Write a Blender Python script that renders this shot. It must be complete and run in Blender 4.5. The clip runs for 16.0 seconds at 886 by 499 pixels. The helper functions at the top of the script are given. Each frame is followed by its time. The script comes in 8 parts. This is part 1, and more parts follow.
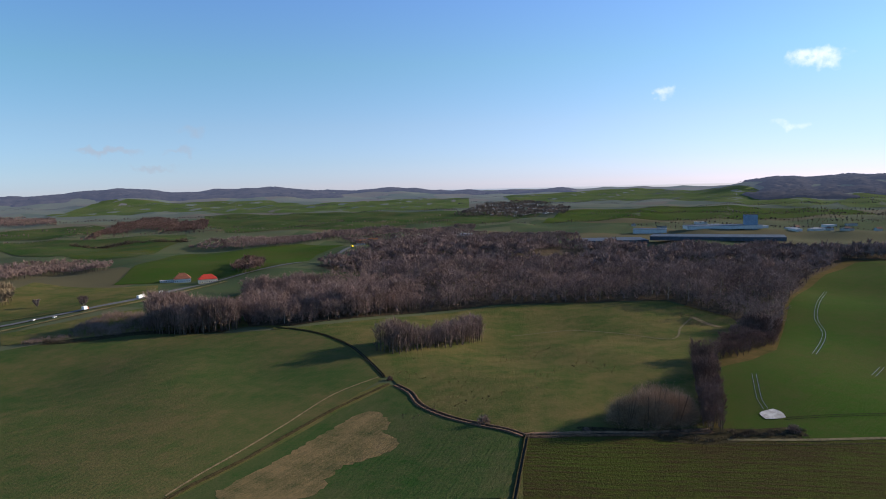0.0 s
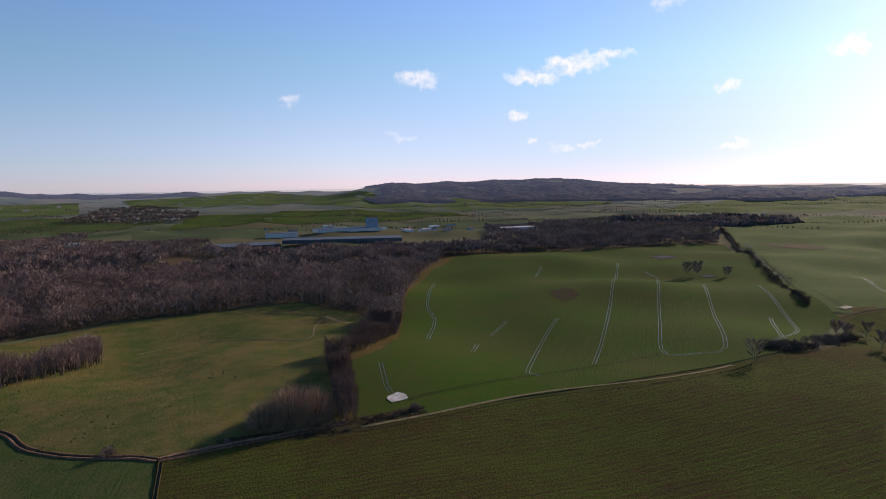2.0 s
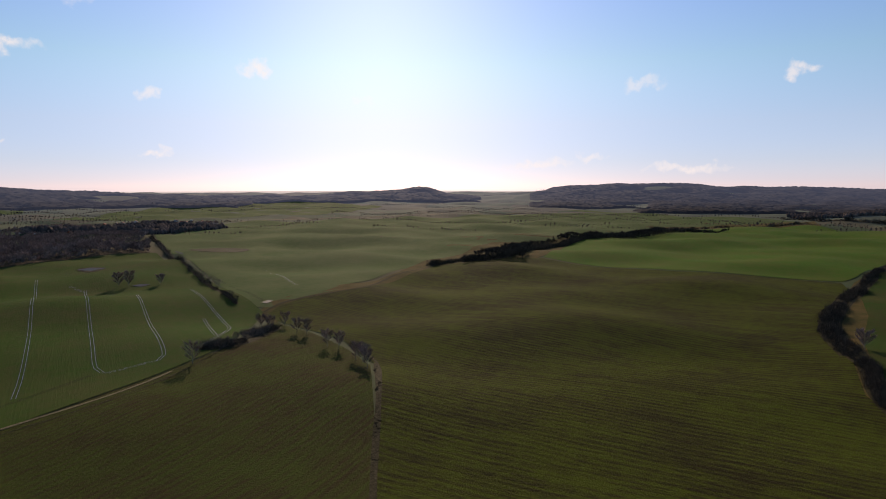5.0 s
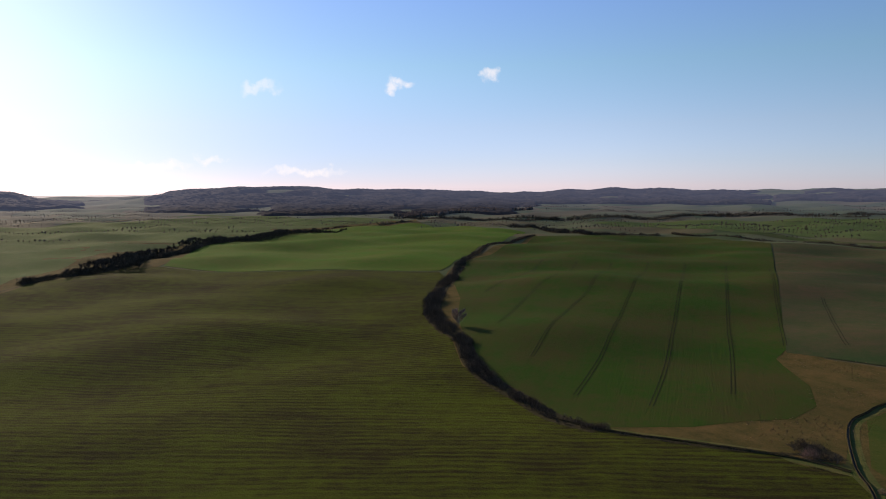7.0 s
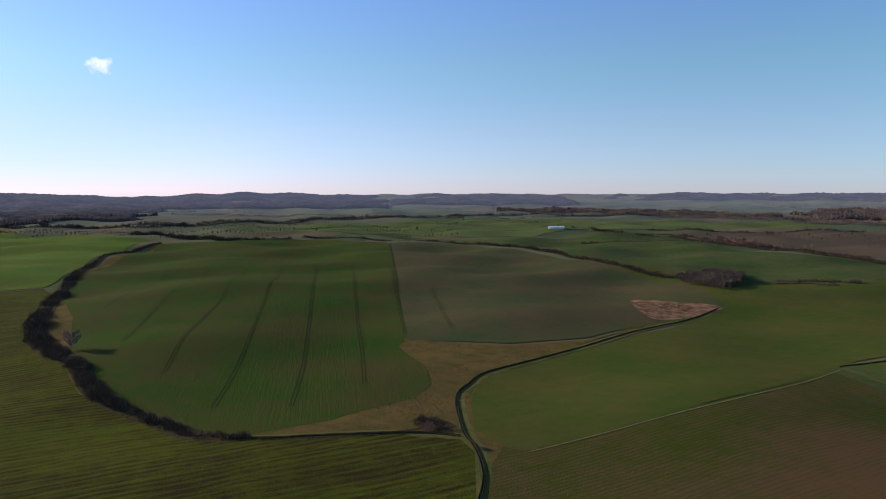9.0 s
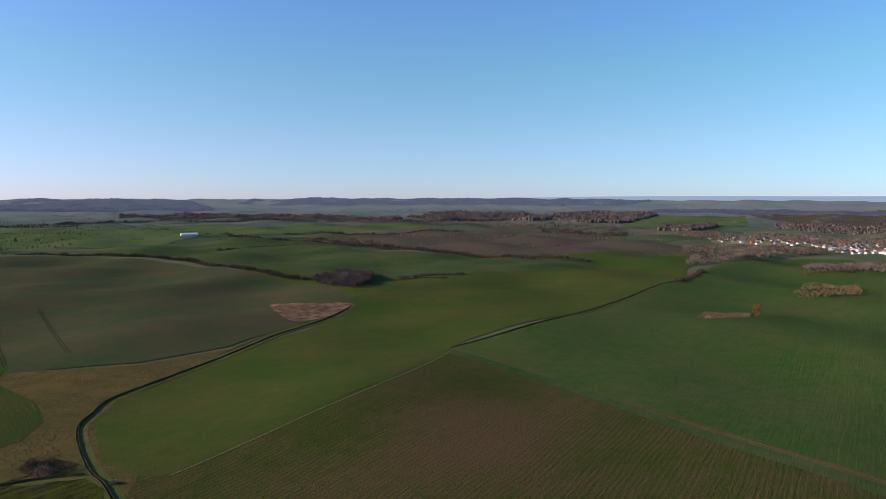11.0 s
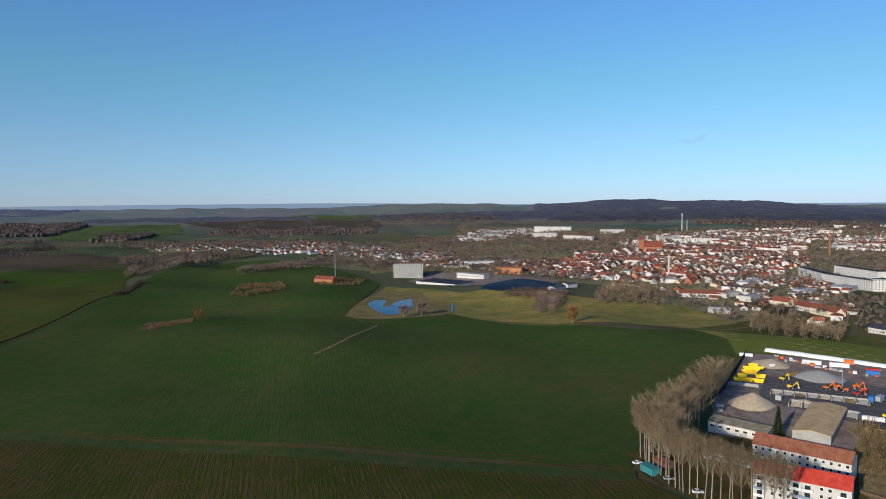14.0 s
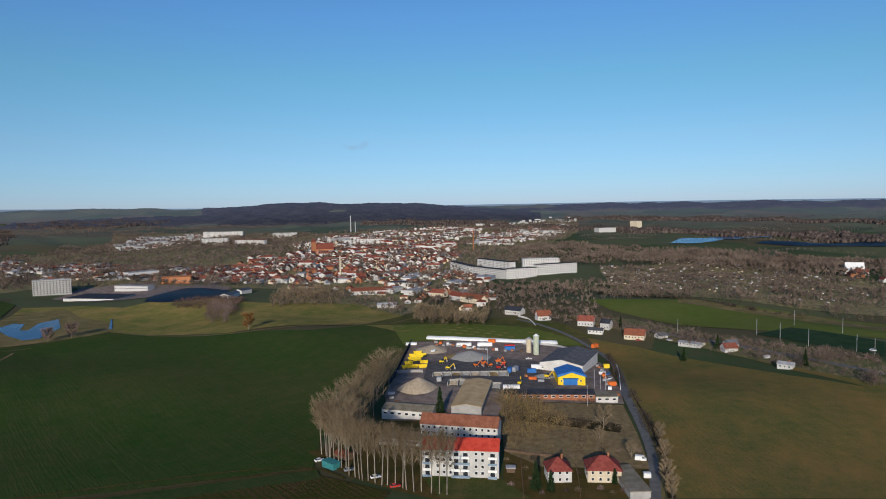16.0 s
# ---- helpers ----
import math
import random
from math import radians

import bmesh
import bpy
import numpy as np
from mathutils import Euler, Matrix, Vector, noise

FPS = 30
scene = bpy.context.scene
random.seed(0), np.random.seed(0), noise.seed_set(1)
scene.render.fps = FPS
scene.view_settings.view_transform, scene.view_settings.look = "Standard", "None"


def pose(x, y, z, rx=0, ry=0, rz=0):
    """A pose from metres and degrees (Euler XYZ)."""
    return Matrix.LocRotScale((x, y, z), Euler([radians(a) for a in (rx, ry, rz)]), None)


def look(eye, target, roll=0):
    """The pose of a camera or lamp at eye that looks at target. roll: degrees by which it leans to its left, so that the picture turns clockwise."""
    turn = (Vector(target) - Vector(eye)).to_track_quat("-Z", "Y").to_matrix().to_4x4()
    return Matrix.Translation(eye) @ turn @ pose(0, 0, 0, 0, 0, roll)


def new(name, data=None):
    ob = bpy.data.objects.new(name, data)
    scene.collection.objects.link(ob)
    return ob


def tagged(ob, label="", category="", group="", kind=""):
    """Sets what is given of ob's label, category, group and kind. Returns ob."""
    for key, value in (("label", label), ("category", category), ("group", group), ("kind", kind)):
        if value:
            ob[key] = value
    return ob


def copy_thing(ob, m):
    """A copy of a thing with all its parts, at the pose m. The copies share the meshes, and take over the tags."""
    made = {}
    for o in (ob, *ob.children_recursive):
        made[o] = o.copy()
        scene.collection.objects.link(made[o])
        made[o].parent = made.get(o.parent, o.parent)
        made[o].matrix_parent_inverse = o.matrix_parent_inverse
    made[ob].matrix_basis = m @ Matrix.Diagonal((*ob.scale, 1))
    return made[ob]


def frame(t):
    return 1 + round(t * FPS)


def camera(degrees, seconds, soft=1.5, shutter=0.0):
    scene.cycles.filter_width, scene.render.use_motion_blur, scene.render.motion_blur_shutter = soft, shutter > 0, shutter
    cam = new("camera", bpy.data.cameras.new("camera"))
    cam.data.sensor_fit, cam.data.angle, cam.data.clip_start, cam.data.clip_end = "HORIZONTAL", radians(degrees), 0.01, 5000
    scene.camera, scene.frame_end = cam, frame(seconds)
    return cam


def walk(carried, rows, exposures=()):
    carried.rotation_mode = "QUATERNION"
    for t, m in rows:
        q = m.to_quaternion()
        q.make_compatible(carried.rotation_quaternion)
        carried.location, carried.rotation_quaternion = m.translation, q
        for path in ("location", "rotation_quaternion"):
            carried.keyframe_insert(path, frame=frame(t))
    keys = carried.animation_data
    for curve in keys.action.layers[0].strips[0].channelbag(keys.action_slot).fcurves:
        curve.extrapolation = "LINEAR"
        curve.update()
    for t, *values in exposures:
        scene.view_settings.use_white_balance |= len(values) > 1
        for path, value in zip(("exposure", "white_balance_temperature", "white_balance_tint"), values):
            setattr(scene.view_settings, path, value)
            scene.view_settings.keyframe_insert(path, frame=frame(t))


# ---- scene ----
cam = camera(66.75, 16.0, 1.0)
# seconds, heading clockwise from +y, pitch, lean to the left; the drone hovers and turns on the spot
ROWS = [
    (0.0, 0.0, -5.49, -1.41),
    (0.5, 7.7, -5.53, -1.29),
    (1.0, 15.31, -5.57, -1.18),
    (1.5, 22.99, -5.63, -1.02),
    (2.0, 30.66, -5.68, -0.82),
    (2.5, 38.29, -5.71, -0.59),
    (3.0, 45.93, -5.7, -0.39),
    (3.5, 53.6, -5.67, -0.25),
    (4.0, 61.31, -5.6, -0.09),
    (6.5, 100.08, -5.31, -0.4),
    (7.0, 107.94, -5.28, -0.39),
    (7.5, 115.48, -5.21, -0.35),
    (8.0, 123.12, -5.14, -0.27),
    (8.5, 130.85, -5.08, -0.17),
    (9.0, 138.55, -5.02, -0.08),
    (11.5, 176.54, -4.46, 0.05),
    (12.0, 184.22, -4.35, 0.01),
    (12.5, 191.45, -4.25, -0.09),
    (13.0, 199.07, -4.17, -0.22),
    (13.5, 206.66, -4.1, -0.37),
    (14.0, 214.3, -4.05, -0.53),
    (14.5, 222.0, -4.03, -0.68),
    (15.0, 229.66, -4.04, -0.8),
    (15.5, 237.13, -4.08, -0.89),
    (16.0, 241.66, -4.11, -0.98),
]
HOVER = 118.0
walk(cam, [(t, pose(0, 0, HOVER, 90 + pitch, 0, -yaw) @ pose(0, 0, 0, 0, 0, roll)) for t, yaw, pitch, roll in ROWS],
     [(0, 0.5, 6950, 13), (1, 0.33, 7200, 14), (1.5, 0.25, 7400, 17), (2, 0.24, 7600, 21), (2.5, 0.0, 7600, 17), (3, 0.0, 7800, 20), (4, -0.1, 8100, 20), (6, 0.05, 8000, 19), (7, 0.15, 7700, 18), (9, 0.45, 7350, 16), (12, 0.52, 6700, 12), (13.5, 0.2, 6600, 10), (16, -0.25, 6500, 10)])


# ---- sky, sun ----
SUN_AZ, SUN_EL = 71.5, 17.5


def aim(az, el):
    a, e = radians(az), radians(el)
    return Vector((math.sin(a) * math.cos(e), math.cos(a) * math.cos(e), math.sin(e)))


class Nodes:
    """Short hand for node trees."""

    def __init__(self, tree, fresh=True):
        self.tree = tree
        if fresh:
            tree.nodes.clear()

    def add(self, kind, operation=""):
        n = self.tree.nodes.new(kind)
        if operation:
            n.operation = operation
        return n

    def link(self, a, b):
        self.tree.links.new(a, b)

    def put(self, sock, v):
        if isinstance(v, bpy.types.NodeSocket):
            self.link(v, sock)
        elif isinstance(v, (tuple, list)) and len(v) == 3 and sock.type == "RGBA":
            sock.default_value = (*v, 1)
        else:
            sock.default_value = v

    def math(self, op, a, b=0.0, c=0.0, clamp=False):
        n = self.add("ShaderNodeMath", op)
        n.use_clamp = clamp
        for s, v in zip(n.inputs, (a, b, c)):
            self.put(s, v)
        return n.outputs[0]

    def vmath(self, op, a, b=(0, 0, 0)):
        n = self.add("ShaderNodeVectorMath", op)
        self.put(n.inputs[0], a)
        self.put(n.inputs[1], b)
        return n.outputs[0]

    def mix(self, fac, a, b):
        n = self.add("ShaderNodeMix")
        n.data_type = "RGBA"
        self.put(n.inputs[0], fac)
        self.put(n.inputs[6], a)
        self.put(n.inputs[7], b)
        return n.outputs[2]

    def noise(self, vec, scale, detail=3.0, rough=0.55, distortion=0.0):
        n = self.add("ShaderNodeTexNoise")
        self.put(n.inputs["Vector"], vec)
        n.inputs["Scale"].default_value = scale
        n.inputs["Detail"].default_value = detail
        n.inputs["Roughness"].default_value = rough
        n.inputs["Distortion"].default_value = distortion
        return n.outputs[0]

    def ramp(self, v, lo, hi, a=0.0, b=1.0):
        n = self.add("ShaderNodeMapRange")
        n.clamp, n.interpolation_type = True, "SMOOTHSTEP"
        for s, x in zip(n.inputs[:5], (v, lo, hi, a, b)):
            self.put(s, x)
        return n.outputs[0]


world = bpy.data.worlds.new("sky")
scene.world = world
world.use_nodes = True
w = Nodes(world.node_tree)
sky = w.add("ShaderNodeTexSky")
sky.sky_type, sky.sun_disc, sky.sun_elevation, sky.sun_rotation = "NISHITA", False, radians(SUN_EL), radians(SUN_AZ)
sky.air_density, sky.dust_density, sky.ozone_density, sky.altitude = 1.0, 0.6, 4.0, 1700
gen = w.add("ShaderNodeTexCoord").outputs["Generated"]
wob = w.noise(gen, 48.0, 3.5, 0.5)
wob2 = w.noise(w.vmath("ADD", gen, (3.1, 1.7, 0.4)), 48.0, 3.5, 0.5)
sep = w.add("ShaderNodeSeparateXYZ")
w.link(gen, sep.inputs[0])
azim = w.math("MULTIPLY", w.math("ARCTAN2", sep.outputs[0], sep.outputs[1]), 57.2958)
elev = w.math("MULTIPLY", w.math("ARCSINE", sep.outputs[2]), 57.2958)
level = elev
azim = w.math("ADD", azim, w.math("MULTIPLY_ADD", wob, 3.6, -1.8))
elev = w.math("ADD", elev, w.math("MULTIPLY_ADD", wob2, 2.2, -1.1))
# small fair-weather clouds: azimuth, elevation, half width, half height, density
CLOUDS = [
    (18.3, 7.0, 1.0, 0.7, 0.5), (28.7, 8.6, 2.2, 0.9, 0.8), (41.3, 9.4, 3.2, 0.8, 1.0), (38.2, 8.5, 2.6, 0.7, 0.9), (44.1, 9.9, 2.6, 0.6, 0.9),
    (37.0, 5.5, 1.0, 0.6, 0.8), (61.6, 9.4, 1.5, 0.9, 0.9), (53.3, 7.2, 1.0, 0.6, 0.7), (53.6, 2.5, 1.4, 0.4, 0.8),
    (27.4, 3.8, 1.2, 0.4, 0.35), (41.0, 2.8, 1.6, 0.4, 0.5), (38.3, 3.6, 0.6, 0.4, 0.6), (42.9, 3.0, 0.6, 0.4, 0.6), (48.9, 13.6, 1.5, 0.7, 0.5),
]
CLOUDS_SOUTH = [
    (104.3, 8.5, 1.5, 0.6, 0.8), (112.2, 9.4, 1.2, 0.6, 0.8), (93.2, 8.1, 1.6, 0.6, 0.5), (96.4, 1.4, 3.6, 0.5, 0.8),
    (89.1, 2.4, 1.4, 0.4, 0.6), (85.5, 1.9, 2.4, 0.4, 0.4), (84.6, 1.7, 3.0, 0.5, 0.7), (92.7, 8.0, 1.8, 0.6, 0.5), (69.8, 7.1, 1.2, 0.5, 0.35),
    (-26.1, 3.1, 3.2, 0.4, -0.5), (-19.8, 4.7, 1.4, 0.6, -0.3), (-23.0, 1.8, 2.2, 0.3, -0.4), (-20.9, 3.1, 1.5, 0.3, -0.35), (-125.7, 4.6, 1.2, 0.5, -0.2),
]
lit, dim = 0.0, 0.0
for a0, e0, wd, ht, dens in CLOUDS + CLOUDS_SOUTH:
    u = w.math("MULTIPLY", w.math("SUBTRACT", azim, a0), 1 / wd)
    v = w.math("MULTIPLY", w.math("SUBTRACT", elev, e0), 1 / ht)
    d2 = w.math("ADD", w.math("MULTIPLY", u, u), w.math("MULTIPLY", v, v))
    m = w.ramp(d2, 1.1, -0.6, 0.0, abs(dens))
    if dens > 0:
        lit = w.math("MAXIMUM", lit, m)
    else:
        dim = w.math("MAXIMUM", dim, m)
streak = w.ramp(w.noise(gen, 130.0, 4.0, 0.6), 0.25, 0.6, 0.45, 1.0)
lit = w.math("MULTIPLY", lit, streak)
grade = w.add("ShaderNodeValToRGB")
for _ in range(4):
    grade.color_ramp.elements.new(0.5)
for el, (at, tone) in zip(grade.color_ramp.elements, [(0.0, (0.79, 0.87, 1.21)), (0.025, (0.76, 0.86, 1.18)), (0.10, (0.78, 0.88, 1.08)), (0.25, (0.90, 0.97, 1.0)), (0.50, (0.90, 1.15, 1.02)), (0.75, (0.93, 1.2, 1.26))]):
    el.position, el.color = at, (*tone, 1)
w.link(w.math("MULTIPLY", level, 0.05, clamp=True), grade.inputs[0])
off_sun = w.add("ShaderNodeVectorMath", "DOT_PRODUCT")
w.link(gen, off_sun.inputs[0])
off_sun.inputs[1].default_value = aim(SUN_AZ, SUN_EL)
toward = w.ramp(off_sun.outputs["Value"], -0.85, 0.85)
tint = w.vmath("MULTIPLY", grade.outputs[0], w.mix(toward, (0.86, 0.94, 0.98), (1.09, 0.96, 1.05)))
tint = w.vmath("MULTIPLY", tint, w.mix(w.math("MULTIPLY", w.ramp(off_sun.outputs["Value"], 0.6, 0.97), w.ramp(level, 10.0, 0.0)), (1.0, 1.0, 1.0), (0.64, 0.73, 0.80)))
clear_sky = w.vmath("MULTIPLY", sky.outputs[0], tint)
col = w.mix(lit, clear_sky, (8.4, 8.5, 9.0))
col = w.mix(w.math("MULTIPLY", dim, 1.5, clamp=True), col, (2.6, 2.9, 3.6))
bg = w.add("ShaderNodeBackground")
bg.inputs["Strength"].default_value = 0.115
w.link(col, bg.inputs["Color"])
w.link(bg.outputs[0], w.add("ShaderNodeOutputWorld").inputs[0])

sun = new("sun", bpy.data.lights.new("sun", "SUN"))
sun.data.energy, sun.data.angle, sun.data.color = 4.6, radians(0.5), (1.0, 0.90, 0.75)
sun.matrix_world = look(aim(SUN_AZ, SUN_EL) * 300, (0, 0, 0))


# ---- materials ----
def shader(name, rough=0.8, metal=0.0, spec=0.3):
    """A new node material: its short-hand nodes, its principled node and the ground position in metres."""
    m = bpy.data.materials.new(name)
    m.use_nodes = True
    n = Nodes(m.node_tree)
    p = n.add("ShaderNodeBsdfPrincipled")
    p.inputs["Roughness"].default_value, p.inputs["Metallic"].default_value = rough, metal
    p.inputs["Specular IOR Level"].default_value = spec
    n.link(p.outputs[0], n.add("ShaderNodeOutputMaterial").inputs[0])
    return m, n, p, n.add("ShaderNodeNewGeometry").outputs["Position"]


def relief(n, p, h, strength, dist):
    b = n.add("ShaderNodeBump")
    b.inputs["Strength"].default_value, b.inputs["Distance"].default_value = strength, dist
    n.link(h, b.inputs["Height"])
    n.link(b.outputs[0], p.inputs["Normal"])


def crop(name, young, bare, along=0.0, drill=3.0, rows=0.25, patch=0.5, spread=60.0, bump=0.35, blot=1.5, comb=0.0, scald=None):
    """A field: young leaf over bare soil, in drill rows that run along an azimuth, with patches at two scales.

    scald: centre and half sizes, across and along the rows, of a stretch where little has come up."""
    m, n, p, pos = shader(name, 1.0, 0, 0.010)
    a = radians(along)
    across = n.add("ShaderNodeVectorMath", "DOT_PRODUCT")
    n.put(across.inputs[0], pos)
    across.inputs[1].default_value = (math.cos(a), -math.sin(a), 0)
    down = n.add("ShaderNodeVectorMath", "DOT_PRODUCT")
    n.put(down.inputs[0], pos)
    down.inputs[1].default_value = (math.sin(a), math.cos(a), 0)
    flat = n.add("ShaderNodeCombineXYZ")
    n.link(n.math("MULTIPLY", across.outputs["Value"], 2.6 / drill), flat.inputs[0])
    n.link(n.math("MULTIPLY", down.outputs["Value"], 1 / 38.0), flat.inputs[1])
    streak = n.noise(flat.outputs[0], 1.0, 3.0, 0.65)
    lane = n.noise(flat.outputs[0], 0.16, 2.0, 0.5)
    big = n.noise(pos, 1 / spread, 4.0, 0.6)
    mid = n.noise(pos, 1 / 9.0, 5.0, 0.65)
    fine = n.noise(pos, 1 / 1.1, 4.0, 0.75)
    line = n.math("SINE", n.math("MULTIPLY_ADD", across.outputs["Value"], 6.2832 / drill, n.math("MULTIPLY", mid, 3.0)))
    worn = n.ramp(n.noise(pos, 1 / (spread * 0.35), 3.0, 0.6), 0.42, 0.68)
    t = n.math("MULTIPLY_ADD", n.math("MULTIPLY", line, worn), rows * 0.3, patch)
    if comb:
        clean = n.math("SINE", n.math("MULTIPLY_ADD", across.outputs["Value"], 6.2832 / drill, n.math("MULTIPLY", big, 26.0)))
        t = n.math("ADD", t, n.math("MULTIPLY", n.math("MULTIPLY", clean, n.ramp(mid, 0.3, 0.6, 0.4, 1.0)), comb))
    t = n.math("ADD", t, n.math("MULTIPLY_ADD", streak, rows * 5.0, -rows * 2.5))
    t = n.math("ADD", t, n.math("MULTIPLY_ADD", lane, rows * 2.4, -rows * 1.2))
    t = n.math("ADD", t, n.math("MULTIPLY_ADD", big, blot, -blot / 2))
    if scald:
        sx, sy, wide, deep = scald
        u = n.math("MULTIPLY_ADD", across.outputs["Value"], 1 / wide, -(sx * math.cos(a) - sy * math.sin(a)) / wide)
        v = n.math("MULTIPLY_ADD", down.outputs["Value"], 1 / deep, -(sx * math.sin(a) + sy * math.cos(a)) / deep)
        off = n.math("SQRT", n.math("ADD", n.math("MULTIPLY", u, u), n.math("MULTIPLY", v, v)))
        off = n.math("ADD", off, n.math("MULTIPLY_ADD", lane, 1.6, -0.8))
        t = n.math("ADD", t, n.ramp(off, 0.25, 1.6, 0.42, -0.12))
    t = n.math("ADD", t, n.math("MULTIPLY_ADD", mid, 1.3, -0.65))
    t = n.math("ADD", t, n.math("MULTIPLY_ADD", fine, 1.5, -0.75), clamp=True)
    n.link(n.mix(t, young, bare), p.inputs["Base Color"])
    relief(n, p, n.math("ADD", n.math("MULTIPLY", streak, 0.8), fine), bump, 0.6)
    return m


def mottled(name, a, b, scale=4.0, rough=0.85, bump=0.3, dist=0.1, spec=0.015, metal=0.0, island=0.0, stands=0.0):
    """Two colours mixed by grain at two scales, with relief; island: spread of brightness from piece to piece."""
    m, n, p, pos = shader(name, rough, metal, spec)
    big, fine = n.noise(pos, 1 / scale, 4.0, 0.6), n.noise(pos, 9 / scale, 4.0, 0.65)
    if stands:
        big = n.noise(pos, 1 / stands, 3.0, 0.6)
    c = n.mix(n.ramp(n.math("MULTIPLY_ADD", fine, 0.4, n.math("MULTIPLY", big, 0.6)), 0.36, 0.64), a, b)
    if island:
        g = n.add("ShaderNodeNewGeometry").outputs["Random Per Island"]
        o = n.add("ShaderNodeObjectInfo").outputs["Random"]
        g = n.math("FRACT", n.math("ADD", g, o))
        h = n.add("ShaderNodeHueSaturation")
        n.link(c, h.inputs["Color"])
        n.link(n.math("MULTIPLY_ADD", g, 2 * island, 1 - island), h.inputs["Value"])
        c = h.outputs[0]
    n.link(c, p.inputs["Base Color"])
    if bump:
        relief(n, p, fine, bump, dist)
    return m


M = {}
M["winter_wheat"] = crop("winter_wheat", (0.034, 0.072, 0.011), (0.062, 0.066, 0.020), 48, 4.0, 0.14, 0.42, 90, 0.5, 2.0)
M["wheat_great"] = crop("wheat_great", (0.031, 0.072, 0.015), (0.081, 0.082, 0.029), 22, 3.6, 0.10, 0.42, 120, 0.6, 1.6, comb=0.08)
M["wheat_rise"] = crop("wheat_rise", (0.051, 0.119, 0.014), (0.095, 0.107, 0.024), 70, 5.0, 0.16, 0.40, 100, 0.5, 1.8)
M["wheat_tram"] = crop("wheat_tram", (0.028, 0.062, 0.010), (0.055, 0.051, 0.016), 128, 4.4, 0.14, 0.45, 85, 0.6, 2.8)
M["wheat_olive"] = crop("wheat_olive", (0.040, 0.072, 0.020), (0.108, 0.088, 0.037), 26, 3.0, 0.14, 0.45, 90, 0.5, 2.4)
M["wheat_dark"] = crop("wheat_dark", (0.028, 0.064, 0.016), (0.079, 0.078, 0.033), 19, 4.2, 0.12, 0.45, 90, 0.5, 2.2)
M["wheat_light"] = crop("wheat_light", (0.039, 0.066, 0.013), (0.078, 0.072, 0.020), 20, 3.0, 0.14, 0.45, 90, 0.5, 2.4)
M["stubble_green"] = crop("stubble_green", (0.060, 0.072, 0.010), (0.030, 0.024, 0.010), 20, 5.2, 0.42, 0.42, 100, 0.9, 2.2, comb=0.26)
M["catch_crop"] = crop("catch_crop", (0.050, 0.064, 0.013), (0.047, 0.034, 0.015), 99, 4.5, 0.30, 0.45, 90, 0.9, 2.0, comb=0.25)
M["sown_brown"] = crop("sown_brown", (0.036, 0.060, 0.022), (0.080, 0.060, 0.032), 20, 3.0, 0.12, 0.55, 90, 0.5, 2.4)
M["ploughed"] = crop("ploughed", (0.038, 0.054, 0.010), (0.090, 0.056, 0.028), 21, 2.6, 0.20, 0.45, 80, 0.9, 1.6, comb=0.30, scald=(47, -310, 42, 95))
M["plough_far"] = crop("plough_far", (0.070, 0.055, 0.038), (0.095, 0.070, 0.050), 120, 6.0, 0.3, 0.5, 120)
M["meadow"] = crop("meadow", (0.054, 0.080, 0.021), (0.140, 0.108, 0.042), 80, 40.0, 0.06, 0.48, 38, 0.8, 2.2)
M["pasture"] = crop("pasture", (0.139, 0.150, 0.040), (0.332, 0.231, 0.083), 80, 25.0, 0.05, 0.42, 40, 0.6, 2.4)
M["rough_grass"] = crop("rough_grass", (0.115, 0.108, 0.040), (0.25, 0.185, 0.092), 80, 30.0, 0.05, 0.5, 20, 0.5, 2.2)
M["olive_field"] = crop("olive_field", (0.094, 0.108, 0.034), (0.233, 0.148, 0.051), 240, 4.0, 0.1, 0.55, 70, 0.6, 2.2)
# wheat of the far fields, with haze and glare put into a paler colour
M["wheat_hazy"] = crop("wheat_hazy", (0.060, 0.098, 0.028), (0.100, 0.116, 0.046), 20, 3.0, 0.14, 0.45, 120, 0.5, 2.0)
M["sedge"] = crop("sedge", (0.051, 0.052, 0.016), (0.128, 0.082, 0.031), 80, 14.0, 0.12, 0.5, 26, 0.6)
M["turf"] = crop("turf", (0.099, 0.136, 0.026), (0.151, 0.154, 0.045), 80, 12.0, 0.08, 0.4, 60, 0.3, 1.6)
M["lane_plot"] = mottled("lane_plot", (0.077, 0.101, 0.034), (0.210, 0.171, 0.092), 9.0, 0.95, 0.4, 0.2)
M["reed_bed"] = crop("reed_bed", (0.085, 0.046, 0.026), (0.235, 0.145, 0.088), 80, 6.0, 0.1, 0.5, 9, 1.0, 2.4)
M["willow_twig"] = mottled("willow_twig", (0.215, 0.140, 0.092), (0.365, 0.25, 0.17), 4.0, 0.9, 0, island=0.35)
M["dim_twig"] = mottled("dim_twig", (0.098, 0.077, 0.064), (0.212, 0.163, 0.130), 6.0, 0.9, 0, island=0.3, stands=40.0)
M["new_orange_tile"] = mottled("new_orange_tile", (0.50, 0.165, 0.06), (0.64, 0.25, 0.10), 2.0, 0.7, 0.3, 0.03)
M["house_red_tile"] = mottled("house_red_tile", (0.185, 0.042, 0.034), (0.28, 0.075, 0.06), 2.0, 0.75, 0.3, 0.03)
M["straw"] = mottled("straw", (0.15, 0.11, 0.06), (0.26, 0.19, 0.10), 3.0, 0.95, 0.6, 0.3, 0.02)
M["flattened"] = crop("flattened", (0.050, 0.062, 0.024), (0.185, 0.130, 0.062), 26, 2.0, 0.22, 0.66, 22, 0.9, 2.2)
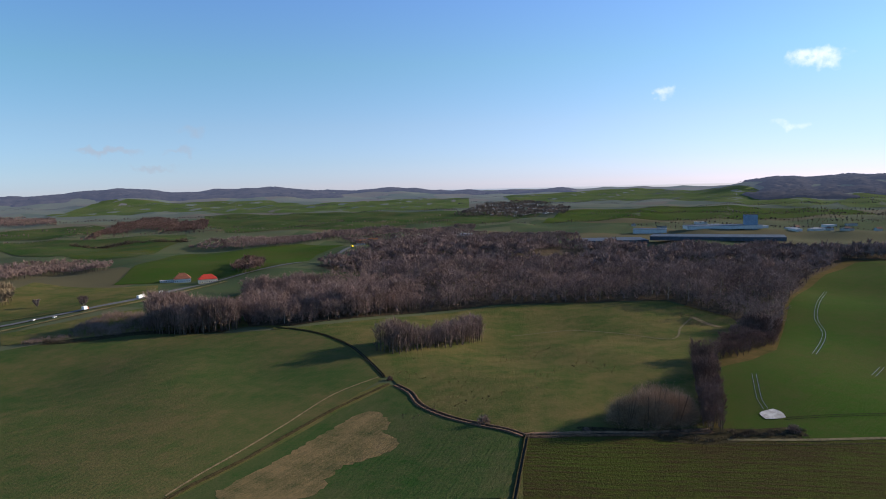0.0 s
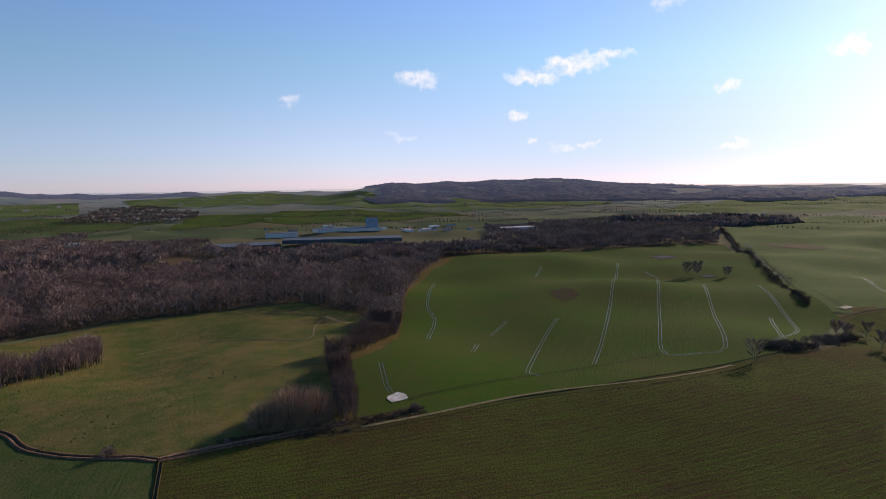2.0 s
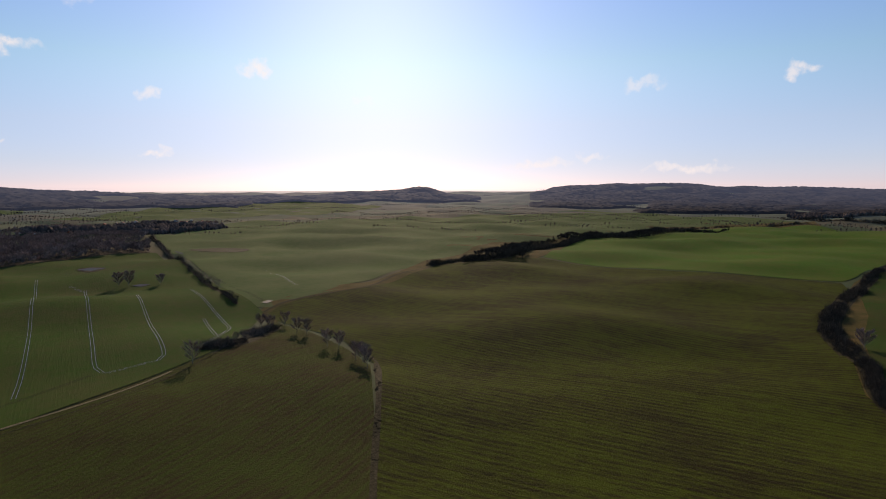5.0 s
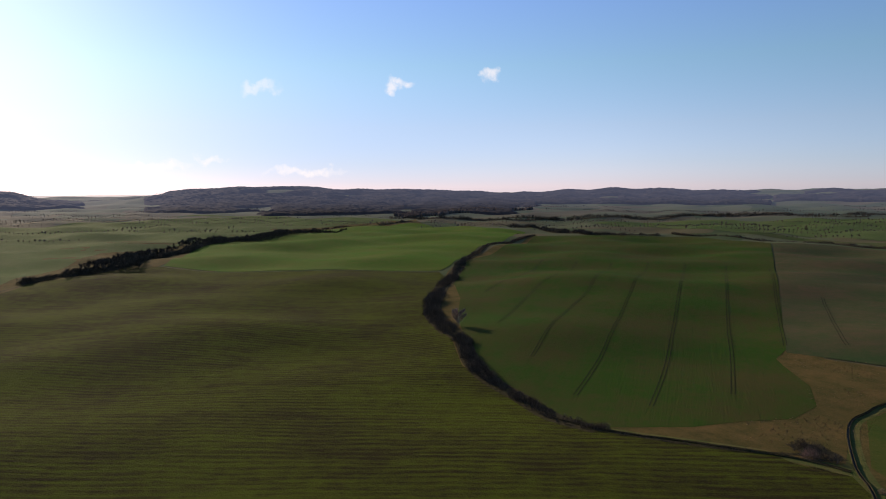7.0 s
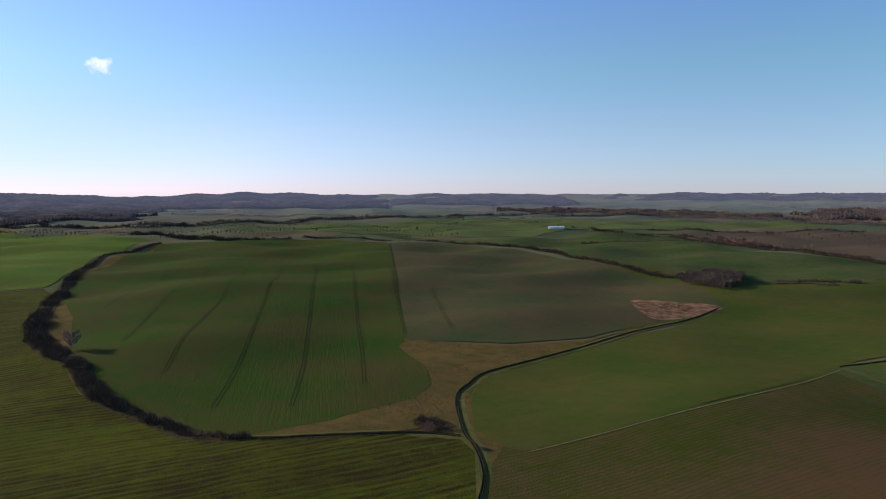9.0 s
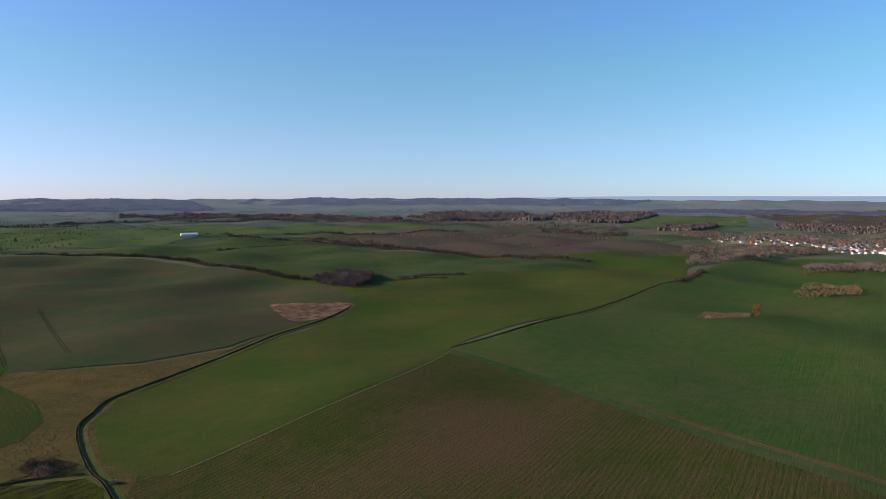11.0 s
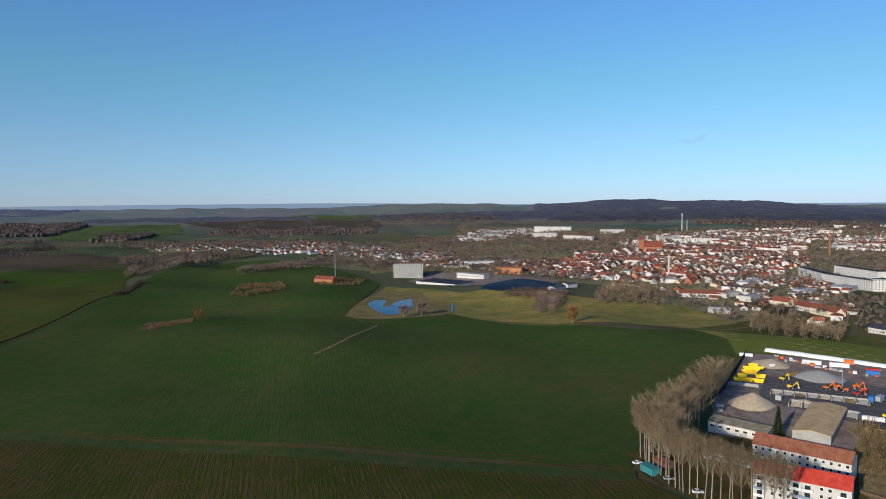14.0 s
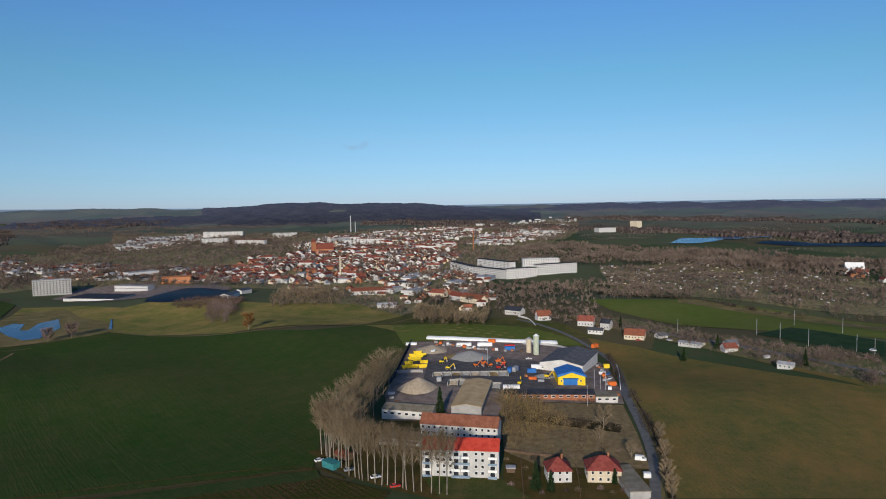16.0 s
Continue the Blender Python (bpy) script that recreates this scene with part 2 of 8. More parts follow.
M["reed"] = mottled("reed", (0.115, 0.066, 0.040), (0.225, 0.140, 0.088), 1.5, 0.9, 0.6, 0.4, island=0.35)
M["track_earth"] = mottled("track_earth", (0.10, 0.085, 0.045), (0.19, 0.16, 0.09), 2.0, 0.9, 0.4, 0.1)
M["tramline"] = mottled("tramline", (0.016, 0.018, 0.008), (0.034, 0.036, 0.017), 2.0, 0.9, 0.4, 0.1)
M["wet_rut"] = mottled("wet_rut", (0.035, 0.036, 0.026), (0.085, 0.082, 0.070), 3.0, 0.3, 0.1, 0.05, 0.4)
M["silt"] = mottled("silt", (0.30, 0.28, 0.25), (0.55, 0.53, 0.50), 3.0, 0.6, 0.3, 0.05)
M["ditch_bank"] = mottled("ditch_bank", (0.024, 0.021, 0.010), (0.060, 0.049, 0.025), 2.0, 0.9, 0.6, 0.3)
M["ditch_water"] = mottled("ditch_water", (0.008, 0.009, 0.008), (0.014, 0.015, 0.012), 3.0, 0.5, 0.1, 0.04, 0.03)
M["old_asphalt"] = mottled("old_asphalt", (0.11, 0.11, 0.112), (0.17, 0.168, 0.165), 3.0, 0.8, 0.2, 0.02)
M["asphalt"] = mottled("asphalt", (0.088, 0.078, 0.075), (0.165, 0.146, 0.138), 5.0, 0.8, 0.25, 0.03)
M["concrete_yard"] = mottled("concrete_yard", (0.15, 0.115, 0.10), (0.28, 0.22, 0.19), 7.0, 0.8, 0.2, 0.05)
M["brown_twig"] = mottled("brown_twig", (0.145, 0.103, 0.092), (0.300, 0.210, 0.180), 6.0, 0.9, 0, island=0.25, stands=32.0)
M["pale_twig"] = mottled("pale_twig", (0.150, 0.113, 0.070), (0.26, 0.198, 0.126), 6.0, 0.9, 0, island=0.4, stands=30.0)
M["far_twig"] = mottled("far_twig", (0.062, 0.049, 0.044), (0.118, 0.092, 0.080), 9.0, 0.95, 0, spec=0.008, island=0.3, stands=60.0)
M["gold_twig"] = mottled("gold_twig", (0.120, 0.080, 0.042), (0.215, 0.150, 0.082), 6.0, 0.9, 0, island=0.35)
M["tawny_twig"] = mottled("tawny_twig", (0.17, 0.12, 0.055), (0.28, 0.21, 0.10), 6.0, 0.9, 0, island=0.35)
# hedge twigs: the dark of backlit hedges is put into the colour
M["thorn_twig"] = mottled("thorn_twig", (0.040, 0.031, 0.024), (0.080, 0.062, 0.046), 6.0, 0.9, 0, island=0.4)
M["red_twig"] = mottled("red_twig", (0.10, 0.060, 0.050), (0.19, 0.125, 0.105), 6.0, 0.9, 0, island=0.35, stands=30.0)
M["orange_twig"] = mottled("orange_twig", (0.17, 0.085, 0.03), (0.29, 0.15, 0.055), 3.0, 0.9, 0, island=0.3)
M["wood_bark"] = mottled("wood_bark", (0.075, 0.058, 0.045), (0.13, 0.105, 0.085), 1.0, 0.9, 0.3, 0.05, island=0.3)
M["bark"] = mottled("bark", (0.19, 0.165, 0.13), (0.33, 0.29, 0.235), 1.0, 0.9, 0.5, 0.05, island=0.2)
M["birch_bark"] = mottled("birch_bark", (0.24, 0.22, 0.20), (0.38, 0.36, 0.33), 1.0, 0.8, 0.2, 0.05, island=0.2)
M["needle"] = mottled("needle", (0.012, 0.026, 0.010), (0.03, 0.05, 0.02), 2.0, 0.9, 0, island=0.4)
M["litter"] = mottled("litter", (0.045, 0.033, 0.022), (0.10, 0.075, 0.045), 6.0, 0.95, 0.5, 0.3)
M["white_render"] = mottled("white_render", (0.48, 0.47, 0.45), (0.60, 0.59, 0.57), 4.0, 0.85, 0.1, 0.02, island=0.12)
M["cream_render"] = mottled("cream_render", (0.52, 0.44, 0.32), (0.64, 0.56, 0.42), 4.0, 0.85, 0.1, 0.02, island=0.15)
M["grey_render"] = mottled("grey_render", (0.30, 0.29, 0.28), (0.42, 0.41, 0.39), 4.0, 0.85, 0.1, 0.02, island=0.15)
M["brick_wall"] = mottled("brick_wall", (0.30, 0.115, 0.06), (0.42, 0.19, 0.10), 1.0, 0.85, 0.2, 0.02, island=0.2)
M["red_tile"] = mottled("red_tile", (0.165, 0.050, 0.036), (0.285, 0.094, 0.064), 2.0, 0.75, 0.3, 0.03, island=0.35)
M["new_red_tile"] = mottled("new_red_tile", (0.42, 0.045, 0.03), (0.55, 0.075, 0.05), 2.0, 0.6, 0.3, 0.03)
M["orange_tile"] = mottled("orange_tile", (0.20, 0.068, 0.042), (0.30, 0.112, 0.066), 2.0, 0.75, 0.3, 0.03, island=0.25)
M["brown_tile"] = mottled("brown_tile", (0.13, 0.07, 0.05), (0.20, 0.115, 0.085), 2.0, 0.8, 0.3, 0.03, island=0.25)
M["grey_roof"] = mottled("grey_roof", (0.085, 0.088, 0.095), (0.14, 0.14, 0.15), 3.0, 0.8, 0.2, 0.03, island=0.25)
M["pale_roof"] = mottled("pale_roof", (0.30, 0.30, 0.31), (0.45, 0.45, 0.46), 3.0, 0.7, 0.2, 0.03, island=0.2)
M["dark_felt"] = mottled("dark_felt", (0.030, 0.034, 0.045), (0.05, 0.055, 0.07), 4.0, 0.7, 0.2, 0.03)
M["window_glass"] = mottled("window_glass", (0.02, 0.023, 0.028), (0.035, 0.04, 0.047), 2.0, 0.12, 0, spec=0.6)
M["blue_paint"] = mottled("blue_paint", (0.03, 0.13, 0.40), (0.05, 0.19, 0.5), 2.0, 0.5, 0.05, 0.02)
M["yellow_paint"] = mottled("yellow_paint", (0.72, 0.50, 0.02), (0.82, 0.60, 0.05), 2.0, 0.5, 0.05, 0.02)
M["orange_paint"] = mottled("orange_paint", (0.62, 0.13, 0.03), (0.75, 0.2, 0.05), 1.0, 0.5, 0.05, 0.02)
M["red_paint"] = mottled("red_paint", (0.45, 0.035, 0.03), (0.6, 0.06, 0.05), 1.0, 0.5, 0.05, 0.02)
M["white_paint"] = mottled("white_paint", (0.72, 0.72, 0.71), (0.82, 0.82, 0.81), 1.0, 0.45, 0.05, 0.02)
M["steel"] = mottled("steel", (0.34, 0.35, 0.36), (0.46, 0.47, 0.48), 2.0, 0.5, 0.1, 0.02, 0.5, 0.4)
M["brown_red_tile"] = mottled("brown_red_tile", (0.20, 0.075, 0.045), (0.31, 0.13, 0.08), 2.0, 0.8, 0.3, 0.03)
M["old_sheet"] = mottled("old_sheet", (0.16, 0.14, 0.10), (0.27, 0.24, 0.19), 4.0, 0.85, 0.2, 0.03)
M["thatch_sheet"] = mottled("thatch_sheet", (0.42, 0.29, 0.15), (0.56, 0.41, 0.24), 5.0, 0.9, 0.3, 0.05)
M["orange_brick"] = mottled("orange_brick", (0.42, 0.16, 0.07), (0.52, 0.23, 0.11), 2.0, 0.8, 0.2, 0.02)
M["blue_sheet"] = mottled("blue_sheet", (0.048, 0.060, 0.078), (0.080, 0.096, 0.12), 8.0, 0.6, 0.1, 0.02, spec=0.1)
M["blue_grey_panel"] = mottled("blue_grey_panel", (0.18, 0.25, 0.33), (0.25, 0.33, 0.42), 6.0, 0.6, 0.1, 0.02)
M["teal_paint"] = mottled("teal_paint", (0.03, 0.16, 0.17), (0.06, 0.24, 0.25), 1.0, 0.5, 0.1, 0.02)
M["pale_green"] = mottled("pale_green", (0.38, 0.42, 0.32), (0.48, 0.52, 0.42), 2.0, 0.6, 0.1, 0.02)
M["dark_turf"] = mottled("dark_turf", (0.02, 0.045, 0.022), (0.035, 0.062, 0.03), 12.0, 0.95, 0.2, 0.05)
M["garden_earth"] = mottled("garden_earth", (0.132, 0.136, 0.059), (0.273, 0.220, 0.127), 6.0, 0.95, 0.4, 0.2)
M["sand"] = mottled("sand", (0.34, 0.27, 0.19), (0.48, 0.40, 0.30), 2.0, 0.95, 0.4, 0.1)
M["gravel"] = mottled("gravel", (0.26, 0.25, 0.23), (0.40, 0.39, 0.37), 1.0, 0.95, 0.5, 0.1)
M["rubber"] = mottled("rubber", (0.02, 0.02, 0.02), (0.04, 0.04, 0.04), 0.5, 0.8, 0.1, 0.02)
M["fence_wood"] = mottled("fence_wood", (0.09, 0.06, 0.04), (0.16, 0.11, 0.08), 0.6, 0.85, 0.3, 0.02)


def water_material():
    m, n, p, pos = shader("pond_water", 0.2, 0, 0.3)
    g = n.noise(pos, 0.5, 4.0, 0.6)
    # blue of the reflected sky, put into the water's base colour
    n.link(n.mix(g, (0.012, 0.050, 0.125), (0.02, 0.075, 0.17)), p.inputs["Base Color"])
    relief(n, p, n.noise(pos, 0.9, 3.0, 0.6), 0.9, 0.35)
    return m


M["pond_water"] = water_material()
M["dark_water"] = mottled("dark_water", (0.005, 0.009, 0.022), (0.008, 0.013, 0.030), 6.0, 0.45, 0.5, 0.3, 0.02)


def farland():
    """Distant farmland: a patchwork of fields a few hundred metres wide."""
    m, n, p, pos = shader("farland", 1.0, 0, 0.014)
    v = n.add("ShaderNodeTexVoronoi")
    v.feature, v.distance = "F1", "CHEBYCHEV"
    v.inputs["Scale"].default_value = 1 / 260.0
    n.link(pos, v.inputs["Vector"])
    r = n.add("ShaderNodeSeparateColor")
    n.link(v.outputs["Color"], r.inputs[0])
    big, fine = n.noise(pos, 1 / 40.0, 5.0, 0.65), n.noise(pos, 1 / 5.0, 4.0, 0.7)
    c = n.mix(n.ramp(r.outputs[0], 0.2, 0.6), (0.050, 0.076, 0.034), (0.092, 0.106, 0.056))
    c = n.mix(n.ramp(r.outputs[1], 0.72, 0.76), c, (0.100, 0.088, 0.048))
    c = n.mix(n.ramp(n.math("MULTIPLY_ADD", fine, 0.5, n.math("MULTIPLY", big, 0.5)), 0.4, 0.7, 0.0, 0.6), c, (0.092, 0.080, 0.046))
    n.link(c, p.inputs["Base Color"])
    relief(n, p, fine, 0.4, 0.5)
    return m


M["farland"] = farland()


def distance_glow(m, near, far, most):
    """Blue air haze on far land, put into its emission, the more the farther off."""
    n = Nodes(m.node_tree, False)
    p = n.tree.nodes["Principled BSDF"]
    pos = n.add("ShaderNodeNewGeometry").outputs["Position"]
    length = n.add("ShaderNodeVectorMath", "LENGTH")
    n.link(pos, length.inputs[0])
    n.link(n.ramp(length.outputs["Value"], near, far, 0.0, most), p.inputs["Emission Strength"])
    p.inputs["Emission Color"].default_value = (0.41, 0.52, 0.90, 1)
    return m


M["hazed_land"] = distance_glow(farland(), 1800, 4900, 0.115)
# the wood's base is also darkened for the self-shade of a backlit canopy
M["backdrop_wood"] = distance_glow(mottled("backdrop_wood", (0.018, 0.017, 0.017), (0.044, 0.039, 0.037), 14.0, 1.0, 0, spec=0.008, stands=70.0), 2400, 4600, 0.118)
M["hazed_hedge"] = distance_glow(mottled("hazed_hedge", (0.055, 0.046, 0.038), (0.12, 0.10, 0.08), 14.0, 1.0, 0, spec=0.008, stands=70.0), 2600, 4700, 0.11)


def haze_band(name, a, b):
    """Horizon haze over the last land and sea, painted as glow that pales toward the sun."""
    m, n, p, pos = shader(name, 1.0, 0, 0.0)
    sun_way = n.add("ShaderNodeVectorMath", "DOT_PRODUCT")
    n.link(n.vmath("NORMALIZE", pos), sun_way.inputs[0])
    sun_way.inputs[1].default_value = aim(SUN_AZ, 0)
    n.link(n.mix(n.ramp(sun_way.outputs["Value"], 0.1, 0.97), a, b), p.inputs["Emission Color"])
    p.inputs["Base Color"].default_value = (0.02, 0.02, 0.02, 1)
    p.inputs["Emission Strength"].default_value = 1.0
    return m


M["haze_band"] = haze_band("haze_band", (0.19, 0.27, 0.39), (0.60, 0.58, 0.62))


# ---- land ----
from mathutils.geometry import delaunay_2d_cdt

# -- terrain --
EYE = 118.0
# distant hills: azimuth, distance, height, half width in degrees, half depth in metres
HILLS = [(-30, 4500, 39, 6.5, 450), (-25, 4450, 49, 3.4, 420), (-17, 4500, 50, 5.2, 420), (-12, 4550, 29, 5.2, 420), (-4, 4600, 34, 3.4, 400), (25, 4000, 48, 3.2, 380), (30, 4050, 55, 4.5, 420), (36, 4100, 57, 4.5, 420), (41, 4100, 54, 3.9, 420), (47, 4150, 34, 5.2, 420), (54, 4250, 14, 6.5, 400), (71, 4250, 30, 3.9, 380), (75.2, 4200, 45, 2.2, 300), (86, 4300, 24, 3.9, 350), (90, 4200, 52, 4.5, 400), (95, 4200, 47, 3.9, 400), (100, 4300, 34, 5.2, 420)]
HILLS_WEST = [(107, 4350, 39, 6.5, 420), (121, 4500, 33, 6.5, 400), (130, 4550, 20, 9.1, 400), (141, 4600, 25, 9.1, 380), (155, 4650, 23, 11.7, 380), (173, 4650, 27, 13.0, 380), (195, 4700, 24, 11.7, 300), (210, 4450, 40, 6, 400), (217.5, 4300, 46, 6, 420), (228, 4100, 56, 6, 420), (235, 4000, 37, 6.5, 420), (240, 4100, 30, 5.2, 420), (252, 4600, 16, 11.7, 380), (272, 4600, 16, 13.0, 380), (300, 4500, 2, 26.0, 400), (322, 4500, 8, 11.7, 400)]
# long, low swells of the nearer fields: x wave number, y wave number, phase, height
SWELLS = [(0.011, 0.017, 0.4, 1.6), (0.021, -0.009, 1.9, 1.5), (-0.006, 0.026, 4.2, 1.1), (0.031, 0.013, 2.7, 0.9), (0.044, -0.021, 0.6, 0.6)]

# rolls inside single fields, level at their edges: x, y, radius, azimuth across the crests, wave length, height, phase
ROLLS = [(640, -420, 350, 85, 800, 8.5, 1.57), (500, -790, 290, 95, 210, 2.6, 2.0), (500, 520, 300, 30, 250, 3.2, 1.0), (1430, -330, 420, 80, 330, 4.5, 0.0), (1500, 480, 620, 75, 420, 6.0, 2.6),
         (-190, 400, 140, 60, 130, 1.2, 0.5), (620, -1240, 330, 70, 260, 3.5, 1.0), (60, -640, 260, 60, 230, 2.6, 0.0), (-230, -560, 250, 75, 260, 0.9, 1.2), (520, 60, 300, 78, 190, 1.6, 0.4), (90, 460, 140, 60, 120, 1.3, 1.0)]


def height(x, y):
    """The height of the ground at a place."""
    r = math.hypot(x, y)
    az = math.degrees(math.atan2(x, y)) % 360
    z = 0.0
    if r > 2100:
        z += 68.0 * ((r - 2100) / 2800) ** 1.7
    k = min(1.0, max(0.0, (r - 150) / 250)) * (1.0 + min(0.7, r / 2500))
    for p, q, s, a in SWELLS:
        z += k * a * math.sin(p * x + q * y + s)
    for cx, cy, reach, a, wave, h, s in ROLLS:
        q = ((x - cx) ** 2 + (y - cy) ** 2) / (reach * reach)
        if q < 1.0:
            z += h * (1 - q) ** 2 * math.sin(6.2832 / wave * ((x - cx) * math.sin(math.radians(a)) + (y - cy) * math.cos(math.radians(a))) + s)
    if r > 2600:
        for a, d, h, wd, dp in HILLS + HILLS_WEST:
            da = (az - a + 180) % 360 - 180
            z += h * math.exp(-(da / wd) ** 2 - ((r - d) / dp) ** 2)
    return z
# -- end terrain --


def mesh_of(name, verts, faces, mats, index=None, smooth=False):
    me = bpy.data.meshes.new(name)
    me.from_pydata([tuple(v) for v in verts], [], [tuple(int(i) for i in f) for f in faces])
    for m in mats if isinstance(mats, (list, tuple)) else [mats]:
        me.materials.append(M[m])
    if index is not None:
        me.polygons.foreach_set("material_index", np.asarray(index, dtype=np.int32))
    if smooth:
        me.polygons.foreach_set("use_smooth", np.ones(len(me.polygons), dtype=bool))
    me.update()
    return me


def part(name, data, parent=None, label=""):
    """Links a mesh as one object, under a thing or a part where one is given."""
    ob = new(name, data)
    if parent:
        ob.parent = parent
    return tagged(ob, label)


def build_ground():
    radii, r = [], 30.0
    while r < 4950:
        radii.append(r)
        r += max(9.0, r * 0.011)
    radii.append(4960.0)
    n = 640
    verts = [(0, 0, 0)]
    for r in radii:
        for i in range(n):
            a = 2 * math.pi * i / n
            x, y = r * math.sin(a), r * math.cos(a)
            verts.append((x, y, height(x, y) - 0.22))
    faces = [(0, 1 + (i + 1) % n, 1 + i) for i in range(n)]
    for k in range(len(radii) - 1):
        a, b = 1 + k * n, 1 + (k + 1) * n
        for i in range(n):
            j = (i + 1) % n
            faces.append((a + i, a + j, b + j, b + i))
    # faces beyond 2 km take the material with haze painted in as glow
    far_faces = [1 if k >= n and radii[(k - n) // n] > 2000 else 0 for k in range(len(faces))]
    return tagged(new("ground", mesh_of("ground", verts, faces, ["farland", "hazed_land"], far_faces, smooth=True)), "rolling winter farmland of green and brown fields to the horizon", "ground", kind="structure")


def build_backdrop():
    """A low ring of sea and faint land, far behind everything, its haze painted as glow."""
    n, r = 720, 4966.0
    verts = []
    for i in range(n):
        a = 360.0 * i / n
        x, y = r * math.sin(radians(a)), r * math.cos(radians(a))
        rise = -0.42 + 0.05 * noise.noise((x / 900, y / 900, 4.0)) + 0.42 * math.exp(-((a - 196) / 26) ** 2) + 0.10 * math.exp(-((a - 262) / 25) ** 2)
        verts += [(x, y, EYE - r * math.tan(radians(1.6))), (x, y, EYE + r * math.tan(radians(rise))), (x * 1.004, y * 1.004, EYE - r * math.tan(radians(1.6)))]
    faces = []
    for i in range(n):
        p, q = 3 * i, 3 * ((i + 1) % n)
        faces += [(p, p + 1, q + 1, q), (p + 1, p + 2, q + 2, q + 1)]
    return tagged(new("backdrop", mesh_of("backdrop", verts, faces, "haze_band", smooth=True)), "faint blue line of land and sea at the horizon, glowing with painted haze", "backdrop", kind="structure")


ground = build_ground()
build_backdrop()


def smooth_line(pts, step=12.0, closed=False):
    """A Catmull-Rom line through the points, as points about a step apart."""
    p = [Vector(q) for q in pts]
    n = len(p)
    out = []
    for i in range(n if closed else n - 1):
        if closed:
            a, b, c, d = p[i - 1], p[i], p[(i + 1) % n], p[(i + 2) % n]
        else:
            a, b, c, d = p[max(0, i - 1)], p[i], p[i + 1], p[min(n - 1, i + 2)]
        m = max(1, int((c - b).length / step))
        for k in range(m):
            t = k / m
            out.append(0.5 * ((2 * b) + (c - a) * t + (2 * a - 5 * b + 4 * c - d) * t * t + (3 * b - a - 3 * c + d) * t ** 3))
    if not closed:
        out.append(p[-1])
    return out


def inside(px, py, poly):
    n, hit = len(poly), np.zeros(len(px), dtype=bool)
    for i in range(n):
        (x0, y0), (x1, y1) = poly[i], poly[i - 1]
        c = ((y0 > py) != (y1 > py)) & (px < (x1 - x0) * (py - y0) / (y1 - y0 + 1e-12) + x0)
        hit ^= c
    return hit


def lift_at(x, y, k=1.0):
    return k * (0.2 + 0.00016 * math.hypot(x, y))


def field(name, pts, mat, label, category="field", level=1.0, rounded=False, ragged=0.0):
    """A field draped over the ground: an outline cut into a grid, that follows the swells."""
    line = smooth_line(pts, 25.0, True) if rounded else [Vector(q) for q in pts]
    if ragged:
        line = smooth_line(pts, ragged * 0.7, True)
        line = [q + Vector((noise.noise((q[0] / ragged, q[1] / ragged, 2.0)), noise.noise((q[0] / ragged, q[1] / ragged, 8.0)))) * ragged * 0.8 for q in line]
    xs, ys = [q[0] for q in line], [q[1] for q in line]
    near = max(250.0, min(math.hypot(*q) for q in line))
    cell = max(8.0, near * 0.02, max(max(xs) - min(xs), max(ys) - min(ys)) / 80)
    edge = []
    for p, q in zip(line, line[1:] + line[:1]):
        m = max(1, int((q - p).length / cell))
        edge += [p + (q - p) * (k / m) for k in range(m)]
    rim = np.array([tuple(q) for q in edge])
    gx, gy = np.meshgrid(np.arange(min(xs), max(xs), cell), np.arange(min(ys), max(ys), cell))
    px, py = gx.ravel(), gy.ravel()
    ok = inside(px, py, rim)
    px, py = px[ok], py[ok]
    if len(px):
        ok = np.array([np.min((rim[:, 0] - x) ** 2 + (rim[:, 1] - y) ** 2) > (0.4 * cell) ** 2 for x, y in zip(px, py)])
        px, py = px[ok], py[ok]
    points = edge + [Vector(q) for q in zip(px.tolist(), py.tolist())]
    flat, _, tris, _, _, _ = delaunay_2d_cdt(points, [], [list(range(len(edge)))], 1, 0.01)
    verts = [(q[0], q[1], height(q[0], q[1]) + lift_at(q[0], q[1], level)) for q in flat]
    faces = []
    for f in tris:
        u, v, w_ = (flat[i] for i in f[:3])
        up = (v[0] - u[0]) * (w_[1] - u[1]) - (v[1] - u[1]) * (w_[0] - u[0]) > 0
        faces.append(tuple(f) if up else tuple(f)[::-1])
    return tagged(new(name, mesh_of(name, verts, faces, mat, smooth=True)), label, category, kind="structure")


def ribbon(pts, width, step=8.0, level=1.4, crown=0.0, ragged=0.0, dip=0.0):
    """A strip along a line on the ground: its vertices and faces. crown: raised middle."""
    line = smooth_line(pts, step)
    rng = random.Random(int(abs(line[0][0]) * 7 + abs(line[0][1])))
    verts, faces = [], []
    for i, p in enumerate(line):
        t = (line[min(i + 1, len(line) - 1)] - line[max(i - 1, 0)])
        t.normalize()
        side = Vector((-t[1], t[0]))
        for k in (-1, -0.5, 0.5, 1):
            q = p + side * (k * width / 2 * (1 + ragged * rng.uniform(-1, 1)))
            up = crown * (1 + ragged * rng.uniform(-1, 1)) if abs(k) < 1 else 0.0
            verts.append((q[0], q[1], height(q[0], q[1]) + lift_at(q[0], q[1], level) + up))
        if i:
            a = 4 * (i - 1)
            faces += [(a + j, a + 4 + j, a + 5 + j, a + 1 + j)[::-1] for j in range(3)]
    return verts, faces


def strip(name, pts, width, mat, label, category, kind="structure", **more):
    v, f = ribbon(pts, width, **more)
    return tagged(new(name, mesh_of(name, v, f, mat, smooth=True)), label, category, kind=kind)


